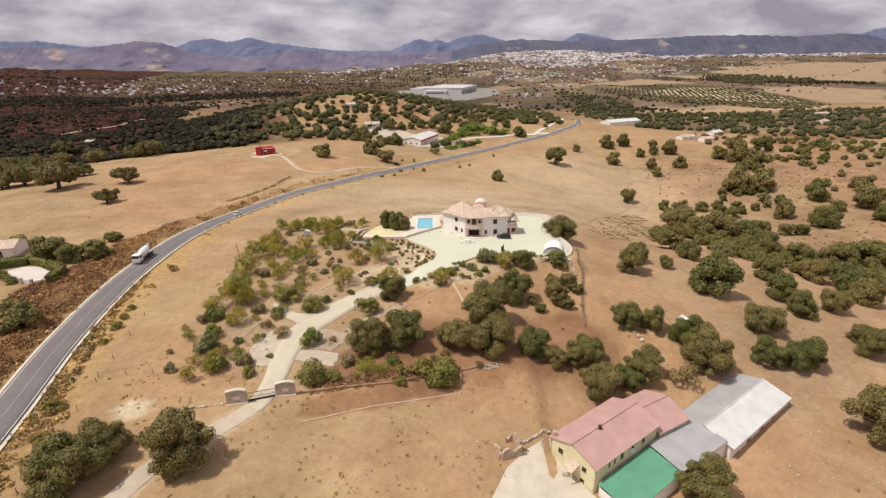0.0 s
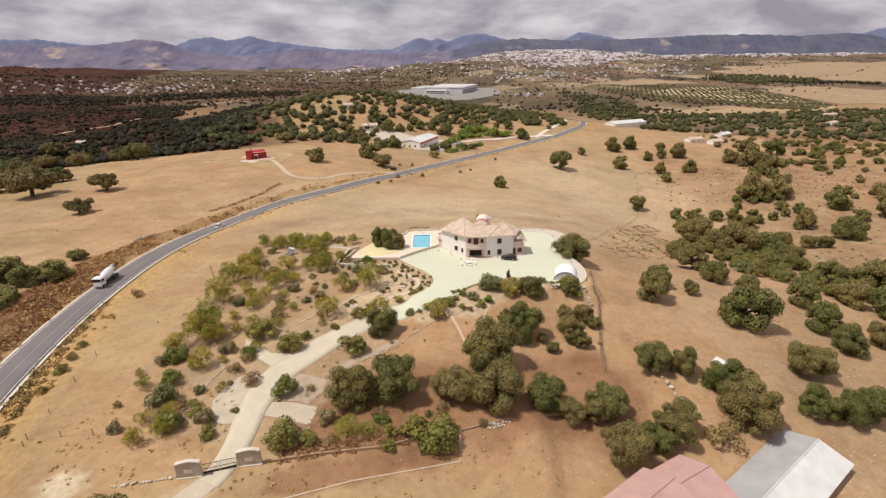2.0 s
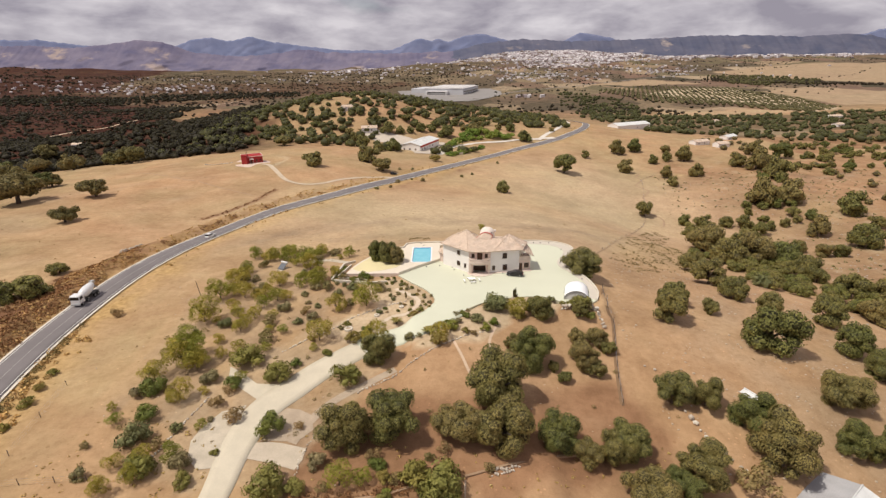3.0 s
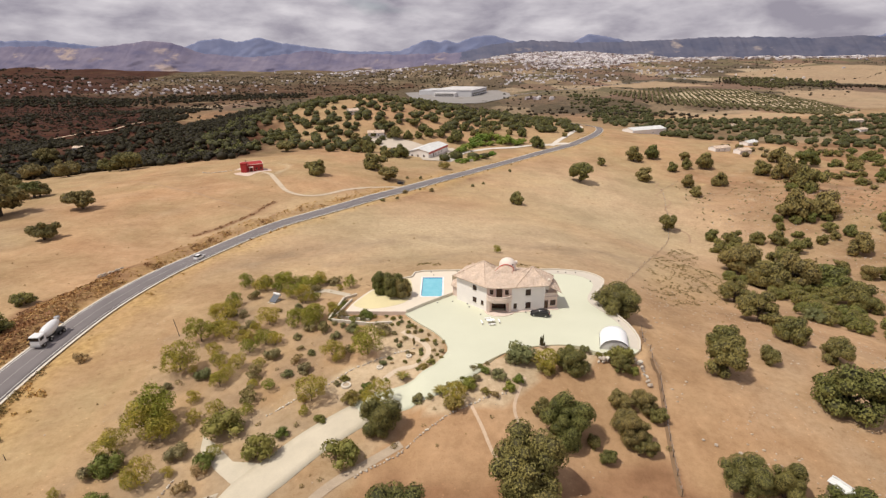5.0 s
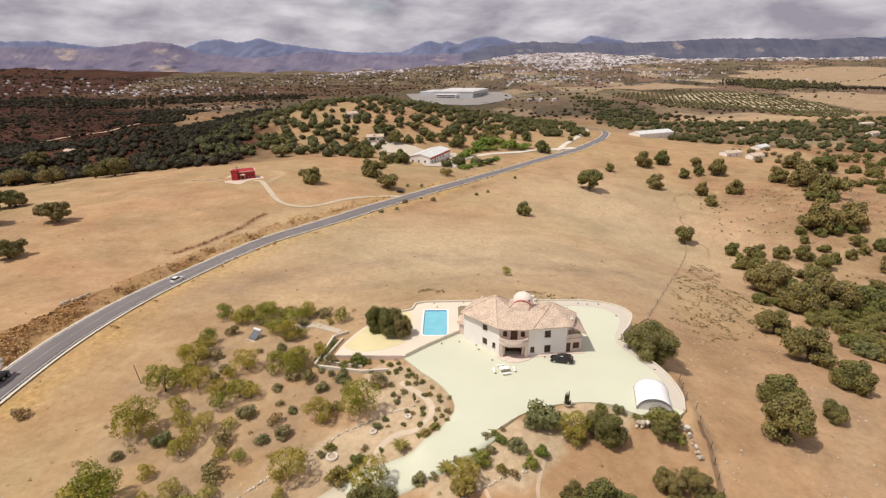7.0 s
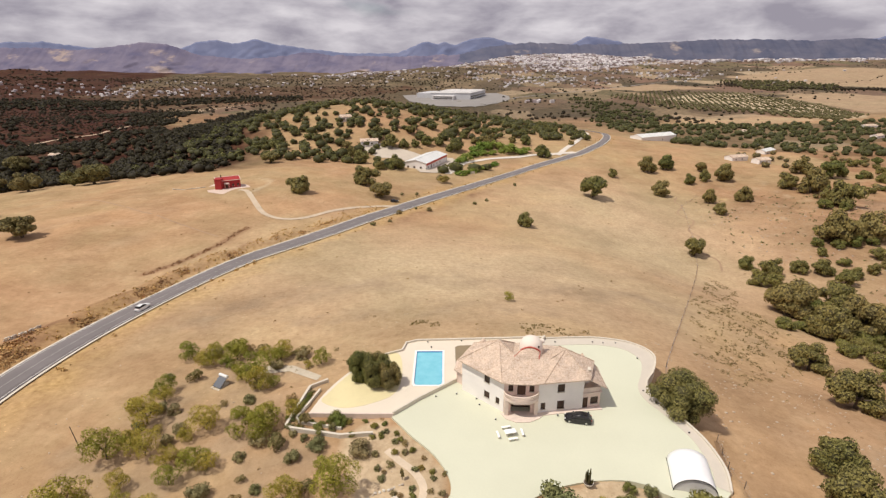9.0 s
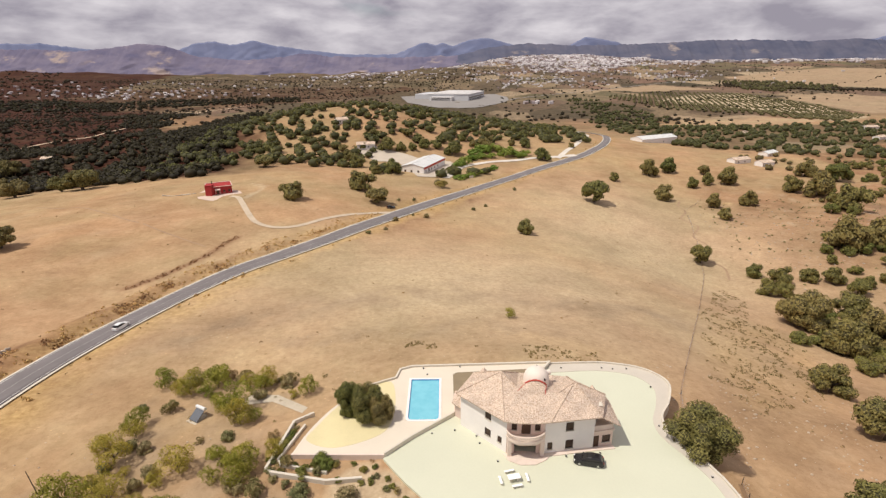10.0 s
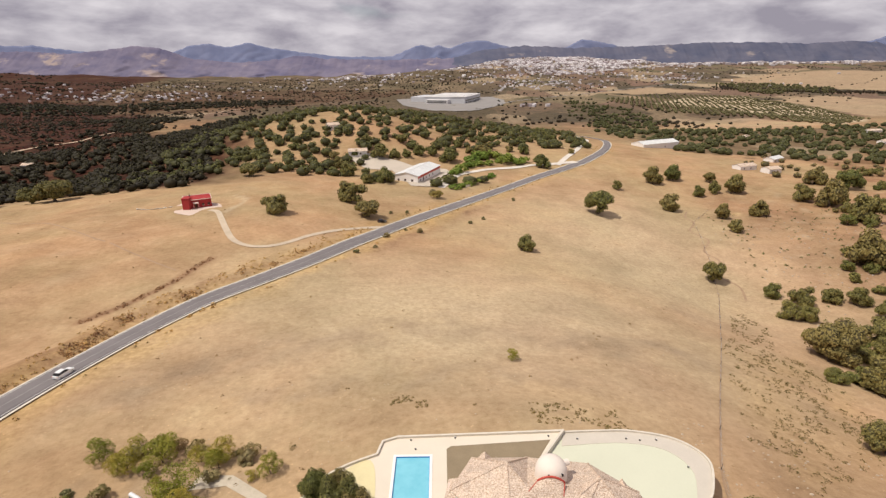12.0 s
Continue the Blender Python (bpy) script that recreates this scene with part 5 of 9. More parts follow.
def gable_house(name, at, length, width, z0, eave, ridge, wall_mat, roof_mat, label, category, openings=None, over=0.35, roof_mats=None):
    """A gabled building on a turned plan: at(u, v); openings by side: front (v=0), back, left (u=0), right."""
    ob = empty(name, 0, 0, 0, label=label, category=category)
    openings = openings or {}
    corners = {"front": ((0, 0), (length, 0)), "right": ((length, 0), (length, width)), "back": ((length, width), (0, width)), "left": ((0, width), (0, 0))}
    for side, (a, b) in corners.items():
        holes = [o[:4] for o in openings.get(side, ())]
        wall, m = wall_between(at(*a), at(*b), z0, eave, 0.28, holes, wall_mat, ob)
        for o in openings.get(side, ()):
            if len(o) > 4 and o[4] == "door":
                door_in(ob, m, *o[:4], M["wood"])
            else:
                window_in(ob, m, *o[:4])
        if side in ("left", "right"):
            bm = bmesh.new()
            for d in (0, 0.28):
                p = [bm.verts.new((m @ Vector((u, d, 0))).xy.to_3d() + Vector((0, 0, z))) for u, z in ((0, eave), (width, eave), (width / 2, ridge - 0.1))]
                bm.faces.new(p if d else p[::-1])
                prev = p if not d else prev
                last = p
            for k in range(3):
                bm.faces.new((prev[k], prev[(k + 1) % 3], last[(k + 1) % 3], last[k]))
            part("gable", bm, wall_mat, ob)
    drop = (ridge - eave) / (width / 2) * over
    mats = roof_mats or (roof_mat, roof_mat)
    a, b, c, d = at(-over, -over), at(length + over, -over), at(length + over, width / 2), at(-over, width / 2)
    part("roof", plate([(*a, eave - drop), (*b, eave - drop), (*c, ridge), (*d, ridge)], 0.1), mats[0], ob)
    a, b, c, d = at(-over, width / 2), at(length + over, width / 2), at(length + over, width + over), at(-over, width + over)
    part("roof", plate([(*a, ridge), (*b, ridge), (*c, eave - drop), (*d, eave - drop)], 0.1), mats[1], ob)
    r0, r1 = at(-over, width / 2), at(length + over, width / 2)
    part("ridge_cap", tube([(*r0, ridge + 0.03), (*r1, ridge + 0.03)], 0.13, 6), mats[0], ob)
    return ob


FA = turned((25.1, 75.2), ALONG)
farm_z = -14.2
farmhouse = gable_house("farmhouse", FA, 17.0, 9.2, farm_z, -8.7, -7.0, M["yellow_wall"], M["pink_sheet"], "yellow two-storey farmhouse with a pinkish-red sheet roof", "house", {
    "left": [(1.6, 1.0, -11.0, -9.9), (6.6, 0.9, -11.2, -10.2), (6.4, 0.9, -13.6, -12.7)],
    "front": [(3.4, 0.5, -10.6, -9.6), (4.8, 0.5, -10.7, -9.4), (6.6, 0.9, -10.8, -9.5), (9.6, 0.8, -10.7, -9.5), (12.6, 0.9, -10.7, -9.5)]}, 0.4)
for u, v in ((9.5, 0.1), (1.2, 9.1)):
    x, y = FA(u, v - 0.35)
    part("air_conditioner", box(x - 0.4, y - 0.2, -10.6, x + 0.4, y + 0.2, -9.9, 0.04), M["white_paint"], farmhouse, "white wall-mounted air conditioner")
x, y = FA(6.3, 4.3)
part("chimney", box(x - 0.25, y - 0.25, -7.6, x + 0.25, y + 0.25, -6.4, 0.03), M["wood"], farmhouse, "short rusty chimney pipe")
x, y = FA(0.3, 8.9)
part("chimney", box(x - 0.3, y - 0.3, -9, x + 0.3, y + 0.3, -7.6, 0.03), M["tile"], farmhouse, "brick chimney at the gable")
gable_house("small_shed", turned((57.0, 118.4), math.atan2(-4.5, 1.84)), 4.2, 1.7, -9.6, -5.7, -5.3, M["rubble"], M["white_sheet"], "small white sheet-roofed shed among oaks", "shed", {}, 0.2)
# outside stair with a canopy on the gable
for k in range(9):
    a = FA(-0.15 - 1.1, 7.0 - k * 0.3)
    part("step", box(a[0] - 0.6, a[1] - 0.18, farm_z, a[0] + 0.6, a[1] + 0.18, farm_z + 0.2 + 0.18 * k, 0.01), M["concrete"], farmhouse)
a, b, c, d = FA(-2.0, 3.0), FA(-2.0, 5.0), FA(-0.05, 5.0), FA(-0.05, 3.0)
part("porch_roof", plate([(*a, -10.9), (*b, -10.9), (*c, -10.2), (*d, -10.2)], 0.1), M["tile"], farmhouse, "small tiled canopy over the stair")
for q in (FA(-1.9, 3.1), FA(-1.9, 4.9)):
    part("post", tube([(*q, farm_z), (*q, -10.95)], 0.08, 6), M["white"], farmhouse)
FB = turned((39.4, 85.0), math.radians(29))
gable_house("farmhouse_annex", FB, 7.6, 9.6, -15.4, -10.3, -8.6, M["yellow_wall"], M["pink_sheet"], "lower yellow farmhouse annex with a faded red sheet roof", "house", {"front": [(1.0, 1.4, -15.2, -13.0, "door"), (4.5, 0.9, -12.6, -11.5)]}, 0.35)

shed = gable_house("long_shed", turned((52.2, 83.8), math.atan2(13.6, 18.8)), 23.0, 10.4, -17.6, -12.8, -11.4, M["white"], M["white_sheet"], "long white livestock shed with pale and grey roof sheets", "shed", {
    "front": [(1.2, 2.2, -17.5, -15.2, "door"), (6, 1.6, -15.4, -14.4), (11, 1.6, -15.4, -14.4), (16, 1.6, -15.4, -14.4)], "left": [(2, 2.6, -17.5, -15.0, "door")]}, 0.4, roof_mats=(M["white_sheet"], M["grey_sheet"]))


def lean_to(name, corners, thick, material, label):
    """A low building under one sloping sheet roof on posts and walls."""
    ob = empty(name, 0, 0, 0, label=label, category="shed")
    part("roof", plate(corners, thick), material, ob)
    cx, cy = sum(c[0] for c in corners) / 4, sum(c[1] for c in corners) / 4
    ins = [(c[0] + (cx - c[0]) * 0.06, c[1] + (cy - c[1]) * 0.06, c[2] - thick - 0.02) for c in corners]
    for a, b in zip(ins, ins[1:] + ins[:1]):
        top = min(a[2], b[2])
        wall_between(a[:2], b[:2], -17.5, top, 0.2, [], M["white"], ob)
    return ob


lean_to("grey_lean_to", [(36.9, 83.2, -11.3), (47.4, 90.6, -11.3), (51.6, 84.6, -12.2), (40.4, 77.6, -12.2)], 0.1, M["grey_sheet"], "low shed with a flat grey sheet roof")
lean_to("green_lean_to", [(25.6, 74.9, -11.6), (36.9, 83.1, -11.6), (40.3, 77.7, -12.4), (29.4, 69.6, -12.4)], 0.1, M["green_sheet"], "low shed with a bright green sheet roof")

# roofless stone hut and dry-stone wall
hut = empty("ruined_hut", 12.5, 82.3, 0, 18, label="roofless ruined rubble-stone hut", category="ruin")
hr, hut_z = random.Random(3), ground_at(12.5, 82.3)
for a, b, h in (((-2.2, -1.6), (1.4, -1.6), 1.9), ((1.4, -1.35), (1.4, 1.25), 2.4), ((1.4, 1.5), (-0.2, 1.5), 1.7), ((-2.2, 1.25), (-2.2, -1.35), 1.3)):
    n = 9
    way = math.degrees(math.atan2(b[1] - a[1], b[0] - a[0]))
    long = math.hypot(b[0] - a[0], b[1] - a[1])
    tops = [h * (0.78 + 0.22 * math.sin(0.9 * k + h * 3)) * hr.uniform(0.9, 1.06) for k in range(n + 1)]
    bm = bmesh.new()
    for k in range(n):
        u0, u1 = long * k / n, long * (k + 1) / n
        vs = [bm.verts.new((u, v, z)) for v in (-0.24, 0.24) for u, z in ((u0, -0.9), (u1, -0.9), (u1, tops[k + 1]), (u0, tops[k]))]
        for f in ((0, 1, 2, 3), (7, 6, 5, 4), (3, 2, 6, 7), (0, 4, 5, 1), (1, 5, 6, 2), (0, 3, 7, 4)):
            bm.faces.new([vs[i] for i in f])
    bmesh.ops.remove_doubles(bm, verts=bm.verts, dist=0.001)
    bmesh.ops.transform(bm, matrix=pose(a[0], a[1], hut_z, 0, 0, way), verts=bm.verts)
    part("stone_wall", bm, M["rubble"], hut, "crumbling tan rubble wall")


def stones_along(name, line, step, size, seed, label, category="wall", lift=0.0, rows=1):
    """A dry-stone line: every stone its own block."""
    ob = empty(name, 0, 0, 0, label=label, category=category)
    rng = random.Random(seed)
    kinds = []
    for k in range(5):
        bm = bmesh.new()
        bmesh.ops.create_icosphere(bm, subdivisions=1, radius=0.5)
        for v in bm.verts:
            v.co = Vector((v.co.x * rng.uniform(0.9, 1.3), v.co.y * rng.uniform(0.7, 1.0), v.co.z * rng.uniform(0.6, 0.9)))
        kinds.append(from_bm("stone", bm, M["kerb"] if k % 2 else M["stone"]))
    for (ax, ay), (bx, by) in zip(line, line[1:]):
        n = max(1, int(math.hypot(bx - ax, by - ay) / step))
        for k in range(n):
            for r in range(rows):
                u = (k + rng.uniform(-0.2, 0.2)) / n
                x, y, s = ax + (bx - ax) * u + rng.uniform(-0.15, 0.15), ay + (by - ay) * u + rng.uniform(-0.15, 0.15), size * rng.uniform(0.6, 1.3)
                o = part_mesh("stone", rng.choice(kinds), ob, m=pose(x, y, ground_at(x, y) + s * 0.25 + r * size * 0.7 + lift, rng.uniform(-20, 20), rng.uniform(-20, 20), rng.uniform(0, 360)) @ Matrix.Scale(s, 4))
    return ob


stones_along("dry_stone_wall", [(14.9, 83.4), (20.6, 87.4)], 0.45, 0.5, 11, "rough dry-stone wall beside the farmyard", rows=2)


# ---- houses further off, and vehicles ----
M["pink_paving"] = plain("pink_paving", (0.62, 0.49, 0.41), 0.9, scale=0.3, spread=0.12, fine=4)
M["red_wall"] = plain("oxblood_render", (0.36, 0.035, 0.035), 0.8, scale=0.6, spread=0.15)
M["dirt_track"] = plain("dirt_track", (0.53, 0.43, 0.32), 0.95, scale=0.3, spread=0.16, fine=4.0)
red_z = ground_at(-114, 353)
RH = turned((-118.2, 349.6), math.radians(28))
red_house = empty("red_house", 0, 0, 0, label="small dark red block house with a square turret", category="house")
holes = {0: [(4.1, 1.1, red_z + 0.1, red_z + 2.3), (7.2, 1.0, red_z + 1.1, red_z + 2.2), (9.6, 1.0, red_z + 1.1, red_z + 2.2)], 1: [], 2: [], 3: []}
rc = [(0, 0), (11.4, 0), (11.4, 6.4), (0, 6.4)]
for k in range(4):
    wall, m = wall_between(RH(*rc[k]), RH(*rc[(k + 1) % 4]), red_z - 0.8, red_z + 3.9, 0.3, holes[k], M["red_wall"], red_house)
    for h in holes[k][1:]:
        window_in(red_house, m, *h)
    for h in holes[k][:1]:
        door_in(red_house, m, *h, M["wood"])
part("roof", plate([(*RH(-0.2, -0.2), red_z + 4.0), (*RH(11.6, -0.2), red_z + 4.0), (*RH(11.6, 6.6), red_z + 4.8), (*RH(-0.2, 6.6), red_z + 4.8)], 0.14), M["red_wall"], red_house)
t0 = RH(1.0, -0.3)
part("turret", box(t0[0] - 1.6, t0[1] - 1.6, red_z - 0.8, t0[0] + 1.6, t0[1] + 1.6, red_z + 5.3, 0.05, None), M["red_wall"], red_house, "square dark red turret")
part("turret_cap", box(t0[0] - 1.8, t0[1] - 1.8, red_z + 5.31, t0[0] + 1.8, t0[1] + 1.8, red_z + 5.5, 0.05), M["red_wall"], red_house)
for (u0, v0), (u1, v1), h0, h1 in (((-0.25, -0.25), (11.65, -0.25), 4.0, 4.0), ((11.65, -0.25), (11.65, 6.65), 4.0, 4.8), ((11.65, 6.65), (-0.25, 6.65), 4.8, 4.8), ((-0.25, 6.65), (-0.25, -0.25), 4.8, 4.0)):
    part("coping", tube([(*RH(u0, v0), red_z + h0 + 0.08), (*RH(u1, v1), red_z + h1 + 0.08)], 0.16, 6), M["pink"], red_house, "faded pink coping along the roof edge")
part("flue", tube([(*RH(2.6, 3.0), red_z + 4.2), (*RH(2.6, 3.0), red_z + 6.6)], 0.22, 8), M["iron"], red_house, "dark metal flue")
a, b, c, d = RH(3.4, -1.6), RH(5.8, -1.6), RH(5.8, 0), RH(3.4, 0)
part("porch_roof", plate([(*a, red_z + 2.6), (*b, red_z + 2.6), (*c, red_z + 3.0), (*d, red_z + 3.0)], 0.12), M["pink"], red_house)
for q in (RH(3.6, -1.4), RH(5.6, -1.4)):
    part("post", tube([(*q, red_z - 0.3), (*q, red_z + 2.55)], 0.1, 6), M["pink"], red_house)
patch_early = [(-120.5, 343.5), (-112, 339), (-100.5, 341), (-99.5, 348), (-106, 359), (-115.5, 364), (-125, 362), (-125.5, 352)]
tagged(new("red_house_yard", from_bm("red_house_yard", slab(patch_early, red_z - 2, red_z + 0.12), M["pink_paving"])), "pale paved yard round the red house", "yard", kind="structure")
tagged(ribbon("track_red_house", rounded([(-106, 347), (-100.7, 343.2), (-94, 331), (-87.3, 318.8), (-79, 306), (-70, 301.5), (-60, 308), (-46, 331), (-24, 349)], 6), -1.25, 1.25, 0.14, M["dirt_track"], across=2), "pale dirt track from the road to the red house", "track", kind="structure")

WH = turned((-14, 446), math.radians(69))
white_z = ground_at(-14, 462)
white_house = gable_house("white_house", WH, 40, 17, white_z - 3, white_z + 4.8, white_z + 6.8, M["white"], M["white_sheet"], "long white country house with a pale roof and red trim", "house", {
    "left": [(2.2, 1.4, white_z + 0.8, white_z + 2.2), (7, 1.4, white_z + 0.8, white_z + 2.2), (12, 1.4, white_z + 0.8, white_z + 2.2)],
    "front": [(3, 1.6, white_z + 0.6, white_z + 2.2), (8, 2.2, white_z + 0.1, white_z + 2.5, "door"), (13, 1.6, white_z + 0.6, white_z + 2.2), (19, 1.6, white_z + 0.6, white_z + 2.2), (25, 1.6, white_z + 0.6, white_z + 2.2)]}, 0.5)
p0, p1 = WH(0, -0.06), WH(40, -0.06)
part("red_fascia", plate([(*p0, white_z + 4.5), (*p1, white_z + 4.5), (*p1, white_z + 2.9), (*p0, white_z + 2.9)], 0.05, (0.88, -0.47, 0)), M["red_trim"], white_house, "dark red band along the eaves")
M["yard"] = plain("white_yard", (0.52, 0.45, 0.37), 0.9, scale=0.1, spread=0.1, fine=1.0)


def drape(name, outline, lift, material, label, category, cuts=5):
    bm = slab(outline, 0, 1)
    bmesh.ops.delete(bm, geom=[f for f in bm.faces if not all(v.co.z > 0.5 for v in f.verts)], context="FACES")
    bmesh.ops.subdivide_edges(bm, edges=bm.edges[:], cuts=cuts, use_grid_fill=True)
    for v in bm.verts:
        v.co.z = ground_at(v.co.x, v.co.y) + lift
    return tagged(new(name, from_bm(name, bm, material)), label, category, kind="structure")


drape("white_house_yard", [(-69, 512), (-65, 503), (-52, 486), (-34, 482), (-18, 437), (-3, 438), (8, 470), (9, 482), (5, 498), (-20, 498), (-33, 506), (-60, 517)], 0.35, M["yard"], "pale gravel yard round the white house", "yard")
M["white_track"] = plain("white_track", (0.66, 0.60, 0.53), 0.9, scale=0.1, spread=0.1, fine=1.0)
tagged(ribbon("track_white_house", rounded([(1, 436), (6, 458), (15, 484), (30, 497.5), (43.5, 503), (62, 512), (74, 518.5), (96, 528), (112, 535)], 6), -2.4, 2.4, 0.4, M["white_track"], across=2), "pale walled track to the white house", "track", kind="structure")
tagged(ribbon("track_bend", rounded([(94, 523), (103, 541), (122, 580), (146, 640), (158, 676), (158, 730), (148, 800)], 6), -2.2, 2.2, 0.35, M["white_track"], across=2), "pale dirt track inside the road bend", "track", kind="structure")
for k, (x, y, ln, w, turn) in enumerate(((-62, 512, 14, 8, 10), (-88, 560, 10, 7, 30), (238, 664, 50, 18, 24), (262, 548, 18, 9, 20), (318, 592, 20, 9, 35), (276, 536, 12, 9, 15), (640, 880, 22, 10, 10), (560, 760, 16, 9, 25), (700, 800, 20, 10, 5), (420, 820, 14, 8, 40), (-620, 700, 14, 9, 20), (-420, 640, 10, 8, 5))):
    z, tall = ground_at(x, y), 1.5 if k == 2 else 1.0
    gable_house("country_house", turned((x - ln / 2, y - w / 2), math.radians(turn)), ln, w, z - 3, z + 3.6 * tall, z + 5.2 * tall, M["white"], M["white_sheet"] if k in (2, 4, 8) else M["tile"],
                "small white country house among trees" if k != 2 else "long white roadside farm building", "house", {"front": [(ln * 0.2, 1.2, z + 0.9, z + 2.2), (ln * 0.6, 1.2, z + 0.9, z + 2.2)]}, 0.4)

# smallholding west of the road
lz = ground_at(-136, 166)
gable_house("roadside_house", turned((-152, 158), math.radians(14)), 20, 9, lz - 1, lz + 3.2, lz + 4.6, M["white"], M["tile"], "low house with a reddish tiled roof behind hedges", "house", {"front": [(4, 1.2, lz + 0.9, lz + 2.1), (12, 1.2, lz + 0.9, lz + 2.1), (16, 0.9, lz + 0.05, lz + 2.1, "door")]}, 0.5)
drape("patio", [(-126.4, 150.4), (-122.6, 153.6), (-118.0, 153.4), (-109.9, 148.0), (-109.4, 143.6), (-111.2, 141.2), (-119.2, 143.4)], 0.14, plain("white_patio", (0.66, 0.60, 0.55), 0.9, scale=0.3, spread=0.12, fine=3), "pale paved patio enclosed by hedges", "patio", 2)
gate_z = ground_at(-112.4, 141.6)
patio_gate = empty("patio_gate", -112.6, 141.4, gate_z, -14, label="white slatted patio gate between stone posts", category="gate")
for u in (-2.0, 1.6):
    part("gate_post", box(u - 0.45, -0.35, -0.4, u + 0.45, 0.35, 1.7, 0.04), M["stone"], patio_gate, "rough stone gate post")
for u in (-0.9, 0.1):
    leaf = part("gate_leaf", box(u - 0.48, -0.03, 0.1, u + 0.48, 0.03, 0.25), M["white_paint"], patio_gate)
    part("rail", box(u - 0.48, -0.03, 1.25, u + 0.48, 0.03, 1.35), M["white_paint"], leaf)
    for k in range(5):
        part("slat", box(u - 0.42 + 0.2 * k - 0.05, -0.02, 0.25, u - 0.42 + 0.2 * k + 0.05, 0.02, 1.25), M["white_paint"], leaf)


def hedge(name, line, width, height, seed, label):
    rng = np.random.RandomState(seed)
    pts, nor = [], []
    for (ax, ay), (bx, by) in zip(line, line[1:]):
        n = int(math.hypot(bx - ax, by - ay) * 60)
        u, v, h = rng.uniform(0, 1, n), rng.uniform(-1, 1, n), rng.uniform(0, 1, n)
        dx, dy = bx - ax, by - ay
        L = math.hypot(dx, dy)
        edge = rng.randint(0, 3, n)
        v = np.where(edge == 0, -1, np.where(edge == 1, 1, v))
        h = np.where(edge == 2, 1, h)
        x, y = ax + dx * u + dy / L * v * width / 2, ay + dy * u - dx / L * v * width / 2
        g = np.array([ground_at(p, q) for p, q in zip(x, y)])
        pts.append(np.c_[x, y, g + h * height + rng.normal(0, 0.1, n)])
        nor.append(np.c_[dy / L * v, -dx / L * v, (edge == 2) * 1.0 + 0.2])
    v, q = leaf_quads(rng, np.concatenate(pts), np.concatenate(nor), 0.3)
    ob = empty(name, 0, 0, 0, label=label, category="hedge")
    part_mesh("leaves", quick_mesh(name, v, q, [], (M["green"],)), ob)
    bm = bmesh.new()
    for (ax, ay), (bx, by) in zip(line, line[1:]):
        L = math.hypot(bx - ax, by - ay)
        g = min(ground_at(ax, ay), ground_at(bx, by))
        add_box(bm, 0, -width / 2 + 0.2, g - 0.5, L, width / 2 - 0.2, g + height - 0.2, 0, pose(ax, ay, 0, 0, 0, math.degrees(math.atan2(by - ay, bx - ax))))
    # filler in the dark crown colour, painting shade behind the leaves
    part("inner_growth", bm, M["oak_core"], ob)
    return ob


def concrete_mixer(x, y, z, turn):
    """A white mixer lorry: chassis, cab, drum, chute, wheels."""
    ob = empty("mixer_lorry", x, y, z, turn, label="white concrete mixer lorry on the road", category="lorry")
    part("chassis", box(-4.2, -0.5, 0.75, 4.0, 0.5, 1.05, 0.03), M["iron"], ob)
    cab = part("cab", box(2.1, -1.2, 0.75, 4.2, 1.2, 2.95, 0.18), M["white_paint"], ob)
    part("windscreen", box(4.16, -1.05, 1.85, 4.23, 1.05, 2.65, 0.02), M["glass"], cab)
    for s in (-1, 1):
        part("side_window", box(2.8, s * 1.2 - 0.03, 1.9, 3.9, s * 1.2 + 0.03, 2.6, 0.01), M["glass"], cab)
        part("headlight", box(4.17, s * 0.85 - 0.2, 0.95, 4.25, s * 0.85 + 0.2, 1.15, 0.02), M["lamp_glass"], cab)
        part("mirror", box(4.0, s * 1.42 - 0.1, 1.9, 4.15, s * 1.42 + 0.1, 2.5, 0.02), M["iron"], cab)
    part("bumper", box(4.15, -1.2, 0.45, 4.35, 1.2, 0.85, 0.04), M["steel"], cab)
    ring = [(1.7, 1.9, 0.55), (1.1, 2.05, 1.05), (0.0, 2.25, 1.25), (-1.3, 2.5, 1.2), (-2.6, 2.85, 0.9), (-3.4, 3.1, 0.55)]
    part("drum", tube([(a, 0, b) for a, b, _ in ring], [r for *_, r in ring], 20), M["white_paint"], ob, "white ribbed mixing drum", True)
    part("hopper", box(-4.1, -0.5, 3.2, -3.2, 0.5, 3.9, 0.08), M["steel"], ob)
    part("chute", plate([(-3.7, -0.3, 2.6), (-3.7, 0.3, 2.6), (-5.0, 0.25, 1.5), (-5.0, -0.25, 1.5)], 0.12), M["steel"], ob)
    for sx in (3.1, 0.9, -2.0, -3.3):
        for sy in (-1, 1):
            wheel = part("wheel", tube([(sx, sy * 0.75, 0.5), (sx, sy * 1.15, 0.5)], 0.5, 16), M["tyre"], ob)
            part("rim", tube([(sx, sy * 1.13, 0.5), (sx, sy * 1.17, 0.5)], 0.28, 10), M["alloy"], wheel)
    part("mudguard", box(-3.95, -1.2, 1.02, -1.4, 1.2, 1.12, 0.02), M["iron"], ob)
    return ob


def on_road(y, off):
    i = min(range(len(fine_road)), key=lambda k: abs(fine_road[k][1] - y))
    (ax, ay), (bx, by) = fine_road[i - 1], fine_road[i + 1]
    way = math.atan2(by - ay, bx - ax)
    x, yy = fine_road[i][0] + math.sin(way) * off, fine_road[i][1] - math.cos(way) * off
    return x, yy, ground_at(x, yy) + 0.37, math.degrees(way)


x, y, z, a = on_road(160, -1.7)
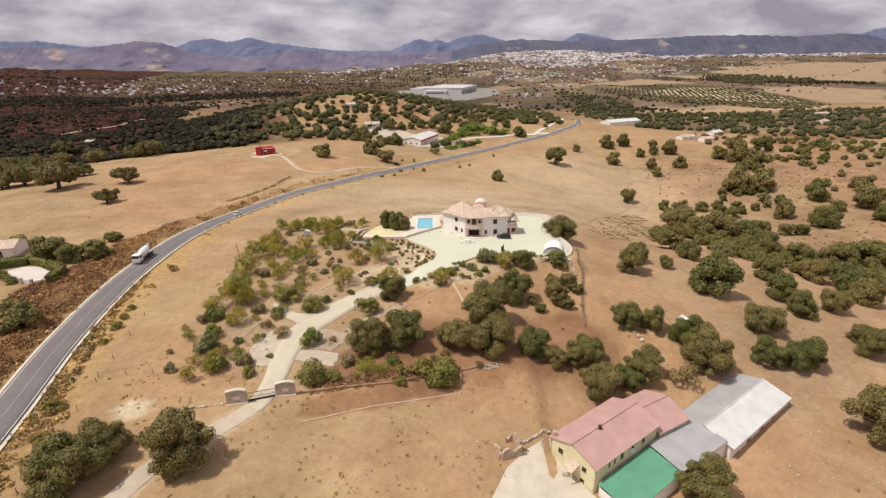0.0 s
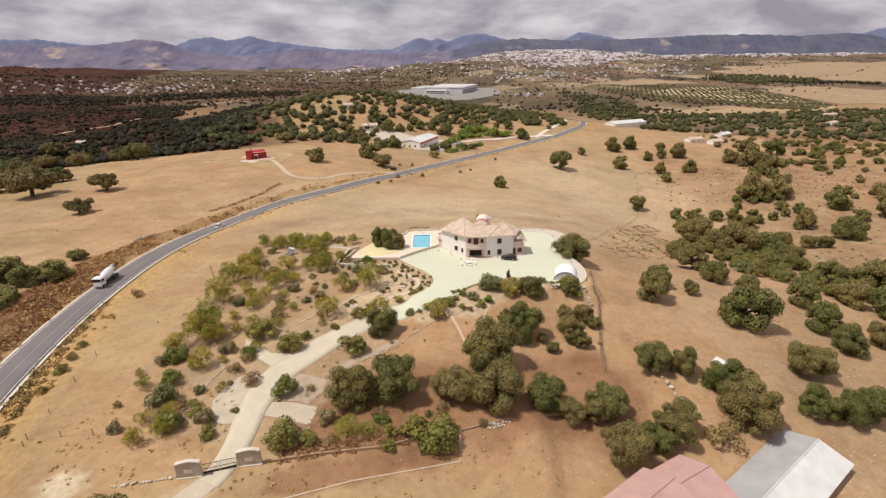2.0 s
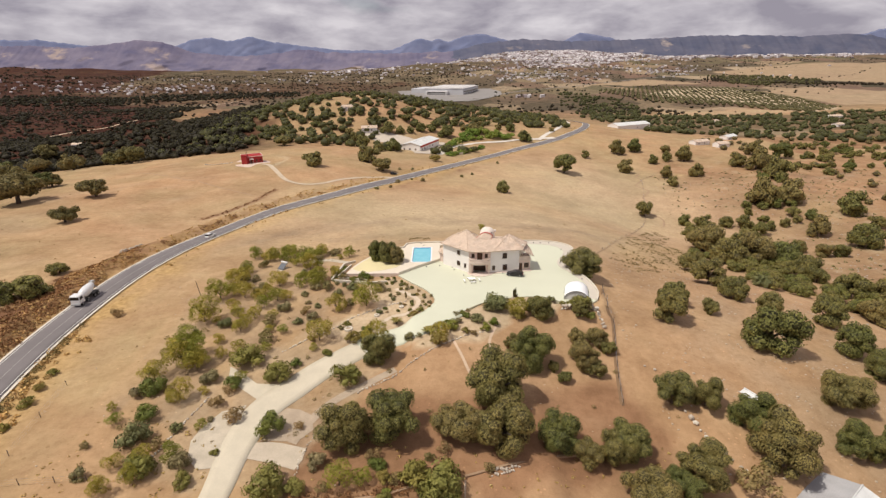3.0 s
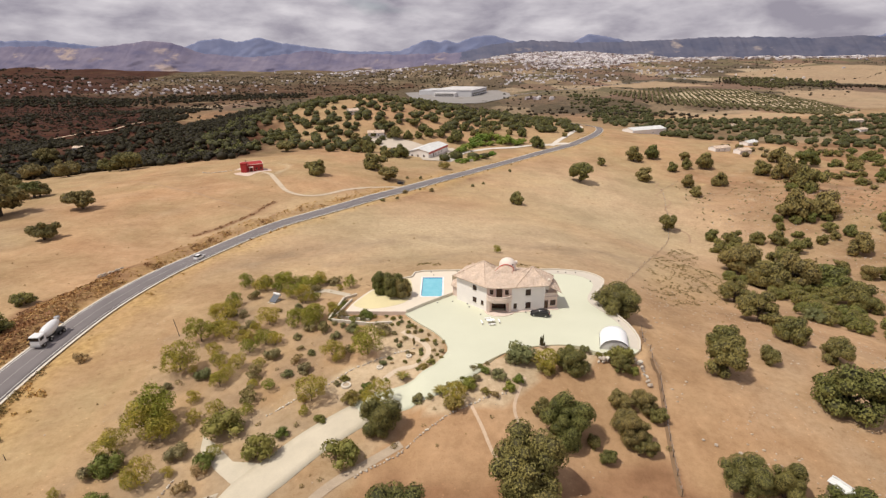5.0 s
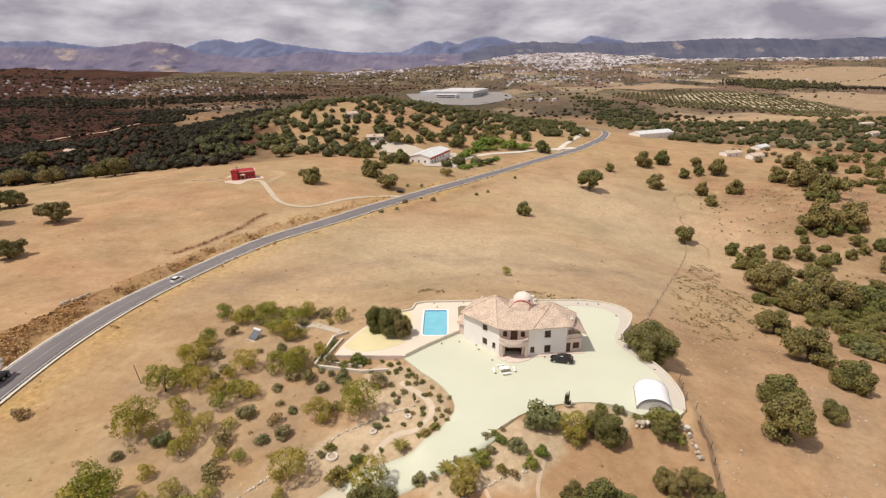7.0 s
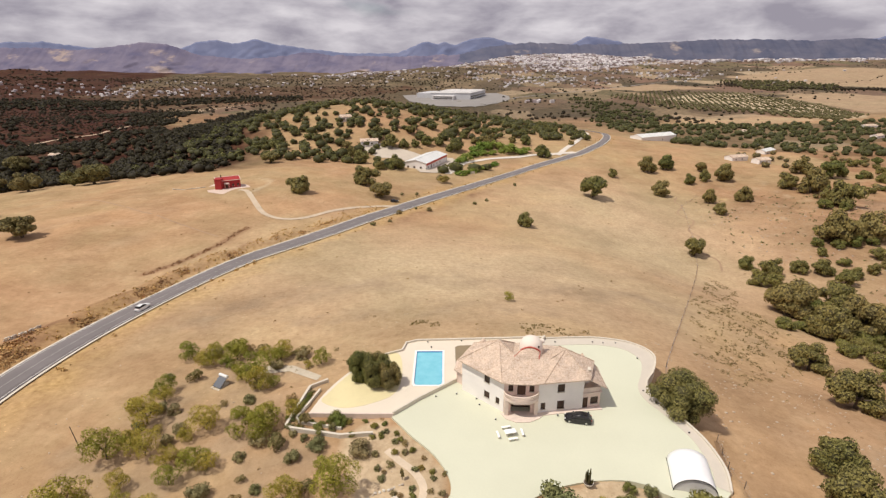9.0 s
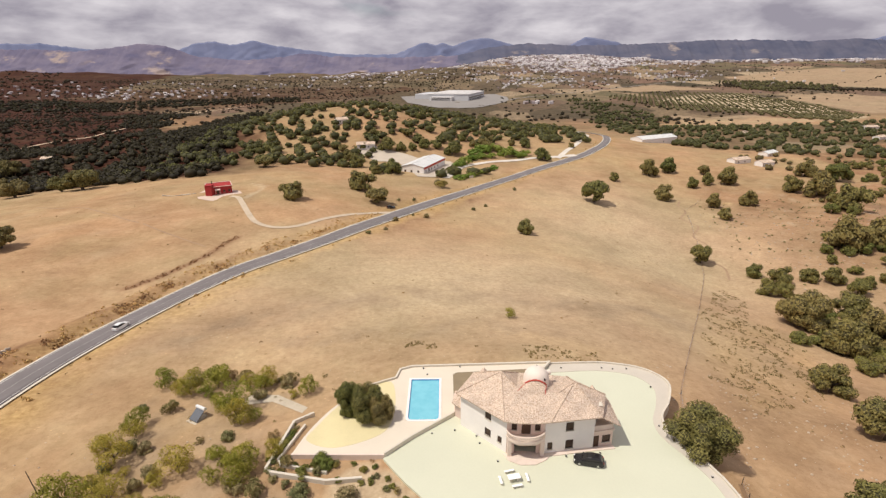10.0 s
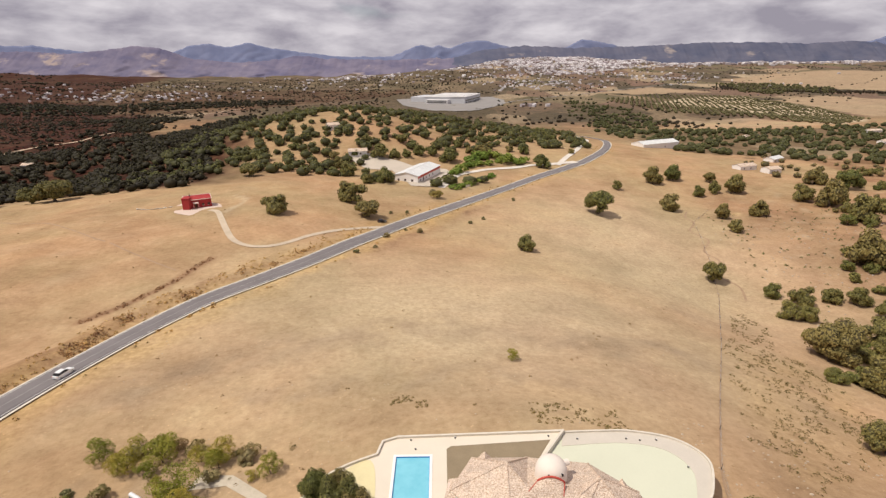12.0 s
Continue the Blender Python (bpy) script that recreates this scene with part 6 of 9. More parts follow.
concrete_mixer(x, y, z, a + 180)
x, y, z, a = on_road(215, 1.7)
car("white_car", x, y, z, a, M["white_paint"], "white hatchback driving lane of the country road")
car("dark_car", -27.6, 353.5, ground_at(-27.6, 353.5) + 0.1, 20, M["black_paint"], "dark car standing at the track's mouth")


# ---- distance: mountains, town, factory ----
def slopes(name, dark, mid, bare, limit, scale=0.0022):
    """Mountain sides: wooded folds, with bare pale rock and clearings here and there; the colours given hold the haze
    tint.
    """
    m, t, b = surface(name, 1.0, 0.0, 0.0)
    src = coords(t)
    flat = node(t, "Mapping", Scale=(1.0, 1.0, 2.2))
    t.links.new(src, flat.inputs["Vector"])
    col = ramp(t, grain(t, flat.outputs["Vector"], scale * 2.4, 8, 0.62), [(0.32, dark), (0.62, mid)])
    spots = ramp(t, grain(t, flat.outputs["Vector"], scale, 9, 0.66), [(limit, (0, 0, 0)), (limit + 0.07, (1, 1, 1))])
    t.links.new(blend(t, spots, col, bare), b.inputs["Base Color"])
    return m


# blue and purple casts are distance haze painted into the slope colours
M["haze_far"] = slopes("far_hazed_slopes", (0.155, 0.18, 0.29), (0.20, 0.22, 0.33), (0.27, 0.27, 0.35), 0.62)
M["range_west"] = slopes("hazed_purple_slopes", (0.125, 0.118, 0.185), (0.20, 0.178, 0.235), (0.36, 0.29, 0.27), 0.575)
M["range_east"] = slopes("hazed_blue_slopes", (0.085, 0.095, 0.145), (0.135, 0.135, 0.18), (0.33, 0.28, 0.26), 0.60)
m_town, t_town, b_town = surface("white_town_walls", 0.9)
t_town.links.new(ramp(t_town, t_town.nodes.new("ShaderNodeNewGeometry").outputs["Random Per Island"], [(0.0, (0.20, 0.14, 0.12)), (0.3, (0.36, 0.31, 0.32)), (0.6, (0.58, 0.54, 0.55)), (1.0, (0.80, 0.76, 0.76))]), b_town.inputs["Base Color"])
M["town"] = m_town
M["town_white"] = plain("far_white_render", (0.66, 0.64, 0.63), 0.8, scale=0.05, spread=0.08, fine=0.5, relief=0)
M["concrete_far"] = plain("far_paving", (0.27, 0.25, 0.235), 0.9, scale=0.02, spread=0.12, fine=0.1, relief=0)
M["plant_wall"] = plain("pale_metal_cladding", (0.55, 0.55, 0.57), 0.6, scale=0.05, spread=0.1, fine=0.5, relief=0)


def ridge(name, y0, depth, points, material, seed, label, folds=1.0):
    """A range: crest heights along x, with spurs and gullies down its front."""
    xs = np.linspace(points[0][0], points[-1][0], 620)
    crest = np.interp(xs, [p[0] for p in points], [p[1] for p in points])
    crest = np.convolve(np.pad(crest, 5, "edge"), np.hanning(11) / np.hanning(11).sum(), "valid")
    crest = crest + 4 * waves(xs, xs * 0 + seed, 170, seed) + 3 * waves(xs, xs * 0, 60, seed + 1)
    rows, verts, faces = 26, [], []
    for j in range(rows + 1):
        u = j / rows
        swing = xs + 90 * math.sin(3.1 * u + seed) + 60 * waves(xs, xs * 0 + 90 * j, 800, seed + 5)
        spur = (1 - 2 * np.abs(waves(swing, xs * 0, 520, seed + 2))) * 34 + (1 - 2 * np.abs(waves(swing, xs * 0 + 3, 190, seed + 3))) * 15 + waves(xs, xs * 0 + 30 * j, 120, seed + 6) * 8
        z = -60 + (crest + 60) * (u ** 1.15) + folds * spur * 3.0 * u * (1 - u) ** 1.6
        y = y0 + depth * u - folds * spur * 2.0 * (1 - u)
        verts += [(a, b, c) for a, b, c in zip(xs, y, z)]
    n = len(xs)
    for j in range(rows):
        faces += [(j * n + i, j * n + i + 1, (j + 1) * n + i + 1, (j + 1) * n + i) for i in range(n - 1)]
    back = len(verts)
    verts += [(x, y0 + depth * 1.4, -60) for x in xs]
    faces += [(rows * n + i, rows * n + i + 1, back + i + 1, back + i) for i in range(n - 1)]
    return tagged(new(name, mesh_of(name, verts, faces, (material,), True)), label, "mountains", kind="structure")


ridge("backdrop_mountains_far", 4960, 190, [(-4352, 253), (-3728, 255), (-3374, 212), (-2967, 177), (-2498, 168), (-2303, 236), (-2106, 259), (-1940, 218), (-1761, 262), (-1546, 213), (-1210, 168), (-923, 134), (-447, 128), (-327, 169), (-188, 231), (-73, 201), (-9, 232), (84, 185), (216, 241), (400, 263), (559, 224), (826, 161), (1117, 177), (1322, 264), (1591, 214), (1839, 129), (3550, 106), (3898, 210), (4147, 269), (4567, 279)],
      M["haze_far"], 7, "mountain peaks painted haze-blue", 0.25)
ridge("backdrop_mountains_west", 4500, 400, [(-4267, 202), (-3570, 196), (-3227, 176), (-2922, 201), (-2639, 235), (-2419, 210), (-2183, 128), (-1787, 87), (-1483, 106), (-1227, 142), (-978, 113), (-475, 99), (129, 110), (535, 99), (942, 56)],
      M["range_west"], 9, "purple-grey mountain slopes in painted haze, with bare patches", 0.22)
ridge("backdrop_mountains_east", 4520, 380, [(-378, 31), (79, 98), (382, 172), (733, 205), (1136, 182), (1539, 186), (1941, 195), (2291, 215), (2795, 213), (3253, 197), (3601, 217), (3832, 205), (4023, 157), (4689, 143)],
      M["range_east"], 13, "dark wooded mountain range in painted haze, with flat crest", 0.16)


def boxes(name, rows, material, label, category):
    """Plain far buildings with pitched or flat tops, joined: x, y, width, depth, height, turn, roof rise."""
    verts, faces = [], []
    for x, y, w, d, h, a, r in rows:
        z, b = ground_at(x, y) - 1.0, len(verts)
        ca, sa = math.cos(a), math.sin(a)
        for k in (0, h):
            for u, v in ((-w, -d), (w, -d), (w, d), (-w, d)):
                verts.append((x + ca * u / 2 - sa * v / 2, y + sa * u / 2 + ca * v / 2, z + k))
        verts += [(x - ca * w / 2, y - sa * w / 2, z + h + r), (x + ca * w / 2, y + sa * w / 2, z + h + r)]
        faces += [(b, b + 1, b + 5, b + 4), (b + 1, b + 2, b + 6, b + 5), (b + 2, b + 3, b + 7, b + 6), (b + 3, b, b + 4, b + 7),
                  (b + 4, b + 5, b + 9, b + 8), (b + 6, b + 7, b + 8, b + 9), (b + 5, b + 6, b + 9), (b + 7, b + 4, b + 8)]
    return tagged(new(name, mesh_of(name, verts, faces, (material,))), label, category, kind="stuff")


rng = random.Random(8)


def streets(cx, cy, sx, sy, n, size, seed, floor=0.0):
    """Houses thickening round a centre and thinning out in ragged quarters."""
    out, pick = [], np.random.RandomState(seed)
    x, y = cx + pick.normal(0, sx, n * 4), cy + pick.normal(0, sy, n * 4)
    ok = waves(x, y, 210, seed + 1) + 0.5 * waves(x, y, 70, seed + 2) > floor
    for a, b in list(zip(x[ok], y[ok]))[:n]:
        out.append((a, b, pick.uniform(0.7, 1.9) * size, pick.uniform(0.6, 1.1) * size, pick.uniform(0.5, 0.95) * size, pick.uniform(-0.5, 0.5), pick.uniform(0.08, 0.2) * size))
    return out


rows = streets(920, 4330, 330, 150, 1700, 11, 3, -0.2) + streets(1500, 4380, 420, 110, 850, 12, 5, -0.2) + streets(2300, 4300, 800, 110, 800, 17, 7, -0.1) + streets(1000, 4080, 330, 110, 420, 10, 25, 0.0) + streets(430, 4250, 170, 140, 160, 9, 9) + streets(790, 3620, 130, 210, 420, 10, 27, -0.2) + streets(1120, 3850, 220, 160, 420, 10, 29, -0.1)
boxes("distant_town", [r for r in rows if r[1] < 4640], M["town"], "white hill town far across the plain", "town")
rows = streets(-1230, 2260, 200, 90, 46, 8, 11) + streets(-1700, 2400, 300, 120, 50, 8, 13) + streets(-560, 3700, 170, 70, 130, 11, 15, -0.5) + streets(-900, 2900, 500, 300, 60, 8, 17) + streets(-200, 3200, 500, 350, 60, 8, 19) + streets(900, 3000, 500, 400, 50, 8, 21) + streets(560, 3300, 260, 120, 120, 9, 23) + streets(480, 2680, 150, 170, 150, 7, 31, -0.1) + streets(270, 1640, 20, 10, 9, 9, 33, -1.0) + streets(1150, 2900, 130, 160, 70, 8, 35, -0.2) + streets(-1150, 2150, 260, 70, 34, 7, 37, -0.2)
boxes("distant_houses", rows, M["town"], "scattered white houses across the far plain", "houses")

# ---- factory on the plain ----
factory = empty("factory", -48, 1800, ground_at(30, 1850), -18, label="large pale grey industrial hall on the far plain", category="factory")
part("main_hall", box(0, 0, -3, 132, 200, 19, 0.5), M["plant_wall"], factory)
part("roof_edge", box(-1.5, -1.5, 19.01, 133.5, 201.5, 20.6, 0.3), M["town_white"], factory, "pale parapet round the roof")
part("office_wing", box(14, -26, -3, 84, -0.5, 12, 0.3), M["town_white"], factory)
part("rear_hall", box(-70, 60, -3, -0.5, 190, 15, 0.3), M["plant_wall"], factory)
for k in range(7):
    part("roof_light", box(8, 12 + k * 27, 20.61, 124, 22 + k * 27, 22.4, 0.3), M["town_white"], factory)
for z in (3.0, 8.0):
    part("window_band", box(18, -26.6, z, 80, -26.05, z + 2.2), M["glass"], factory)
part("window_band", box(132.05, 10, 7, 132.6, 190, 11), M["glass"], factory)
for k in range(8):
    part("loading_door", box(132.05, 16 + k * 22, 0, 132.6, 26 + k * 22, 5), M["glass"], factory)
drape("factory_yard", [(-150, 1960), (-112, 1720), (-62, 1600), (-10, 1490), (40, 1465), (105, 1520), (165, 1650), (205, 1760), (215, 1900), (190, 2030), (20, 2060)], 1.2, M["concrete_far"], "grey paved factory yard", "yard", 6)

# ---- olive grove in rows ----
grove, grng = [], np.random.RandomState(15)
for i in range(-70, 70):
    for j in range(-60, 60):
        x, y = 720 + i * 15 * 0.94 + j * 15 * 0.34 + grng.normal(0, 1), 1440 + j * 15 * 0.94 - i * 15 * 0.34 + grng.normal(0, 1)
        if within(np.array([x]), np.array([y]), [(540, 1870), (760, 2050), (1040, 1950), (975, 1470), (866, 1167), (720, 1060), (690, 1290), (570, 1400)])[0]:
            grove.append((x, y))
grove_sizes = [grng.uniform(9.5, 13) if x < 700 - 0.25 * (y - 1500) else grng.uniform(6.2, 8.2) for x, y in grove]


# trees and shrubs in plan: x, y, crown width
OAKS_GARDEN = [
    (32.2, 98.0, 8.1), (38.8, 100.8, 5.7), (30.1, 106.6, 6.2), (32.8, 107.6, 7.3), (-14.2, 106.9, 8.8), (-6.2, 108.0, 8.8), (4.5, 107.4, 8.4), (11.4, 106.6, 9.6),
    (11.3, 115.4, 10.6), (19.5, 125.7, 7.7), (20.9, 107.6, 7.1), (25.5, 105.3, 5.0), (30.0, 132.7, 3.9), (34.2, 132.6, 4.4), (35.8, 130.4, 3.2), (29.6, 126.2, 5.8),
    (31.4, 124.1, 4.0), (23.3, 124.4, 2.4), (25.0, 121.7, 2.7), (15.8, 129.6, 3.3), (32.7, 141.3, 3.7), (34.2, 142.1, 2.7), (-11.3, 126.9, 6.5), (23.4, 140.9, 5.7),
    (-16.3, 172.6, 5.0), (-13.0, 171.0, 5.6), (-10.8, 170.2, 4.4), (-13.8, 173.4, 4.6), (38.9, 164.2, 10.0),
]
OAKS_WEST = [
    (-121, 161.4, 11.4), (-111.2, 158.0, 7.6), (-105.2, 161.6, 9.0), (-109.2, 176.6, 5.3), (-145, 230.6, 8.9), (-160.4, 274, 11.6), (-191.4, 266.4, 18.4), (-222.1, 283.5, 15.1),
    (-231, 279.4, 7.5), (-205.3, 307, 9.2), (-257.2, 398.5, 16.1), (-229, 399.3, 12.7), (-215.9, 399.1, 16.9), (-403.2, 570.5, 20.8), (-96.4, 117, 9.3), (-55, 71.7, 10.3),
    (-53.3, 78.2, 7.9), (-40.5, 76.7, 10.4), (-74.2, 343.7, 12.7), (-47, 383.1, 14.9), (-34.7, 359.5, 12.6), (-120.7, 442.6, 11.5),
]
OAKS_FARM = [
    (95.8, 131.8, 7.8), (108.7, 136.8, 7.6), (103.7, 121.1, 5.7), (107.3, 118.7, 5.4), (78.4, 120.5, 8.8), (44.3, 118.1, 6.9), (50.4, 117.8, 5.9), (43.4, 103.4, 7.8),
    (58.5, 106.9, 10.5), (56.6, 113.6, 8.0), (74.0, 109.8, 7.2), (81.5, 109.3, 8.2), (102.1, 114.8, 7.9), (82.9, 88.8, 12.0), (43.2, 75.1, 8.8),
]
OAKS_EAST_LOW = [
    (120.0, 254.8, 14.8), (169.5, 261.8, 7.0), (175.4, 254.6, 8.0), (183.0, 253.9, 6.9), (200.4, 263.9, 14.2), (117.8, 232.6, 12.9), (132.9, 237.9, 14.6), (147.4, 266.1, 13.5),
    (142.9, 236.4, 14.6), (142.1, 221.1, 11.1), (142.1, 213.1, 7.2), (116.1, 201.2, 7.8), (80.9, 177.4, 9.9), (86.7, 198.2, 8.5), (68.2, 152.3, 4.2), (85.9, 156.2, 6.8),
    (100.5, 155.5, 9.1), (137.0, 191.1, 10.6), (95.3, 140.2, 8.1), (123.8, 166.0, 9.2), (130.7, 159.4, 10.7), (152.2, 192.0, 12.9), (167.9, 194.3, 15.3), (127.7, 149.3, 10.0),
    (55.9, 146.4, 8.3), (59.9, 155.8, 7.1), (74.6, 137.8, 11.9), (80.4, 164.6, 7.3),
]
OAKS_EAST_HIGH = [
    (120.8, 325.8, 10.2), (143.4, 301.5, 9.6), (137.2, 311, 7.8), (157, 303.5, 8.4), (165.2, 299.9, 9.0), (167.6, 289.7, 7.8), (175.9, 294.9, 6.6), (185.3, 298.1, 5.9),
    (194.6, 302.2, 6.0), (203.9, 305.2, 7.4), (192.0, 283.2, 11.3), (226.0, 288.6, 8.3), (229.1, 311.0, 15.3), (267, 322.8, 14.1), (246.0, 292.7, 15.5), (237.8, 270.6, 10.8),
    (266.3, 308.3, 8.5), (192.2, 331.3, 18.1), (209.0, 333.0, 16.4), (37.4, 328, 8.8),
]
OAKS_PASTURE = [
    (89.6, 397.2, 15.8), (123.7, 467.2, 7.9), (157.9, 490.4, 14.1), (177.3, 501.3, 14.5), (143.1, 427.6, 13.4), (180.2, 464.7, 8.6), (169.9, 413, 10.1), (162.7, 386.4, 8.7),
    (194.4, 417.6, 12.4), (209, 471.3, 15.9), (194.1, 472.1, 9.6), (283, 497, 17), (242.0, 448.5, 14.9), (249.2, 434.9, 18.0), (294.9, 478.7, 17.8), (242.4, 396.3, 19.2),
    (204.6, 499.4, 9.4),
]
ALMONDS = [
    (-55.8, 186.6, 4.5), (-49.6, 184, 4.7), (-45.4, 187.3, 4.8), (-35.2, 185.3, 4.5), (-25.7, 181, 3.7), (-37.9, 176.9, 6.3), (-30.2, 160.9, 5.5), (-41.1, 162.5, 5.2),
    (-43.8, 154.7, 3.5), (-39.1, 153.9, 4.6), (-52.7, 165.1, 6.4), (-54.4, 156.7, 6.4), (-48.5, 157.2, 5), (-53.7, 145.6, 7.1), (-43.1, 139.7, 3.5), (-41.8, 145.1, 3.6),
    (-24.4, 134.4, 5.7), (-22.5, 145.8, 4.9), (-16, 147.4, 6.5), (-49.6, 126.8, 7.7), (-46.9, 126.5, 4.9), (-53.9, 123.4, 5.1), (-12.4, 132, 5.5), (1.2, 132.2, 4.6),
    (18.3, 141.3, 5.1), (-44.6, 185.4, 5.1), (-34.6, 183.3, 3.8), (-54.2, 174.3, 3.9), (-35.4, 172.9, 5), (-30.8, 158.8, 4.7), (-49.2, 129.8, 8), (-46.1, 117, 4.6),
]
SHRUBS_GREEN = [
    (-49.5, 112.7, 4.3), (-44.6, 100.5, 5.1), (-37.3, 98.7, 3.3), (-37.5, 120.3, 3.6), (-36.6, 127, 6.9), (-29.9, 122.2, 5.8), (-27.3, 109.1, 5.2), (-52.4, 119.6, 4.8),
    (-16.3, 120.7, 6.1), (-24.8, 97.3, 6.4), (-34.9, 104.5, 1.6), (2.8, 136.2, 2.7), (9.1, 138.5, 3.4), (7, 139.7, 2.8), (10.5, 136, 3.1), (13.4, 137.7, 2.7),
    (7, 134.5, 2.3), (-27.1, 126, 2.6), (-21.6, 129.1, 2.2), (0.8, 97.3, 7.7), (-6.9, 96, 2.6),
]
SHRUBS_GREY = [
    (-39.2, 102, 4.2), (-34.2, 111.8, 3.9), (-38.4, 111.6, 1.5), (-18.3, 102.3, 4), (-48.4, 106.8, 6), (-22.7, 109.9, 2.1), (-37.3, 141.9, 4.1), (-35.9, 135.4, 4.6),
    (-42.9, 122, 4.2), (-5.9, 134.2, 2.7), (-1.8, 135.4, 2.3), (8.4, 133.5, 3), (-45.3, 161.9, 3), (-30.4, 184, 3.5), (51.4, 101.9, 7), (-77.2, 150.1, 3.3),
    (106.7, 191.2, 7.3), (-52.4, 168.3, 3.3), (-32.4, 185.6, 2.3), (-27.1, 166, 2.4),
]


# ---- trees and shrubs ----
def quick_mesh(name, verts, quads, tris, mats, quad_mat=0, tri_mat=0):
    me = bpy.data.meshes.new(name)
    verts = np.asarray(verts, float)
    quads, tris = np.asarray(quads, int).reshape(-1, 4), np.asarray(tris, int).reshape(-1, 3)
    me.vertices.add(len(verts))
    me.vertices.foreach_set("co", verts.ravel())
    loops = np.concatenate([quads.ravel(), tris.ravel()])
    me.loops.add(len(loops))
    me.loops.foreach_set("vertex_index", loops)
    me.polygons.add(len(quads) + len(tris))
    me.polygons.foreach_set("loop_start", np.concatenate([np.arange(len(quads)) * 4, len(quads) * 4 + np.arange(len(tris)) * 3]))
    for m in mats:
        me.materials.append(m)
    me.polygons.foreach_set("material_index", np.concatenate([np.full(len(quads), quad_mat), np.broadcast_to(tri_mat, len(tris))]).astype(np.int32))
    me.update()
    me.validate()
    return me


def ball(subdivisions):
    bm = bmesh.new()
    bmesh.ops.create_icosphere(bm, subdivisions=subdivisions, radius=1.0)
    v = np.array([tuple(p.co) for p in bm.verts])
    f = np.array([[p.index for p in q.verts] for q in bm.faces])
    bm.free()
    return v, f


BALL1, BALL2 = ball(1), ball(2)


def directions(rng, n, low=-0.35):
    z = rng.uniform(low, 1, n)
    a = rng.uniform(0, 2 * math.pi, n)
    r = np.sqrt(1 - z * z)
    return np.c_[r * np.cos(a), r * np.sin(a), z]


def leaf_quads(rng, points, normals, size, droop=0.32):
    """Four-cornered leaf sprays at points, roughly facing their normals."""
    n = len(points)
    nor = normals + rng.normal(0, droop, (n, 3))
    nor /= np.linalg.norm(nor, axis=1)[:, None]
    u = np.cross(nor, rng.normal(0, 1, (n, 3)))
    u /= np.linalg.norm(u, axis=1)[:, None]
    w = np.cross(nor, u)
    s = size * rng.uniform(0.55, 1.35, n)[:, None]
    a, b = u * s, w * s * rng.uniform(0.45, 0.8, n)[:, None]
    k = nor * s * 0.25
    verts = np.stack([points - a, points - b + k, points + a * 0.9, points + b + k], 1).reshape(-1, 3)
    return verts, np.arange(n * 4).reshape(n, 4)


def leaf_tris(rng, points, normals, size, droop=0.4):
    """Three-cornered leaf sprays at points, roughly facing their normals."""
    n = len(points)
    nor = normals + rng.normal(0, droop, (n, 3))
    nor /= np.linalg.norm(nor, axis=1)[:, None]
    u = np.cross(nor, rng.normal(0, 1, (n, 3)))
    u /= np.linalg.norm(u, axis=1)[:, None]
    w = np.cross(nor, u)
    s = size * rng.uniform(0.6, 1.4, n)[:, None]
    verts = np.stack([points - u * s - w * s * 0.6, points + u * s - w * s * 0.5, points + w * s * 1.1], 1).reshape(-1, 3)
    return verts, np.arange(n * 3).reshape(n, 3)


def lumps(rng, count, spread, flat, small, large):
    d = directions(rng, count, -0.8)
    c = d * rng.uniform(0.35, spread, count)[:, None] * np.array([1, 1, flat])
    return c, rng.uniform(small, large, count)


def crown(name, seed, count, leaves, leaf, flat, leaf_mat, core_mat, spread=0.68, small=0.26, large=0.46, core=0.86, ragged=0.06):
    """A crown about 2 wide and centred on the origin: leaf sprays over many uneven clumps, round inner balls of
    core_mat; a dark one paints the shade inside.
    """
    rng = np.random.RandomState(seed)
    c, r = lumps(rng, count, spread, flat, small, large)
    share = np.maximum(1, (leaves * r ** 2 / (r ** 2).sum()).astype(int))
    pts, nor = [], []
    for (ci, ri, ni) in zip(c, r, share):
        d = directions(rng, ni, -0.5)
        p = ci + d * ri * np.array([1, 1, 0.85]) * (1 + rng.normal(0, ragged, ni))[:, None]
        depth = np.min(np.linalg.norm((p[:, None] - c[None]) / r[None, :, None], axis=2), axis=1)
        ok = depth > 0.8
        pts.append(p[ok])
        nor.append(d[ok])
    pts, nor = np.concatenate(pts), np.concatenate(nor)
    verts, leaf_faces = leaf_tris(rng, pts, nor, leaf)
    tv, tf = [], []
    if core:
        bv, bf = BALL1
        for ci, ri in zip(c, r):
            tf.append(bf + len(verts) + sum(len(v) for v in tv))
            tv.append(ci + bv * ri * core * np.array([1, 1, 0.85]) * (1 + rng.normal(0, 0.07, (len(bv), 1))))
    allv = np.concatenate([verts] + tv)
    inside = np.concatenate(tf) if tf else np.zeros((0, 3), int)
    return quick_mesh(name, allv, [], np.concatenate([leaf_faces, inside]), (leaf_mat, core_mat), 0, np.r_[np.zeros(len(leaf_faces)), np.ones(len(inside))])


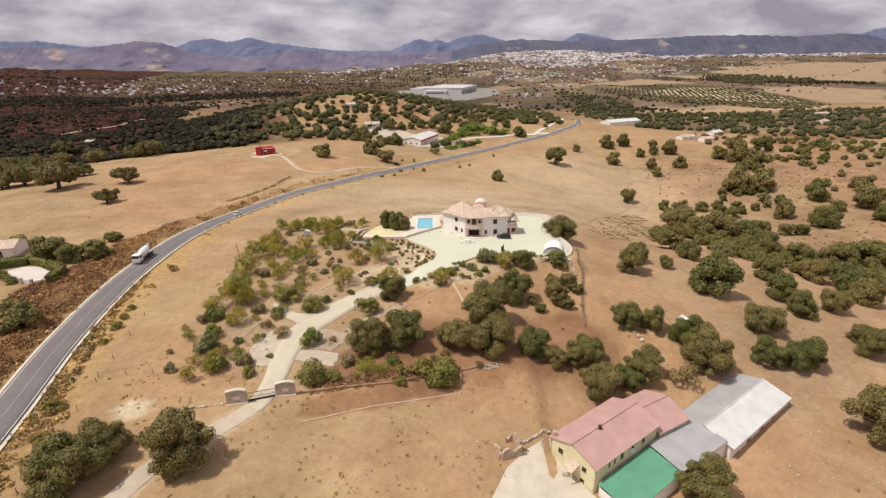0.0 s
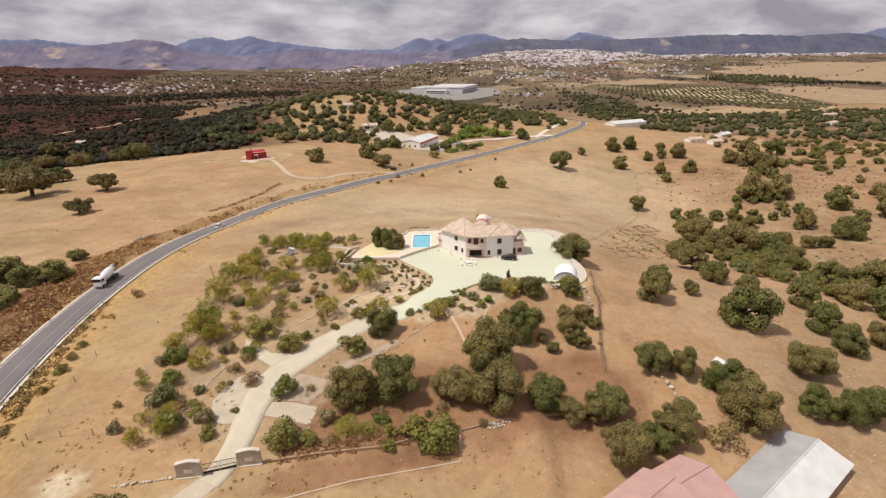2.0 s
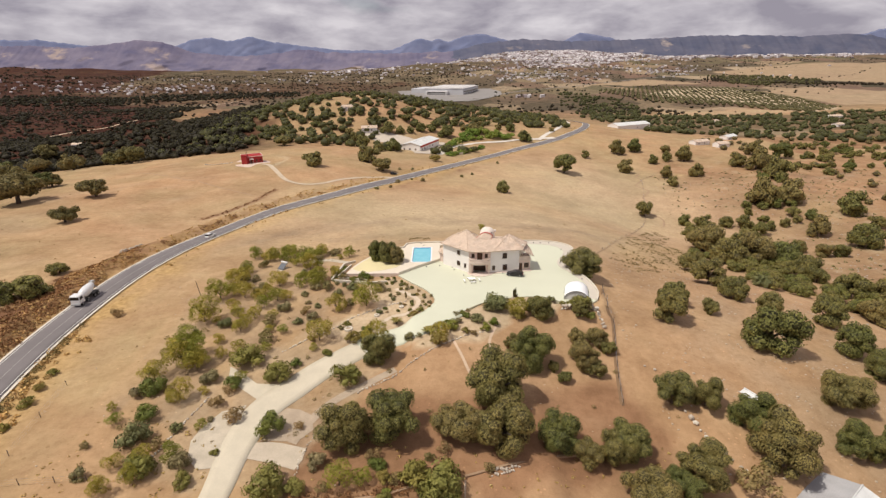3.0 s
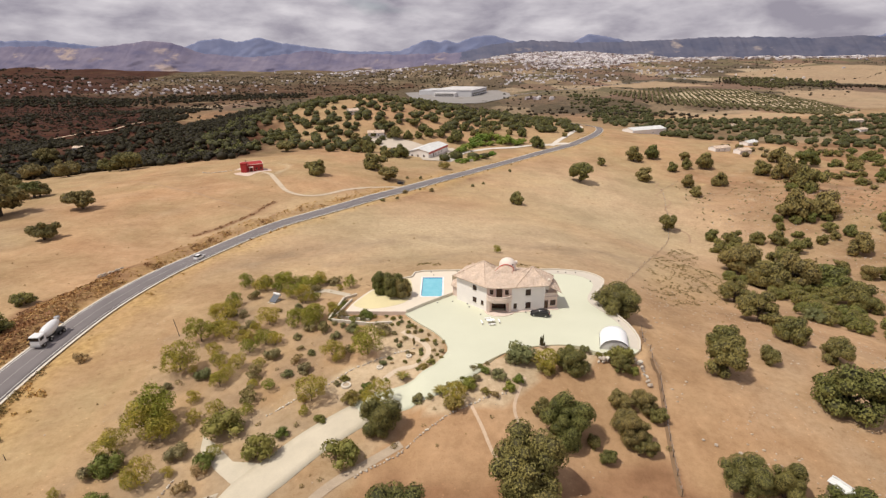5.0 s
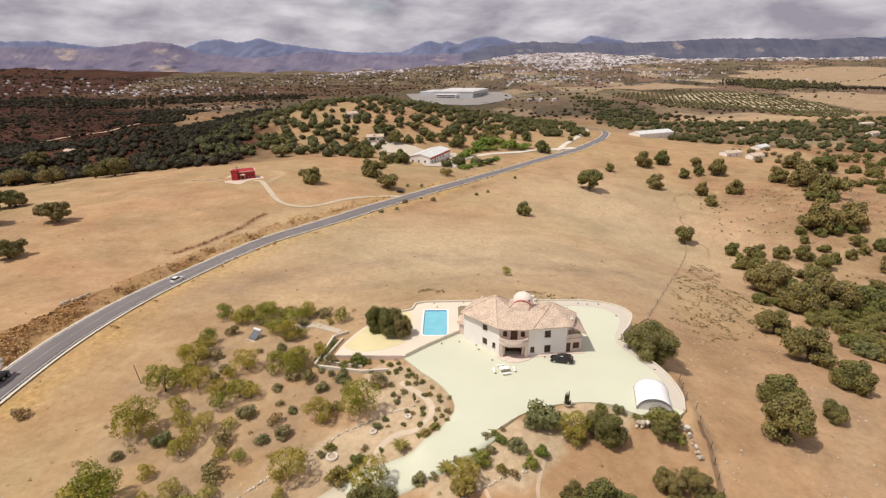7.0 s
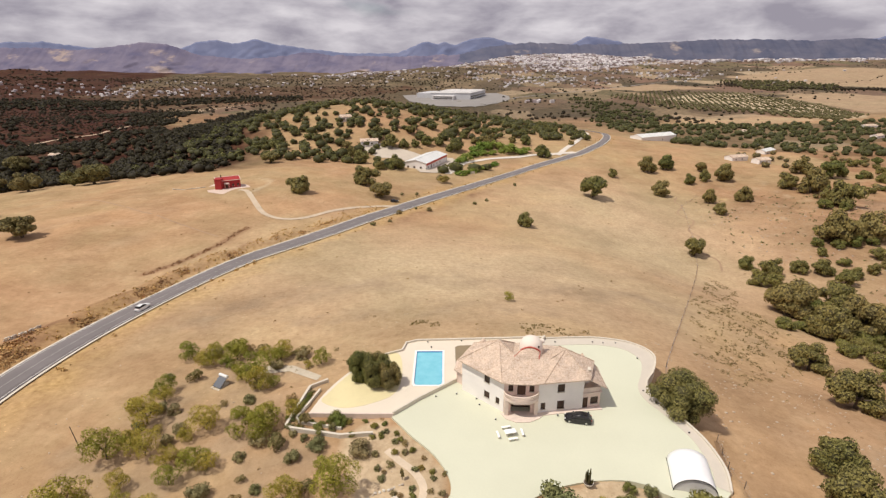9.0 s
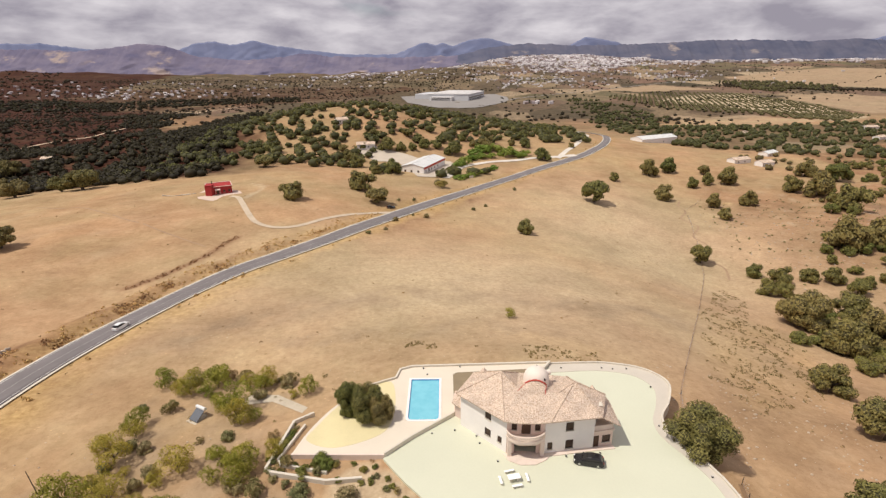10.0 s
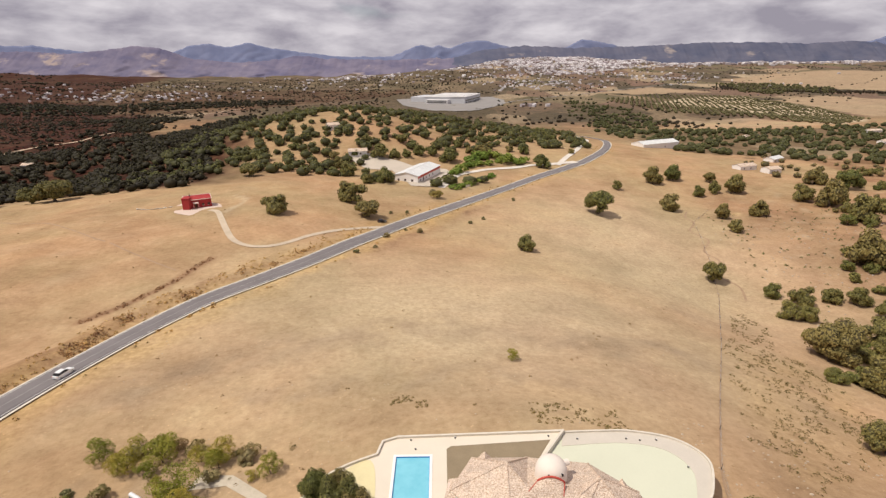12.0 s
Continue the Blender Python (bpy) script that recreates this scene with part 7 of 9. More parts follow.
def trunk_mesh(name, seed, height, radius, limbs, reach, rise):
    """A leaning, tapered trunk that forks into crooked limbs, all one skin."""
    rng = random.Random(seed)
    bm = bmesh.new()
    top = Vector((rng.uniform(-0.05, 0.05), rng.uniform(-0.05, 0.05), height))
    apex = bm.verts.new(top)

    def grow(points, radii, first, last):
        rings = []
        for i, p in enumerate(points):
            way = (points[min(i + 1, len(points) - 1)] - points[max(i - 1, 0)]).normalized()
            q = way.to_track_quat("Z", "Y")
            rings.append([bm.verts.new(p + q @ Vector((radii[i] * math.cos(math.pi * k / 3), radii[i] * math.sin(math.pi * k / 3), 0))) for k in range(6)])
        for one, two in zip(rings, rings[1:]):
            for k in range(6):
                bm.faces.new((one[k], one[(k + 1) % 6], two[(k + 1) % 6], two[k]))
        for tip, ring in ((first, rings[0]), (last, rings[-1])):
            for k in range(6):
                bm.faces.new((tip, ring[k], ring[(k + 1) % 6]))

    foot = Vector((0, 0, -0.12))
    grow([foot, Vector((top.x * 0.3, top.y * 0.6, height * 0.5)), top - Vector((0, 0, 0.02))], [radius * 1.25, radius * 0.95, radius * 0.8], bm.verts.new(foot - Vector((0, 0, 0.02))), apex)
    for k in range(limbs):
        a = 2 * math.pi * (k + rng.uniform(-0.3, 0.3)) / limbs
        tip = top + Vector((math.cos(a) * reach, math.sin(a) * reach, rise * rng.uniform(0.7, 1.2)))
        mid = top.lerp(tip, 0.5) + Vector((rng.uniform(-0.06, 0.06), rng.uniform(-0.06, 0.06), rise * 0.12))
        grow([top.lerp(mid, 0.08), mid, tip.lerp(mid, 0.05)], [radius * 0.6, radius * 0.4, radius * 0.14], apex, bm.verts.new(tip))
    return from_bm(name, bm, M["bark"], True)


def tree_kind(name, crowns, trunks, lift, label, category, group):
    """What plant() needs to set out one kind of tree or shrub."""
    return {"name": name, "crowns": crowns, "trunks": trunks, "lift": lift, "label": label, "category": category, "group": group}


def plant(kind, x, y, width, rng, tall=1.0, sink=0.05):
    ob = empty(kind["name"], x, y, ground_at(x, y) - sink, rng.uniform(0, 360), label=kind["label"], category=kind["category"], group=kind["group"])
    s = width / 2
    ob.matrix_basis = ob.matrix_basis @ Matrix.Diagonal((s, s, s * tall * rng.uniform(0.9, 1.1), 1))
    if kind["trunks"]:
        part_mesh("trunk", rng.choice(kind["trunks"]), ob)
    part_mesh("crown", rng.choice(kind["crowns"]), ob, m=pose(0, 0, kind["lift"]))
    return ob


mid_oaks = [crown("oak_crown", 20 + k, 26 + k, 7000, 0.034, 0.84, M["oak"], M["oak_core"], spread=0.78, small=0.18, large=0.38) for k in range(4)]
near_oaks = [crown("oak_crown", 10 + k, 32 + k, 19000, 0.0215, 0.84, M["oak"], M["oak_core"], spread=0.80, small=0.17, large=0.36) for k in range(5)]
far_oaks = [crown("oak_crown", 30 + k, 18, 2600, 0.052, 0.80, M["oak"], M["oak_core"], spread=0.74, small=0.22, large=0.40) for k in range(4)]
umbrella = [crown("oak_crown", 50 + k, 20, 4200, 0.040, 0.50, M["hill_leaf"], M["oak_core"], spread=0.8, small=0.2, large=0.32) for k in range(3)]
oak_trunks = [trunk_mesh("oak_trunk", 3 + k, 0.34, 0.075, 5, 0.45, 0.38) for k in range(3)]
almond_crowns = [crown("almond_crown", 70 + k, 30, 9500, 0.0275, 0.82, M["almond"], M["almond"], spread=0.78, small=0.16, large=0.36, core=0, ragged=0.16) for k in range(4)]
almond_trunks = [trunk_mesh("almond_trunk", 13 + k, 0.35, 0.04, 6, 0.5, 0.65) for k in range(3)]
green_crowns = [crown("shrub_crown", 90 + k, 15, 2600, 0.05, 0.75, M["green"], M["green"], spread=0.7, small=0.22, large=0.40, core=0.7, ragged=0.16) for k in range(3)]
grey_crowns = [crown("shrub_crown", 110 + k, 13, 2000, 0.052, 0.7, M["grey_leaf"], M["grey_leaf"], spread=0.68, small=0.22, large=0.4, core=0.7, ragged=0.14) for k in range(3)]
dry_crowns = [crown("shrub_crown", 130 + k, 12, 1500, 0.06, 0.7, M["dry_leaf"], M["dry_leaf"], spread=0.72, small=0.18, large=0.36, core=0, ragged=0.2) for k in range(3)]

OAK = tree_kind("holm_oak", near_oaks, oak_trunks, 0.64, "dark grey-green holm oak with a dense rounded crown", "tree", "holm oaks")
OAK_MID = tree_kind("holm_oak", mid_oaks, oak_trunks, 0.6, "dark grey-green holm oak with a dense rounded crown", "tree", "holm oaks")
OAK_FAR = tree_kind("holm_oak", far_oaks, oak_trunks, 0.56, "dark grey-green holm oak with a dense rounded crown", "tree", "holm oaks")
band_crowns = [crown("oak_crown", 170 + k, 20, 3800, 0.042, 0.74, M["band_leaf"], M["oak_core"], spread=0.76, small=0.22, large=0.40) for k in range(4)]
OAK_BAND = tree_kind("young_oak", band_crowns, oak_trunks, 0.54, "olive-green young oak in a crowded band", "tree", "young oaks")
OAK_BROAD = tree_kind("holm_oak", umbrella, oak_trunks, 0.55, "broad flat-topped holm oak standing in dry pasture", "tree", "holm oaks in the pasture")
ALMOND = tree_kind("almond_tree", almond_crowns, almond_trunks, 0.88, "thin yellow-green almond tree on bare soil", "tree", "almond trees")
SHRUB = tree_kind("garden_shrub", green_crowns, None, 0.52, "leafy green garden shrub beside the driveway", "shrub", "garden shrubs")
GREY_SHRUB = tree_kind("grey_shrub", grey_crowns, None, 0.48, "grey-green drought-worn garden shrub", "shrub", "garden shrubs")
WALL_BUSH = tree_kind("olive_shrub", [crown("shrub_crown", 190 + k, 16, 2400, 0.055, 0.7, M["olive"], M["olive"], spread=0.8, small=0.16, large=0.34, core=0.5, ragged=0.2) for k in range(3)], None, 0.5, "loose yellow-green shrub over dry soil", "shrub", "garden shrubs")
BRIGHT = tree_kind("green_shrub", [crown("shrub_crown", 210 + k, 13, 1500, 0.06, 0.75, M["lime_dull"], M["lime_dull"], spread=0.66, small=0.26, large=0.44, core=0.7, ragged=0.1) for k in range(2)], None, 0.5, "dense bright green rounded shrub beside the driveway", "shrub", "garden shrubs")
DRY_SHRUB = tree_kind("dry_shrub", dry_crowns, None, 0.46, "brown half-dry shrub on bare soil", "shrub", "dry shrubs")

plants = random.Random(5)
for rows, kind in ((OAKS_GARDEN, OAK), (OAKS_FARM, OAK), (OAKS_EAST_LOW, OAK_MID), (OAKS_EAST_HIGH, OAK_FAR), (OAKS_PASTURE, OAK_FAR)):
    for x, y, w in rows:
        plant(kind, x, y, w * (1.1 if kind is OAK_FAR else 1.16), plants, 1.65 if within(x, y, DECK) else 1.22 if kind is OAK_FAR else 1.08)
for x, y, w in OAKS_WEST:
    plant(OAK_BROAD if y > 200 and x < -130 else OAK_FAR if y > 200 else (OAK_BAND if y > 100 else OAK), x, y, w * (1.35 if y > 200 and x < -130 else 1.16), plants)
for x, y, w in ALMONDS:
    plant(ALMOND, x, y, w * 1.1, plants)
PLANTED = [(-21, 133), (-12, 131.5), (0, 129.5), (14, 133), (20, 141), (14.5, 142), (0, 148), (-7, 159), (-12, 157), (-14.5, 146)]
for x, y, w in [p for p in SHRUBS_GREEN if not within(p[0], p[1], PLANTED)]:
    plant(SHRUB, x, y, w * 1.05, plants)
for x, y, w in [p for p in SHRUBS_GREY if not within(p[0], p[1], PLANTED)]:
    plant(plants.choice((GREY_SHRUB, DRY_SHRUB)), x, y, w * 1.05, plants)


def woods(name, spots, widths, seed, label, leaf_mat, leaves=70, low=0.62, spray=0.2, core_mat=None):
    """Many far trees or bushes as one sheet of stuff."""
    rng = np.random.RandomState(seed)
    bv, bf = BALL1
    kinds = []
    for k in range(5):
        c, r = lumps(rng, 6, 0.6, low, 0.35, 0.5)
        pick = rng.randint(0, 6, leaves)
        d = directions(rng, leaves, -0.2)
        v, q = leaf_tris(rng, c[pick] + d * r[pick][:, None], d, spray)
        # inner ball in core_mat, usually a dark colour painting the shade inside
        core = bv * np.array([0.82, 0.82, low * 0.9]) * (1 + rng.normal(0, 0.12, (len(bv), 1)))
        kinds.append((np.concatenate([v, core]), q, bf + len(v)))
    verts, sprays, tris, base = [], [], [], 0
    for (x, y), w in zip(spots, widths):
        v, q, f = kinds[rng.randint(5)]
        a, s = rng.uniform(0, 6.28), w / 2
        m = np.array([[math.cos(a), -math.sin(a), 0], [math.sin(a), math.cos(a), 0], [0, 0, 1]])
        p = (v @ m.T) * np.array([s, s, s * rng.uniform(0.85, 1.15)]) + np.array([x, y, ground_at(x, y) + s * low * 0.75])
        verts.append(p)
        sprays.append(q + base)
        tris.append(f + base)
        base += len(p)
    sprays, tris = np.concatenate(sprays), np.concatenate(tris)
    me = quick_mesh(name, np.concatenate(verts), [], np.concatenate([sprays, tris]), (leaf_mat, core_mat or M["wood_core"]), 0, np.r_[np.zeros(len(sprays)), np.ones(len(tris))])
    return tagged(new(name, me), label, "woodland", kind="stuff")


def scatter(seed, n, x0, x1, y0, y1, keep, apart):
    """Random spots in a box that pass keep and stand apart from one another."""
    rng = np.random.RandomState(seed)
    xs, ys = rng.uniform(x0, x1, n * 8), rng.uniform(y0, y1, n * 8)
    ok = keep(xs, ys)
    out, taken = [], {}
    for x, y in zip(xs[ok], ys[ok]):
        i, j = int(x // apart), int(y // apart)
        if all((x - a) ** 2 + (y - b) ** 2 > apart ** 2 for p in (i - 1, i, i + 1) for q in (j - 1, j, j + 1) for a, b in taken.get((p, q), ())):
            taken.setdefault((i, j), []).append((x, y))
            out.append((x, y))
            if len(out) >= n:
                break
    return out, rng


def clear_of_road(x, y, d):
    return away(x, y, ROAD) > d


RED_HEATH = [(-1600, 1500), (-970, 1468), (-658, 1133), (-491, 954), (-400, 760), (-532, 835), (-580, 800), (-640, 735), (-1500, 735)]
RED_STRIP = [(-462, 943), (-501, 1112), (-565, 1389), (-525, 1508), (-497, 1562), (-419, 1220), (-413, 1035), (-390, 864), (-351, 749)]
HOUSE_CLEARING = [(-45, 470), (-30, 440), (30, 465), (115, 530), (140, 580), (95, 575), (20, 545), (-48, 520)]
RED_CLEARING = [(-180, 330), (-100, 300), (-50, 330), (-40, 420), (-60, 452), (-110, 440), (-140, 405), (-180, 400)]


def hill_side(x, y):
    return clear_of_road(x, y, 14) & ~within(x, y, HOUSE_CLEARING) & ~within(x, y, RED_CLEARING) & (y > 440 - 0.12 * x) & (waves(x, y, 60, 31) > -0.3 - 0.004 * np.clip(-x - 60, 0, 100)) & ((x < 40) | (y > 540 + 0.4 * x))


spots, rng = scatter(1, 620, -235, 150, 425, 760, hill_side, 6.6)
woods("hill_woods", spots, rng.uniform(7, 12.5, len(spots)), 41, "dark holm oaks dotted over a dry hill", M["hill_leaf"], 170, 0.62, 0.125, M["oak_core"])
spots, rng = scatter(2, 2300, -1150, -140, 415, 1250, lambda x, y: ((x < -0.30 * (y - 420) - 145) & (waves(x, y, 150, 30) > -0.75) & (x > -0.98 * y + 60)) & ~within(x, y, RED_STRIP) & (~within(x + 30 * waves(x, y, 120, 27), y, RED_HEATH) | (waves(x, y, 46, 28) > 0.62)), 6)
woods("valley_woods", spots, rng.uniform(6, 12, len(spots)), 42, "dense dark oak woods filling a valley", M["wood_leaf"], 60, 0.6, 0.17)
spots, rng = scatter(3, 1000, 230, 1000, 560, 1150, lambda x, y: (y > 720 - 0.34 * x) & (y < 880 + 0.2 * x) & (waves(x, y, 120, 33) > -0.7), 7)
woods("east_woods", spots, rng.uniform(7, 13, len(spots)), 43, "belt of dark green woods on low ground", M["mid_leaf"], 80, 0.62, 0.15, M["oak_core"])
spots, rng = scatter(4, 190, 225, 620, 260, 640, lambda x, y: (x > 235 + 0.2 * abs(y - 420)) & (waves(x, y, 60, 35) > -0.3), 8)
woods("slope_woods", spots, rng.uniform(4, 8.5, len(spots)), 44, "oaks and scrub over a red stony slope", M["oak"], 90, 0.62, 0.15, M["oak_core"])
woods("olive_grove", grove, grove_sizes, 46, "olive grove planted in straight rows", M["grove_leaf"], 16, 0.6, 0.26, M["grove_leaf"])
spots, rng = scatter(6, 4400, -2600, 500, 1000, 3600, lambda x, y: ((x < 0.1 * y - 130) | (y < 1300)) & (waves(x, y, 260, 37) + 0.6 * waves(x, y, 90, 36) > -0.35) & ~((x > -170) & (x < 230) & (y > 1440) & (y < 2070)), 9)
woods("far_woods", spots, rng.uniform(6, 13, len(spots)), 45, "distant scattered groves and hedges", M["wood_leaf"], 10, 0.5)
spots, rng = scatter(7, 1300, 150, 2900, 1100, 4100, lambda x, y: (y > 0.9 * x + 600) & (waves(x, y, 330, 38) + 0.5 * waves(x, y, 100, 39) > 0.05) & ~within(x, y, [(1359, 2728), (2143, 3281), (2707, 3264), (1722, 2055), (1500, 2355)]) & ~within(x, y, [(600, 2151), (896, 2400), (1035, 2159), (771, 2091)]), 9)
woods("plain_hedges", spots, rng.uniform(6, 12, len(spots)), 47, "hedgerows and scattered trees on the far plain", M["wood_leaf"], 10, 0.5)
poplars = [(1181, 2395), (1190, 2382), (1198, 2366), (1206, 2352), (1442, 2005), (1449, 1987), (1475, 1976)]
woods("poplar_row", poplars, [9.0] * len(poplars), 48, "slim poplars standing in the fields", M["wood_leaf"], 40, 1.6)
BELT = [(1241, 2533), (1134, 2090), (1190, 1993), (1335, 2120), (1412, 2017), (1579, 2250), (1450, 2514)]
spots, rng = scatter(12, 300, 1130, 1600, 1980, 2540, lambda x, y: within(x, y, BELT) & (waves(x, y, 70, 40) > -0.55), 12)
woods("stream_belt", spots, rng.uniform(10, 19, len(spots)), 62, "dark green trees crowding a stream bed", M["mid_leaf"], 16, 0.7, 0.26, M["oak_core"])
HEDGES = [[(1314, 2521), (1500, 2690), (1769, 2939), (2041, 3101)], [(1088, 1901), (1168, 1737), (1338, 1704)], [(690, 1255), (590, 1060), (460, 925)], [(760, 2390), (1000, 2330), (1160, 2371)], [(900, 2720), (1365, 2830), (1700, 3300)], [(1500, 2250), (1900, 2500), (2300, 2900)], [(480, 2080), (800, 2350), (1100, 2560)]]
spots, rng = scatter(13, 520, 440, 2320, 900, 3320, lambda x, y: np.minimum.reduce([away(x, y, h) for h in HEDGES]) < 9, 7)
woods("field_hedges", spots, rng.uniform(5, 11, len(spots)), 63, "dark hedgerows between the tan fields", M["wood_leaf"], 10, 0.55)
WOOD_BELT = [(-1503, 1923), (-1330, 1916), (-1055, 1770), (-998, 1922), (-751, 1936), (-514, 1966), (-460, 1800), (-683, 1675), (-824, 1600), (-865, 1464), (-1023, 1490), (-1163, 1503), (-1500, 1640), (-1700, 1850)]
spots, rng = scatter(14, 900, -1700, -450, 1450, 1980, lambda x, y: within(x, y, WOOD_BELT) & (waves(x, y, 120, 42) > -0.6), 10)
woods("heath_belt", spots, rng.uniform(9, 17, len(spots)), 64, "dark belt of woods beyond the heath", M["wood_leaf"], 14, 0.55, 0.28)
HEATH = [(-1100, 1420), (-941, 1446), (-612, 1202), (-437, 887), (-520, 880), (-618, 800), (-900, 880), (-1300, 1200)]
spots, rng = scatter(15, 1500, -1300, -430, 790, 1450, lambda x, y: within(x, y, HEATH) & (waves(x, y, 60, 43) > -0.45), 5.5)
woods("heath_bushes", spots, rng.uniform(2.6, 6.5, len(spots)), 65, "dark bushes dotted over red heath", M["wood_leaf"], 10, 0.5, 0.28)
spots, rng = scatter(16, 420, -3600, -1450, 2350, 4300, lambda x, y: (y > 2250 - 0.05 * x) & (y < -1.35 * x + 300) & (waves(x, y, 240, 44) > -0.2), 14)
woods("skyline_woods", spots, rng.uniform(12, 26, len(spots)), 66, "dark scrub on a far heath hill", M["wood_leaf"], 10, 0.45, 0.28)
spots, rng = scatter(8, 1500, -1500, -140, 430, 1500, lambda x, y: (x < -0.45 * (y - 430) - 140) & (x > -1.05 * y) & ~within(x, y, RED_STRIP), 5)
woods("valley_scrub", spots, rng.uniform(2.2, 5.5, len(spots)), 49, "dark low scrub between the valley oaks", M["wood_leaf"], 10, 0.55)


HILLOCK = [(402, 1815), (520, 1581), (469, 1224), (300, 850), (240, 900), (303, 1190), (348, 1516)]
spots, rng = scatter(9, 230, 230, 530, 840, 1830, lambda x, y: within(x + 25 * waves(x, y, 90, 29), y, HILLOCK) & (waves(x, y, 110, 34) > -0.1), 8)
woods("hillock_woods", spots, rng.uniform(7, 13, len(spots)), 50, "dark woods on a low hillock", M["mid_leaf"], 30, 0.62, 0.2, M["oak_core"])
spots, rng = scatter(10, 200, 1130, 1620, 1960, 2330, lambda x, y: away(x, y, [(1150, 2276), (1350, 2140), (1600, 2010)]) < 45, 9)
woods("stream_woods", spots, rng.uniform(8, 15, len(spots)), 60, "dark trees along a stream across the plain", M["wood_leaf"], 16, 0.8)


# ---- smaller growth, too many to count ----
def tufts(name, spots, sizes, seed, label, mat, leaves=14, flat=0.5, leaf=0.22):
    """Low bushes and tufts as one sheet of stuff."""
    rng = np.random.RandomState(seed)
    verts, quads = [], []
    base = 0
    for (x, y), s in zip(spots, sizes):
        d = directions(rng, leaves, 0.0)
        p = d * s * 0.5 * np.array([1, 1, flat * 2]) * rng.uniform(0.5, 1, leaves)[:, None] + np.array([x, y, ground_at(x, y)])
        v, q = leaf_quads(rng, p, d, s * leaf)
        verts.append(v)
        quads.append(q + base)
        base += len(v)
    return tagged(new(name, quick_mesh(name, np.concatenate(verts), np.concatenate(quads), [], (mat,))), label, "scrub", kind="stuff")


def open_ground(x, y):
    return clear_of_road(x, y, 5) & ~(within(x, y, COURT) | within(x, y, DECK)) & (away(x, y, DRIVE) > 2.6) & (away(x, y, RAMP) > 4.6)


spots, rng = scatter(20, 620, -190, 230, 60, 400, lambda x, y: open_ground(x, y), 1.2)
tufts("pasture_tufts", spots, rng.uniform(0.35, 1.1, len(spots)), 51, "small dry tufts over the pasture", M["dry_leaf"], 14, 0.3, 0.16)
spots, rng = scatter(21, 1300, 50, 118, 180, 290, lambda x, y: ((away(x, y, TUFT_ZONE, True) < 3 + 3 * waves(x, y, 14, 61)) | within(x, y, TUFT_ZONE) | (away(x, y, [(84, 240), (100, 262), (112, 285)]) < 6)) & (waves(x, y, 7, 63) + 0.6 * waves(x, y, 19, 64) > 0.05), 0.55)
tufts("slope_tufts", spots, rng.uniform(0.35, 1.25, len(spots)), 52, "olive-green tufts on the slope below the fence", M["tuft"], 16, 0.3, 0.14)
spots, rng = scatter(22, 900, 110, 330, 180, 430, lambda x, y: x > 120 + 0.15 * (y - 180), 1.4)
tufts("stony_scrub", spots, rng.uniform(0.6, 2.0, len(spots)), 53, "low grey scrub on the red stony slope", M["grey_leaf"], 12, 0.5)
spots, rng = scatter(23, 9000, -135, -50, 40, 330, lambda x, y: (5.0 < away(x, y, ROAD)) & (away(x, y, ROAD) < np.interp(y, [40, 80, 110, 136, 160, 200, 260, 330], [8, 11, 19, 25, 19, 13, 10, 7])) & (waves(x, y, 14, 62) > np.where(y < 195, -0.5, 0.45)) & (x < np.interp(y, [p[1] for p in ROAD[:-20]], [p[0] for p in ROAD[:-20]])), 0.8)
low_bank = [q for k, q in enumerate(spots) if (q[1] < 165) != (k % 4 == 0)]
high_bank = [q for k, q in enumerate(spots) if (q[1] < 165) == (k % 4 == 0)]
tufts("bank_scrub", low_bank, rng.uniform(1.2, 2.8, len(low_bank)), 54, "brown dry brush on the road bank", M["brush"], 34, 0.22, 0.10)
tufts("bank_straw", high_bank, rng.uniform(1.2, 2.8, len(high_bank)), 67, "tan dead grass on the road bank", M["straw_brown"], 34, 0.22, 0.10)
spots, rng = scatter(26, 900, -90, -52, 55, 150, lambda x, y: (4.4 < away(x, y, ROAD)) & (away(x, y, ROAD) < np.interp(y, [55, 95, 125, 150], [9.5, 8.5, 7.0, 5.2])) & (x > np.interp(y, [p[1] for p in ROAD[:-20]], [p[0] for p in ROAD[:-20]])) & (waves(x, y, 9, 65) > -0.55), 0.6)
tufts("verge_growth", spots[::2], rng.uniform(0.9, 2.2, len(spots[::2])), 68, "rank olive weeds along the road edge", M["tuft"], 30, 0.55, 0.12)
tufts("verge_straw", spots[1::2], rng.uniform(0.9, 2.2, len(spots[1::2])), 69, "tall tan dead grass along the road edge", M["straw_brown"], 30, 0.5, 0.12)
spots, rng = scatter(27, 420, -110, 130, 190, 600, lambda x, y: (4.4 < away(x, y, ROAD)) & (away(x, y, ROAD) < 7.5) & (waves(x, y, 22, 66) > -0.2), 0.9)
tufts("edge_brush", spots, rng.uniform(0.5, 1.5, len(spots)), 70, "low dull brush on the road edges", M["tuft"], 20, 0.45, 0.14)
spots, rng = scatter(24, 520, -95, 180, 50, 640, lambda x, y: (4.3 < away(x, y, ROAD)) & (away(x, y, ROAD) < 8.5), 1.0)
tufts("verge_grass", spots, rng.uniform(0.6, 1.7, len(spots)), 55, "tall straw-coloured grass on the road verge", M["straw"], 14, 0.6)
spots, rng = scatter(25, 70, -62, 40, 88, 205, lambda x, y: open_ground(x, y) & within(x, y, [(-58, 92), (-26, 95), (36, 104), (38, 140), (8, 141), (-12, 160), (-26, 196), (-58, 192), (-62, 140)]), 1.1)
tufts("garden_weeds", spots, rng.uniform(0.5, 1.6, len(spots)), 56, "dry weeds and seedlings between the garden trees", M["dry_leaf"], 50, 0.5, 0.09)

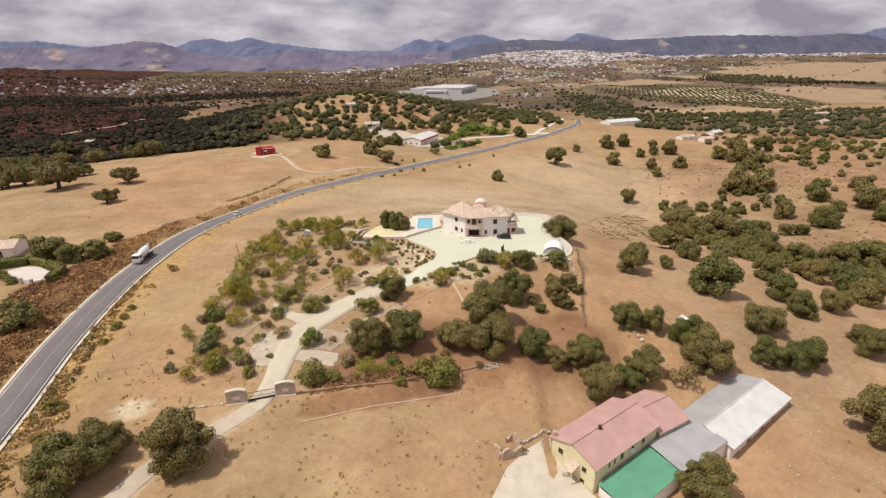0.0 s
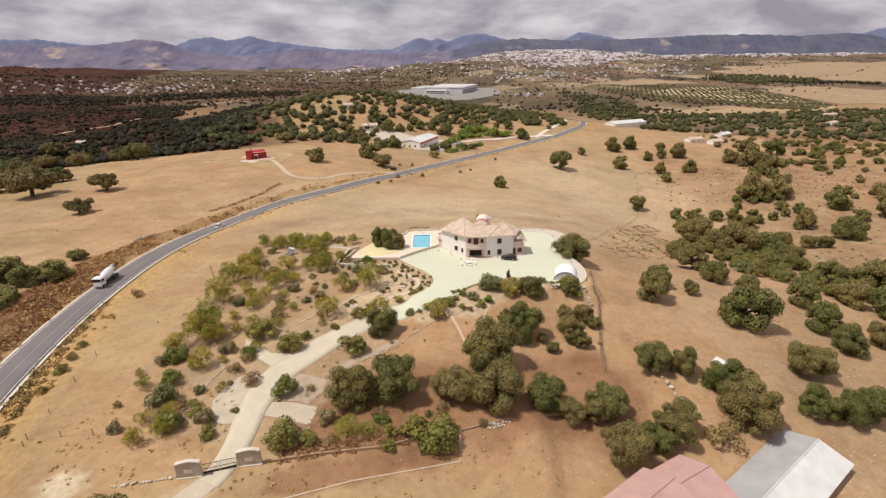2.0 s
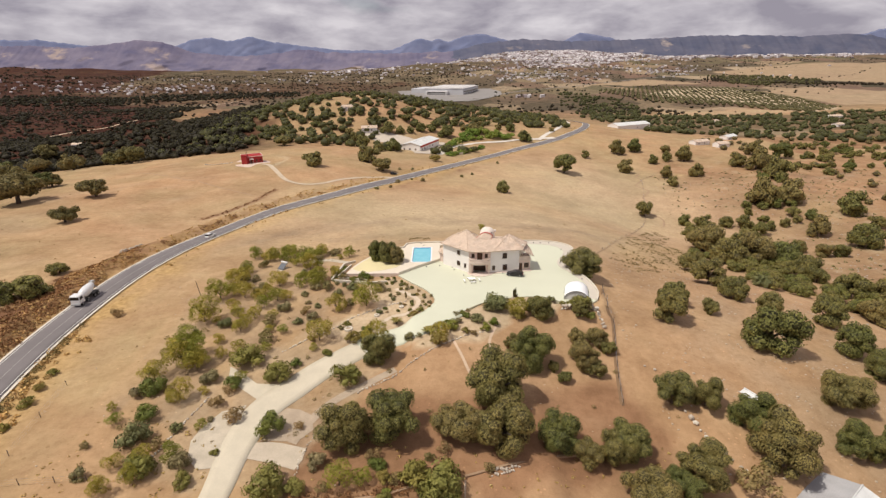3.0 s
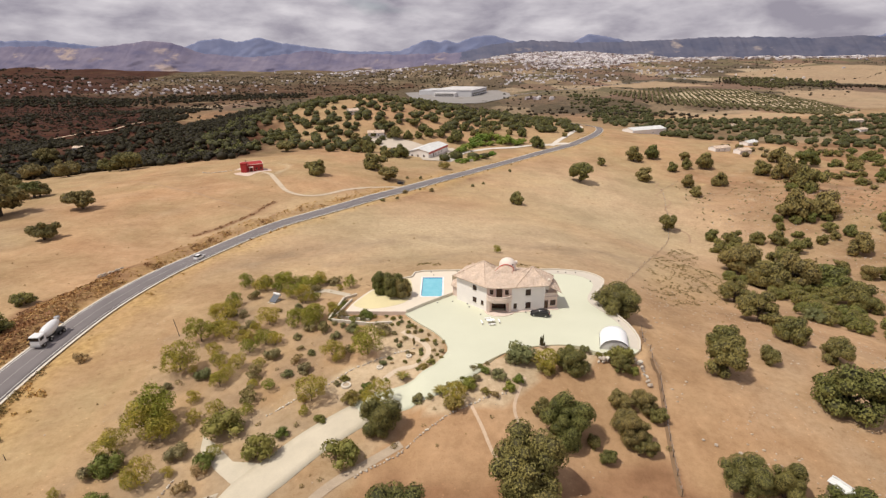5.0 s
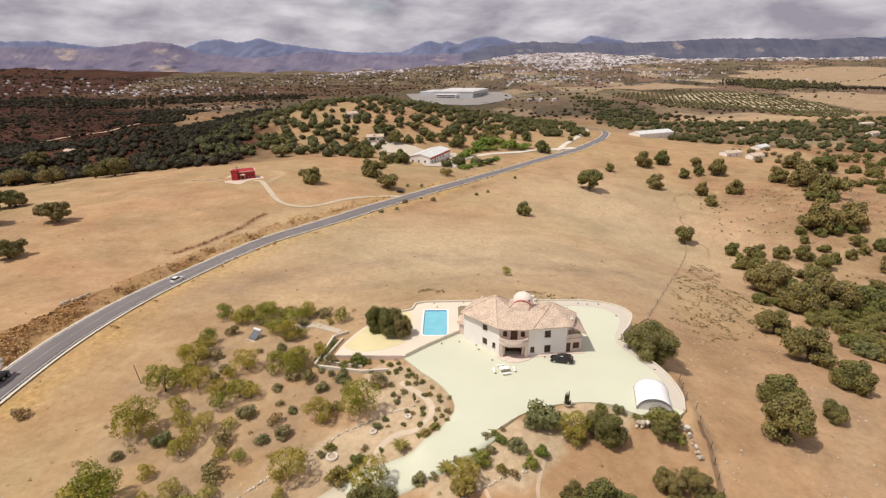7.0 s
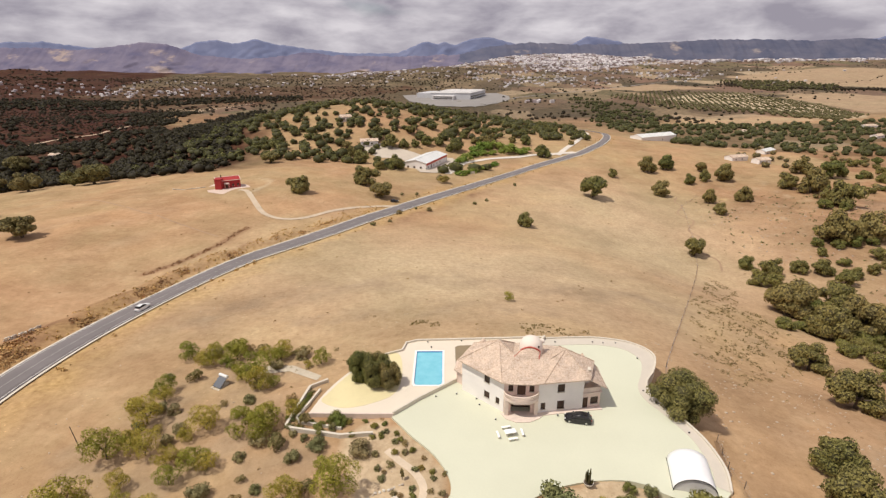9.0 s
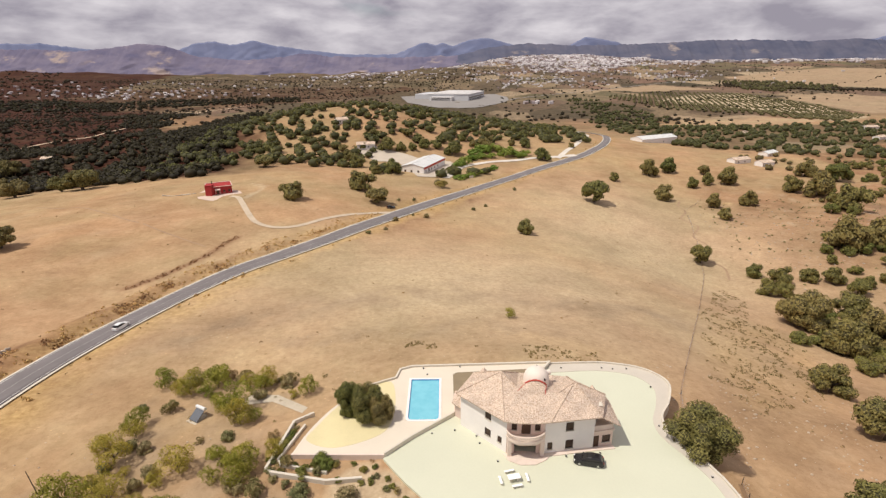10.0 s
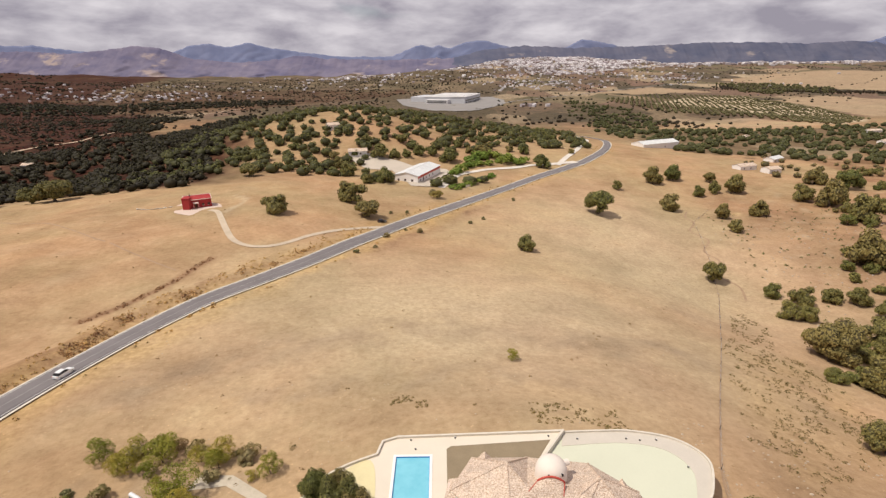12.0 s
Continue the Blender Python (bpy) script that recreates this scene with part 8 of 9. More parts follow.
# rock garden west of the forecourt, and the planted south edge
picks = random.Random(9)
for kind, rows in ((GREY_SHRUB, ((-5.2, 150.6, 1.1), (-2.5, 148.5, 1.0), (-1.3, 145.8, 1.1), (-3.1, 143.8, 0.9), (-5.4, 147.1, 1.1), (-8, 146.7, 1.0), (-9.8, 149.2, 1.3), (-10.7, 151, 1.1), (-6.9, 153.8, 1.1), (-8.5, 156, 1.1), (-10.1, 158.6, 1.0),
                                 (-11.3, 153.7, 1.2), (-12.7, 143.7, 1.6), (-20.6, 138.2, 1.4), (-13.9, 154.5, 4.4), (-5.2, 132.3, 2.8), (5.1, 137, 2.2), (26.9, 145.6, 2.4), (24.3, 140.6, 6.0), (9.4, 137.5, 3.6))),
                   (DRY_SHRUB, ((-4, 152.6, 0.9), (-2.8, 146.2, 1.0), (-0.8, 149.4, 0.9), (-7.1, 146.3, 1.0), (-8.9, 151.6, 1.3), (-7, 155.6, 1.1), (-9.7, 150.3, 0.9), (-10.8, 143.6, 0.8), (-14, 139.2, 1.1), (-3.2, 132.8, 1.4), (8.2, 132.9, 2.2), (4.8, 139.6, 1.5), (0.2, 135.4, 1.3), (7.4, 141.2, 1.0))),
                   (WALL_BUSH, ((-4.3, 150.8, 1.0), (-2.1, 144.5, 0.9), (-1.2, 143.6, 1.0), (-4.6, 140.6, 2.0), (-19.4, 139.5, 2.1), (-17.1, 133.6, 4.0), (6.6, 133.6, 2.2), (1.3, 130.7, 4.4), (18.6, 140.1, 3.8), (-8.4, 153.9, 1.1), (-8.5, 157.8, 1.0))),
                   (SHRUB, ((-2.7, 149.8, 0.9), (-5.3, 145.7, 1.1), (-5.5, 143.2, 1.1), (-8.3, 143.8, 0.9), (-5.7, 154.2, 1.1), (-10.9, 157.5, 1.1), (-11.4, 145.1, 1.1), (-11.4, 138.8, 0.9), (-15.2, 135.4, 1.5), (-5.7, 140.9, 0.9), (-7.8, 156.5, 1.0), (-3.1, 141.6, 2.0), (-14.7, 136.8, 2.6), (6.2, 140.2, 1.3), (6.9, 138.9, 1.8), (2.8, 137.0, 1.2), (24.2, 146.3, 2.2), (29.2, 143.9, 1.4), (30.8, 143.6, 2.2), (33.1, 142.8, 5.0), (34.7, 140.5, 2.8), (-18.7, 161.3, 2.6)))):
    for x, y, w in rows:
        plant(kind, x, y, w * (1.22 if w < 2 else 1.0), picks)
spots, rng = scatter(32, 95, -60, -18, 96, 196, lambda x, y: open_ground(x, y) & within(x, y, [(-56, 96), (-40, 96), (-36, 120), (-18, 136), (-16, 150), (-28, 168), (-28, 194), (-56, 190), (-58, 140)]), 3.0)
for x, y in spots:
    plant(picks.choice((ALMOND, DRY_SHRUB, GREY_SHRUB, ALMOND)), x, y, picks.uniform(1.8, 4.0), picks)
spots, rng = scatter(33, 16, -27.4, -10, 156.6, 163, lambda x, y: ~within(x, y, DECK) & (x + y > 131.5), 1.2)
for x, y in spots:
    plant(picks.choice((SHRUB, GREY_SHRUB)), x, y, picks.uniform(1.0, 2.2), picks)
for k in range(9):
    plant(picks.choice((SHRUB, GREY_SHRUB, DRY_SHRUB)), -24.4 - 0.16 * k + picks.uniform(-0.2, 0.2), 169.0 - 0.95 * k, picks.uniform(1.0, 1.7), picks)
plant(BRIGHT, -24.4, 161.6, 1.6, picks)
plant(SHRUB, -18, 160.4, 3.4, picks)

for x, y, w in ((-75.4, 125.9, 2.6), (-73.6, 116.5, 3.4), (-74.4, 121, 2.8), (-72.6, 110, 2.4)):
    plant(WALL_BUSH, x, y, w, picks, 0.8)
LIME = tree_kind("lime_shrub", [crown("shrub_crown", 150 + k, 13, 900, 0.085, 0.6, M["lime"], M["lime"], spread=0.72, small=0.24, large=0.42, core=0.7, ragged=0.14) for k in range(3)], None, 0.4, "bright lime-green shrub in the white house garden", "shrub", "lime shrubs")
for x, y, w in ((3.6, 135.1, 3.3), (10.8, 134.9, 3.0), (13.0, 137.0, 2.6)):
    plant(BRIGHT, x, y, w, picks)
for x, y, w in ((26, 520, 12), (33, 530, 13), (43, 534, 12), (52, 521, 14), (60, 520, 11), (10, 480, 7.5), (16, 492, 10), (13, 486, 7), (22, 506, 9), (30, 512, 9), (38, 515, 8), (67, 526, 9)):
    plant(LIME, x, y, w * 1.2, picks, 0.9)
for k in range(13):
    plant(LIME, 9 + 2.3 * k + picks.uniform(-1, 1), 434 + 3.7 * k + picks.uniform(-2, 2), picks.uniform(5.5, 8.5), picks, 0.75)
plant(WALL_BUSH, -1.8, 409.6, 9.5, picks, 0.8)
plant(SHRUB, -0.3, 445.5, 4.8, picks)

# crowded bands of young oaks on the east side
for k, (outline, n, small, large) in enumerate((
        ([(139.8, 279.7), (157.4, 272.4), (152.9, 247.6), (148.5, 221.4), (148.5, 202.7), (164.5, 186.6), (153.9, 168.4), (131.8, 163.8), (121.7, 168.4), (114.3, 172.4), (108.0, 180.5), (107.2, 190.6), (111.1, 209.5), (106.2, 223.0), (105.4, 236.1), (121.2, 249.4)], 46, 6.5, 9.5),
        ([(177.7, 328.9), (198.5, 352.6), (226, 347), (199.1, 312.4), (175.0, 298.9)], 13, 6, 9),
        ([(272, 478), (327, 527), (416, 572), (450, 525), (379, 439), (320, 417), (257, 389), (221, 378)], 54, 6, 10.5))):
    outline_x, outline_y = [p[0] for p in outline], [p[1] for p in outline]
    spots, rng = scatter(36 + k, n, min(outline_x), max(outline_x), min(outline_y), max(outline_y), lambda x, y: within(x, y, outline), 5.4)
    for x, y in spots:
        plant(OAK_BAND, x, y, picks.uniform(small, large), picks)
for x, y, w in ((130.5, 290, 9.6), (137, 288, 8.8), (125.4, 269, 8.4), (131, 266, 8.6)):
    plant(OAK_BAND, x, y, w, picks)
for x, y, w in ((-232, 285, 11), (-222, 284, 12), (-209, 308, 12), (-272, 329, 16), (-300, 350, 16), (-285, 372, 18), (-315, 385, 18), (-262, 350, 14), (-330, 410, 18), (-245, 335, 13), (-300, 420, 16), (-350, 380, 18)):
    plant(OAK_BROAD, x, y, w * 1.25, picks)

# loose bushes above the garden wall
for kind, x, y, w in ((SHRUB, -20.5, 97.8, 3.6), (ALMOND, -14.0, 98.8, 4.4), (DRY_SHRUB, -16.4, 98.0, 2.2), (SHRUB, -8.5, 101.6, 3.2), (ALMOND, -10.6, 99.2, 3.0), (WALL_BUSH, -2.0, 99.2, 6.2), (BRIGHT, -1.2, 97.9, 2.8), (BRIGHT, -6.8, 97.2, 1.6), (DRY_SHRUB, -5.6, 99.4, 2.4), (WALL_BUSH, -7.4, 99.4, 2.8), (ALMOND, 1.8, 101, 2.6)):
    plant(kind, x, y, w * 1.1, picks, 0.9)
wall_foot, rng = scatter(50, 90, -25, 4, 92, 101, lambda x, y: away(x, y, [(-26, 94.4), (-18, 96), (-8, 97.4), (-2, 99.4), (3, 101)]) < 1.3, 0.6)
tufts("wall_brush", wall_foot, rng.uniform(0.8, 1.9, len(wall_foot)), 61, "reddish-brown dry brush along the garden wall", M["brush"], 40, 0.4, 0.1)
for x, y, w in ((1.7, 104.8, 2.6), (8.6, 101.6, 2.4), (-0.6, 103.2, 2.0), (-9.5, 103.6, 3.0)):
    plant(DRY_SHRUB, x, y, w, picks)

# oaks crowding round the white house, and brush on the road's edge
for x, y, w in ((-34.8, 442.5, 14.2), (-45.1, 437.1, 8.6), (-72.5, 461.3, 8.8), (-62.4, 461.2, 13.0), (-46.0, 510.0, 14.3), (-34.5, 511.0, 10.0), (-25.4, 515.1, 8.8), (-15.9, 523.1, 11.2), (-6.1, 528.4, 11.3), (6.6, 519.7, 15.8), (24.7, 543.0, 8.4), (36.8, 541.6, 14.0), (70.9, 553.2, 10.6), (59.9, 559.1, 8.3), (79.3, 513.5, 14.5), (-74, 490, 10), (-80, 505, 9), (-58, 530, 10), (-30, 540, 11), (47, 590, 10), (115, 566, 7), (16, 556, 10)):
    plant(OAK_FAR, x, y, w * 1.08, picks)
for x, y, w in ((-23.4, 331.5, 4.2), (-9.2, 343.2, 4.0), (-15.8, 344.9, 2.2), (-24.8, 369.7, 2.6), (-16.7, 372.8, 2.8), (-4.2, 417.4, 6.0), (44.2, 416.2, 3.2), (22.5, 373.9, 3.0), (15.3, 365.3, 3.0), (-25.8, 312.7, 2.4), (-32.3, 304.1, 3.0)):
    plant(GREY_SHRUB, x, y, w, picks)
spots, rng = scatter(40, 26, -9, -2, 197, 202, lambda x, y: waves(x, y, 6, 71) > -0.3, 0.5)
more, rng2 = scatter(41, 90, 16, 33, 190, 198, lambda x, y: waves(x, y, 7, 72) > -0.2, 0.5)
tufts("terrace_brush", spots + more, [0.35 + 0.6 * picks.random() for _ in spots + more], 57, "low brown-green brush behind the terrace wall", M["dry_leaf"], 40, 0.35, 0.13)
stones, rng = scatter(43, 900, -70, 150, 60, 300, lambda x, y: open_ground(x, y) & (waves(x, y, 40, 74) > 0.15), 0.6)

spots, rng = scatter(47, 110, -82, -48, 40, 150, lambda x, y: (5.0 < away(x, y, ROAD)) & (away(x, y, ROAD) < 11) & (x > np.interp(y, [p[1] for p in ROAD[:-20]], [p[0] for p in ROAD[:-20]])) & (waves(x, y, 16, 77) > -0.1), 0.8)
tufts("roadside_weeds", spots, rng.uniform(0.7, 2.4, len(spots)), 58, "yellow-green weeds along the road verge", M["straw"], 40, 0.4, 0.13)
plant(WALL_BUSH, -68.6, 88, 5.0, picks, 0.7)
plant(WALL_BUSH, -65.6, 80.6, 3.4, picks, 0.6)
spots, rng = scatter(48, 1500, -135, -30, 60, 340, lambda x, y: (5.0 < away(x, y, ROAD)) & (away(x, y, ROAD) < 13) & (x < np.interp(y, [p[1] for p in ROAD[:-20]], [p[0] for p in ROAD[:-20]])) & (waves(x, y, 18, 78) > -0.3), 0.7)
tufts("bank_grass", spots, rng.uniform(0.4, 1.3, len(spots)), 59, "ochre dry grass on the road bank", M["straw"], 12, 0.4)
spots, rng = scatter(49, 500, -60, 40, 62, 112, lambda x, y: open_ground(x, y) & (waves(x, y, 18, 79) > -0.2) & ~within(x, y, [(5, 56), (6, 70), (20, 88), (40, 104), (80, 104), (60, 56)]), 0.7)
tufts("slope_grass", spots, rng.uniform(0.3, 0.9, len(spots)), 60, "short dry grass on the bare slope", M["straw"], 10, 0.3)
plant(GREY_SHRUB, 14, 143.6, 7.2, picks)
plant(GREY_SHRUB, 12.6, 142.2, 4.0, picks)
plant(ALMOND, 16.6, 220.6, 3.4, picks, 0.9)


# ---- gate, garden walls, fences ----
def gate_wing(x, y, turn, length=3.6, height=2.9):
    """A rendered stone wing wall with an arched coping."""
    z = ground_at(x, y) - 0.3
    ob = empty("gate_wing_wall", x, y, z, turn, label="rough stone gate wing wall with a pale arched coping", category="gate wall", group="gate wing walls")
    n = 10
    bm, cap = bmesh.new(), bmesh.new()
    tops = [(length * (k / n - 0.5), height + 0.45 * math.sin(math.pi * k / n) * (0.6 + 0.4 * k / n)) for k in range(n + 1)]
    for (u0, h0), (u1, h1) in zip(tops, tops[1:]):
        for target, lo0, lo1, hi0, hi1, d in ((bm, 0, 0, h0, h1, 0.25), (cap, h0 + 0.002, h1 + 0.002, h0 + 0.16, h1 + 0.16, 0.34)):
            vs = [target.verts.new((u, v, zz)) for v in (-d, d) for u, zz in ((u0, lo0), (u1, lo1), (u1, hi1), (u0, hi0))]
            for f in ((0, 1, 2, 3), (7, 6, 5, 4), (3, 2, 6, 7), (0, 4, 5, 1), (1, 5, 6, 2), (0, 3, 7, 4)):
                target.faces.new([vs[i] for i in f])
    bmesh.ops.remove_doubles(bm, verts=bm.verts, dist=0.001)
    bmesh.ops.remove_doubles(cap, verts=cap.verts, dist=0.001)
    part("wall_body", bm, M["stone"], ob)
    part("coping", cap, M["kerb"], ob)
    part("plinth", box(-length / 2 - 0.1, -0.42, 0, length / 2 + 0.1, 0.42, 0.5, 0.04), M["kerb"], ob)
    part("medallion", box(-0.6, -0.31, 1.2, 0.6, -0.26, 1.9, 0.04), M["kerb"], ob, "worn raised stone panel")
    return ob


gate_wing(-36.6, 90.6, 8)
gate_wing(-28.4, 93.1, 8)
gz = ground_at(-32.5, 91.8)
gate = empty("metal_gate", -32.5, 91.8, gz, 17, label="dark iron double driveway gate, closed", category="gate")
for s in (-1, 1):
    leaf = part("gate_leaf", box(min(0.04 * s, 2.4 * s), -0.03, 0.15, max(0.04 * s, 2.4 * s), 0.03, 0.55, 0.0), M["iron"], gate)
    for z in (1.0, 1.9):
        part("rail", box(min(0.04 * s, 2.4 * s), -0.03, z, max(0.04 * s, 2.4 * s), 0.03, z + 0.07), M["iron"], leaf)
    for k in range(9):
        u = s * (0.06 + 2.3 * k / 8)
        part("bar", box(u - 0.02, -0.02, 0.55, u + 0.02, 0.02, 1.95), M["iron"], leaf)

strip_wall("wall_gate_east", [(-26, 93.6), (-18, 95.2), (-8, 96.6), (-2, 98.6), (3, 100.2)], 0.4, 0, 0.4, M["gully"], "dark rubble garden wall below the hedge", follow=True)
strip_wall("wall_gate_low", [(-24.1, 86.2), (-12, 90.2), (4.6, 94.2), (4.9, 99.6)], 0.3, 0, 0.1, M["rubble"], "low stone edge of a sunken strip", follow=True)
strip_wall("wall_oaks", [(4.9, 100.2), (12, 102.6), (20.7, 105.6), (25, 106.6)], 0.4, 0, 0.3, M["gully"], "low stone wall below the oaks", follow=True)
stones_along("ruined_wall", [(-38.8, 90.3), (-44, 89.2), (-47.5, 88.2)], 0.5, 0.55, 33, "rough low remains of a wall beside the gate", "wall")
stones_along("stone_edging", [(-47.1, 99.4), (-44, 104.9), (-42.6, 111.8), (-40.8, 118.2)], 0.5, 0.42, 21, "line of pale edging stones through the garden", "edging")
stones_along("stone_edging", [(-20.8, 98), (-21.2, 103.5), (-19.6, 108.6)], 0.5, 0.42, 22, "line of pale edging stones through the garden", "edging")
stones_along("stone_edging", [(-14, 118), (-8.1, 121.7), (-3.3, 126.1), (0.3, 129.4), (6.9, 132.8), (10.5, 134)], 0.5, 0.42, 23, "line of pale edging stones below the driveway", "edging")
stones_along("stone_edging", [(-31.3, 130.8), (-26.9, 135.2), (-23.4, 137.1), (-18.4, 142.7), (-10.4, 146.9), (-6.2, 148.3)], 0.5, 0.42, 24, "line of pale edging stones between almond trees", "edging")
stones_along("retaining_stones", [(29, 142.6), (33, 142.4), (36.4, 142.0), (37.6, 138)], 0.8, 0.9, 25, "rough pale boulders below the shelter", "boulders", rows=2)
stones_along("rubble_heap", [(9, 100.6), (12.5, 101.6), (10, 101.8), (14, 102.4)], 0.5, 0.6, 26, "heap of pale rubble stones by the wall", "rubble")
stones_along("boulder_line", [(46, 116), (47.5, 111), (50, 107), (52.5, 104)], 1.2, 1.0, 27, "scattered pale boulders between the oaks", "boulders")
stones_along("boulder_line", [(42, 127), (47, 125), (51, 122)], 2.2, 0.8, 28, "scattered pale boulders between the oaks", "boulders")

# pale garden paths off the driveway
def patch(name, outline, lift, material, label, category="path"):
    """A surface draped on the ground over an outline."""
    xs, ys = [p[0] for p in outline], [p[1] for p in outline]
    bm = slab(outline, 0, 1)
    bmesh.ops.delete(bm, geom=[f for f in bm.faces if not all(v.co.z > 0.5 for v in f.verts)], context="FACES")
    bmesh.ops.subdivide_edges(bm, edges=bm.edges[:], cuts=3, use_grid_fill=True)
    for v in bm.verts:
        v.co.z = ground_at(v.co.x, v.co.y) + lift
    return tagged(new(name, from_bm(name, bm, material)), label, category, kind="structure")


M["worn_path"] = plain("worn_path", (0.56, 0.42, 0.30), 0.95, scale=0.4, spread=0.2, fine=3)
M["fence_strip"] = plain("fence_strip", (0.24, 0.15, 0.085), 0.95, scale=0.4, spread=0.3, fine=3)
patch("path_garden", [(-40.5, 126.6), (-37.6, 124.6), (-33.4, 121.0), (-28.6, 120.6), (-31.6, 116.4), (-35.6, 119.4), (-39.6, 123.4)], 0.09, M["gravel"], "pale path branching off the driveway")
patch("path_bed", [(-30.7, 106.6), (-27, 106.9), (-24.6, 106.6), (-20.5, 105.5), (-20.6, 103.2), (-21.4, 101.4), (-25.5, 102.7), (-30.2, 103.7)], 0.09, M["gravel_worn"], "pale gravel spur between garden beds")
M["bed"] = plain("garden_bed", (0.43, 0.34, 0.25), 0.95, scale=0.6, spread=0.2, fine=5)
M["stony_bed"] = plain("stony_bed", (0.52, 0.45, 0.35), 0.95, scale=0.6, spread=0.2, fine=5)
patch("bed_near", [(-28.0, 109.4), (-27.6, 112.4), (-26.0, 114.4), (-23.6, 114.0), (-21.2, 112.7), (-20.2, 109.5), (-21.6, 107.6), (-24.0, 107.0), (-28.4, 107.2)], 0.07, M["bed"], "bare brown garden bed", "bed")
patch("bed_drive", [(-38.8, 103.6), (-39.8, 107.2), (-39.1, 110.4), (-37.2, 113.8), (-33.4, 115.4), (-34.0, 109.7), (-34.2, 101.7), (-36.4, 101.4)], 0.07, M["stony_bed"], "pale stony garden bed beside the driveway", "bed")
tagged(ribbon("footpath", rounded([(-23.1, 106.6), (-20.4, 112.7), (-17.2, 116.7), (-12.5, 120.3), (-7.5, 124.0)], 5), -0.8, 0.8, 0.07, M["bed"], across=2), "bare earth path between the garden and the oaks", "path", kind="structure")
M["yard_slab"] = plain("yard_concrete", (0.62, 0.55, 0.45), 0.9, scale=0.35, spread=0.2, fine=4)
patch("farmyard", [(5, 64), (6.4, 68), (8.4, 72.3), (11.5, 78.5), (15, 82), (20.3, 86), (20.3, 83.6), (22.4, 79.6), (24.8, 75.2), (29.0, 69.2), (22, 58), (12, 58)], 0.12, M["yard_slab"], "pale worn concrete farmyard", "pavement")
tagged(ribbon("gully", rounded([(155.2, 428), (147, 412), (146.5, 400.1), (136.9, 384.1), (140.5, 371.0), (131.6, 357.2), (133.4, 345.2), (125.6, 330.5), (129.8, 320.5), (124.9, 307.0)], 6), -0.5, 0.5, 0.05, M["gully"], across=2), "worn winding gully down the pasture", "gully", kind="structure")
tagged(ribbon("footpath", rounded([(14.3, 138.6), (11.4, 131.3), (12.1, 126.1), (13.5, 121)], 5), -0.28, 0.28, 0.06, M["worn_path"], across=1), "narrow pale footpath worn across the slope", "path", kind="structure")
tagged(ribbon("footpath", rounded([(4.0, 131.1), (5.5, 126.8), (6.9, 121.9), (9, 117)], 5), -0.28, 0.28, 0.06, M["worn_path"], across=1), "narrow pale footpath worn across the slope", "path", kind="structure")


def fence(name, line, step, height, label, wire=True):
    ob = empty(name, 0, 0, 0, label=label, category="fence")
    pts = []
    for (ax, ay), (bx, by) in zip(line, line[1:]):
        n = max(1, round(math.hypot(bx - ax, by - ay) / step))
        pts += [(ax + (bx - ax) * k / n, ay + (by - ay) * k / n) for k in range(n)]
    pts.append(line[-1])
    rng = random.Random(len(pts))
    tops = []
    for x, y in pts:
        z = ground_at(x, y)
        lean = rng.uniform(-0.08, 0.08)
        part("post", tube([(x, y, z - 0.2), (x + lean, y, z + height)], 0.055, 5), M["bark"], ob)
        tops.append((x + lean, y, z + height - 0.1))
    if wire:
        for d in (0.0, 0.45, 0.85):
            part("wire", tube([(x, y, z - d) for x, y, z in tops], 0.012, 3), M["steel"], ob)
    return ob


tagged(ribbon("fence_strip", rounded([(43.4, 159.9), (39.6, 144.1), (40.1, 140.7), (37.2, 129.6), (35.8, 123.4), (34.7, 117.0)], 5), -0.35, 0.45, 0.06, M["fence_strip"], across=1), "brown trodden strip under the fence", "path", kind="structure")
fence("field_fence", [(43.4, 159.9), (39.6, 144.1), (40.1, 140.7), (37.2, 129.6), (35.8, 123.4), (34.7, 117.0)], 3.0, 1.5, "wire fence on wooden posts beside the garden")
PASTURE_LINE = [(41.4, 174.5), (45.1, 183.8), (52.6, 197.5), (65.4, 220.2), (83.1, 251.4), (98.0, 278.5), (114.4, 308.8), (125.5, 335.6), (133.5, 360.8), (142.7, 388.3), (146.0, 400.2), (171, 433)]
tagged(ribbon("worn_line", rounded(PASTURE_LINE, 4), -0.13, 0.13, 0.06, M["gully"], across=1), "thin brown line trodden across the pasture", "path", kind="structure")
fence("pasture_fence", PASTURE_LINE, 13.0, 1.2, "long thin wire fence across the pasture")
fence("verge_fence", [(-61, 70), (-64, 88), (-67, 104), (-70, 122)], 8.5, 1.2, "old wire fence along the field edge")
fence("cross_fence", [(-66, 97.5), (-61, 98.2), (-56, 98.6), (-51.5, 99)], 3.5, 1.3, "short post and wire fence across the field")

# cactus for the urn
rng_c = random.Random(78)
for k in range(7):
    a_ = k * 0.9 + rng_c.uniform(-0.2, 0.2)
    out_, h_ = 0.12 + 0.09 * k, 2.9 - 0.22 * k
    u_, v_ = math.cos(a_) * out_, math.sin(a_) * out_
    part("cactus_stem", tube([(u_ * 0.3, v_ * 0.3, 0.45), (u_ * 0.8, v_ * 0.8, 0.9), (u_, v_, h_ * 0.7), (u_ * 1.1, v_ * 1.1, h_)], [0.1, 0.15, 0.15, 0.05], 7), M["oak_core"], urn, "ribbed dark green cactus stem")
part("soil", lathe([(0.6, 0.4), (0.6, 0.46), (0.05, 0.47)], 12), M["bark"], urn)

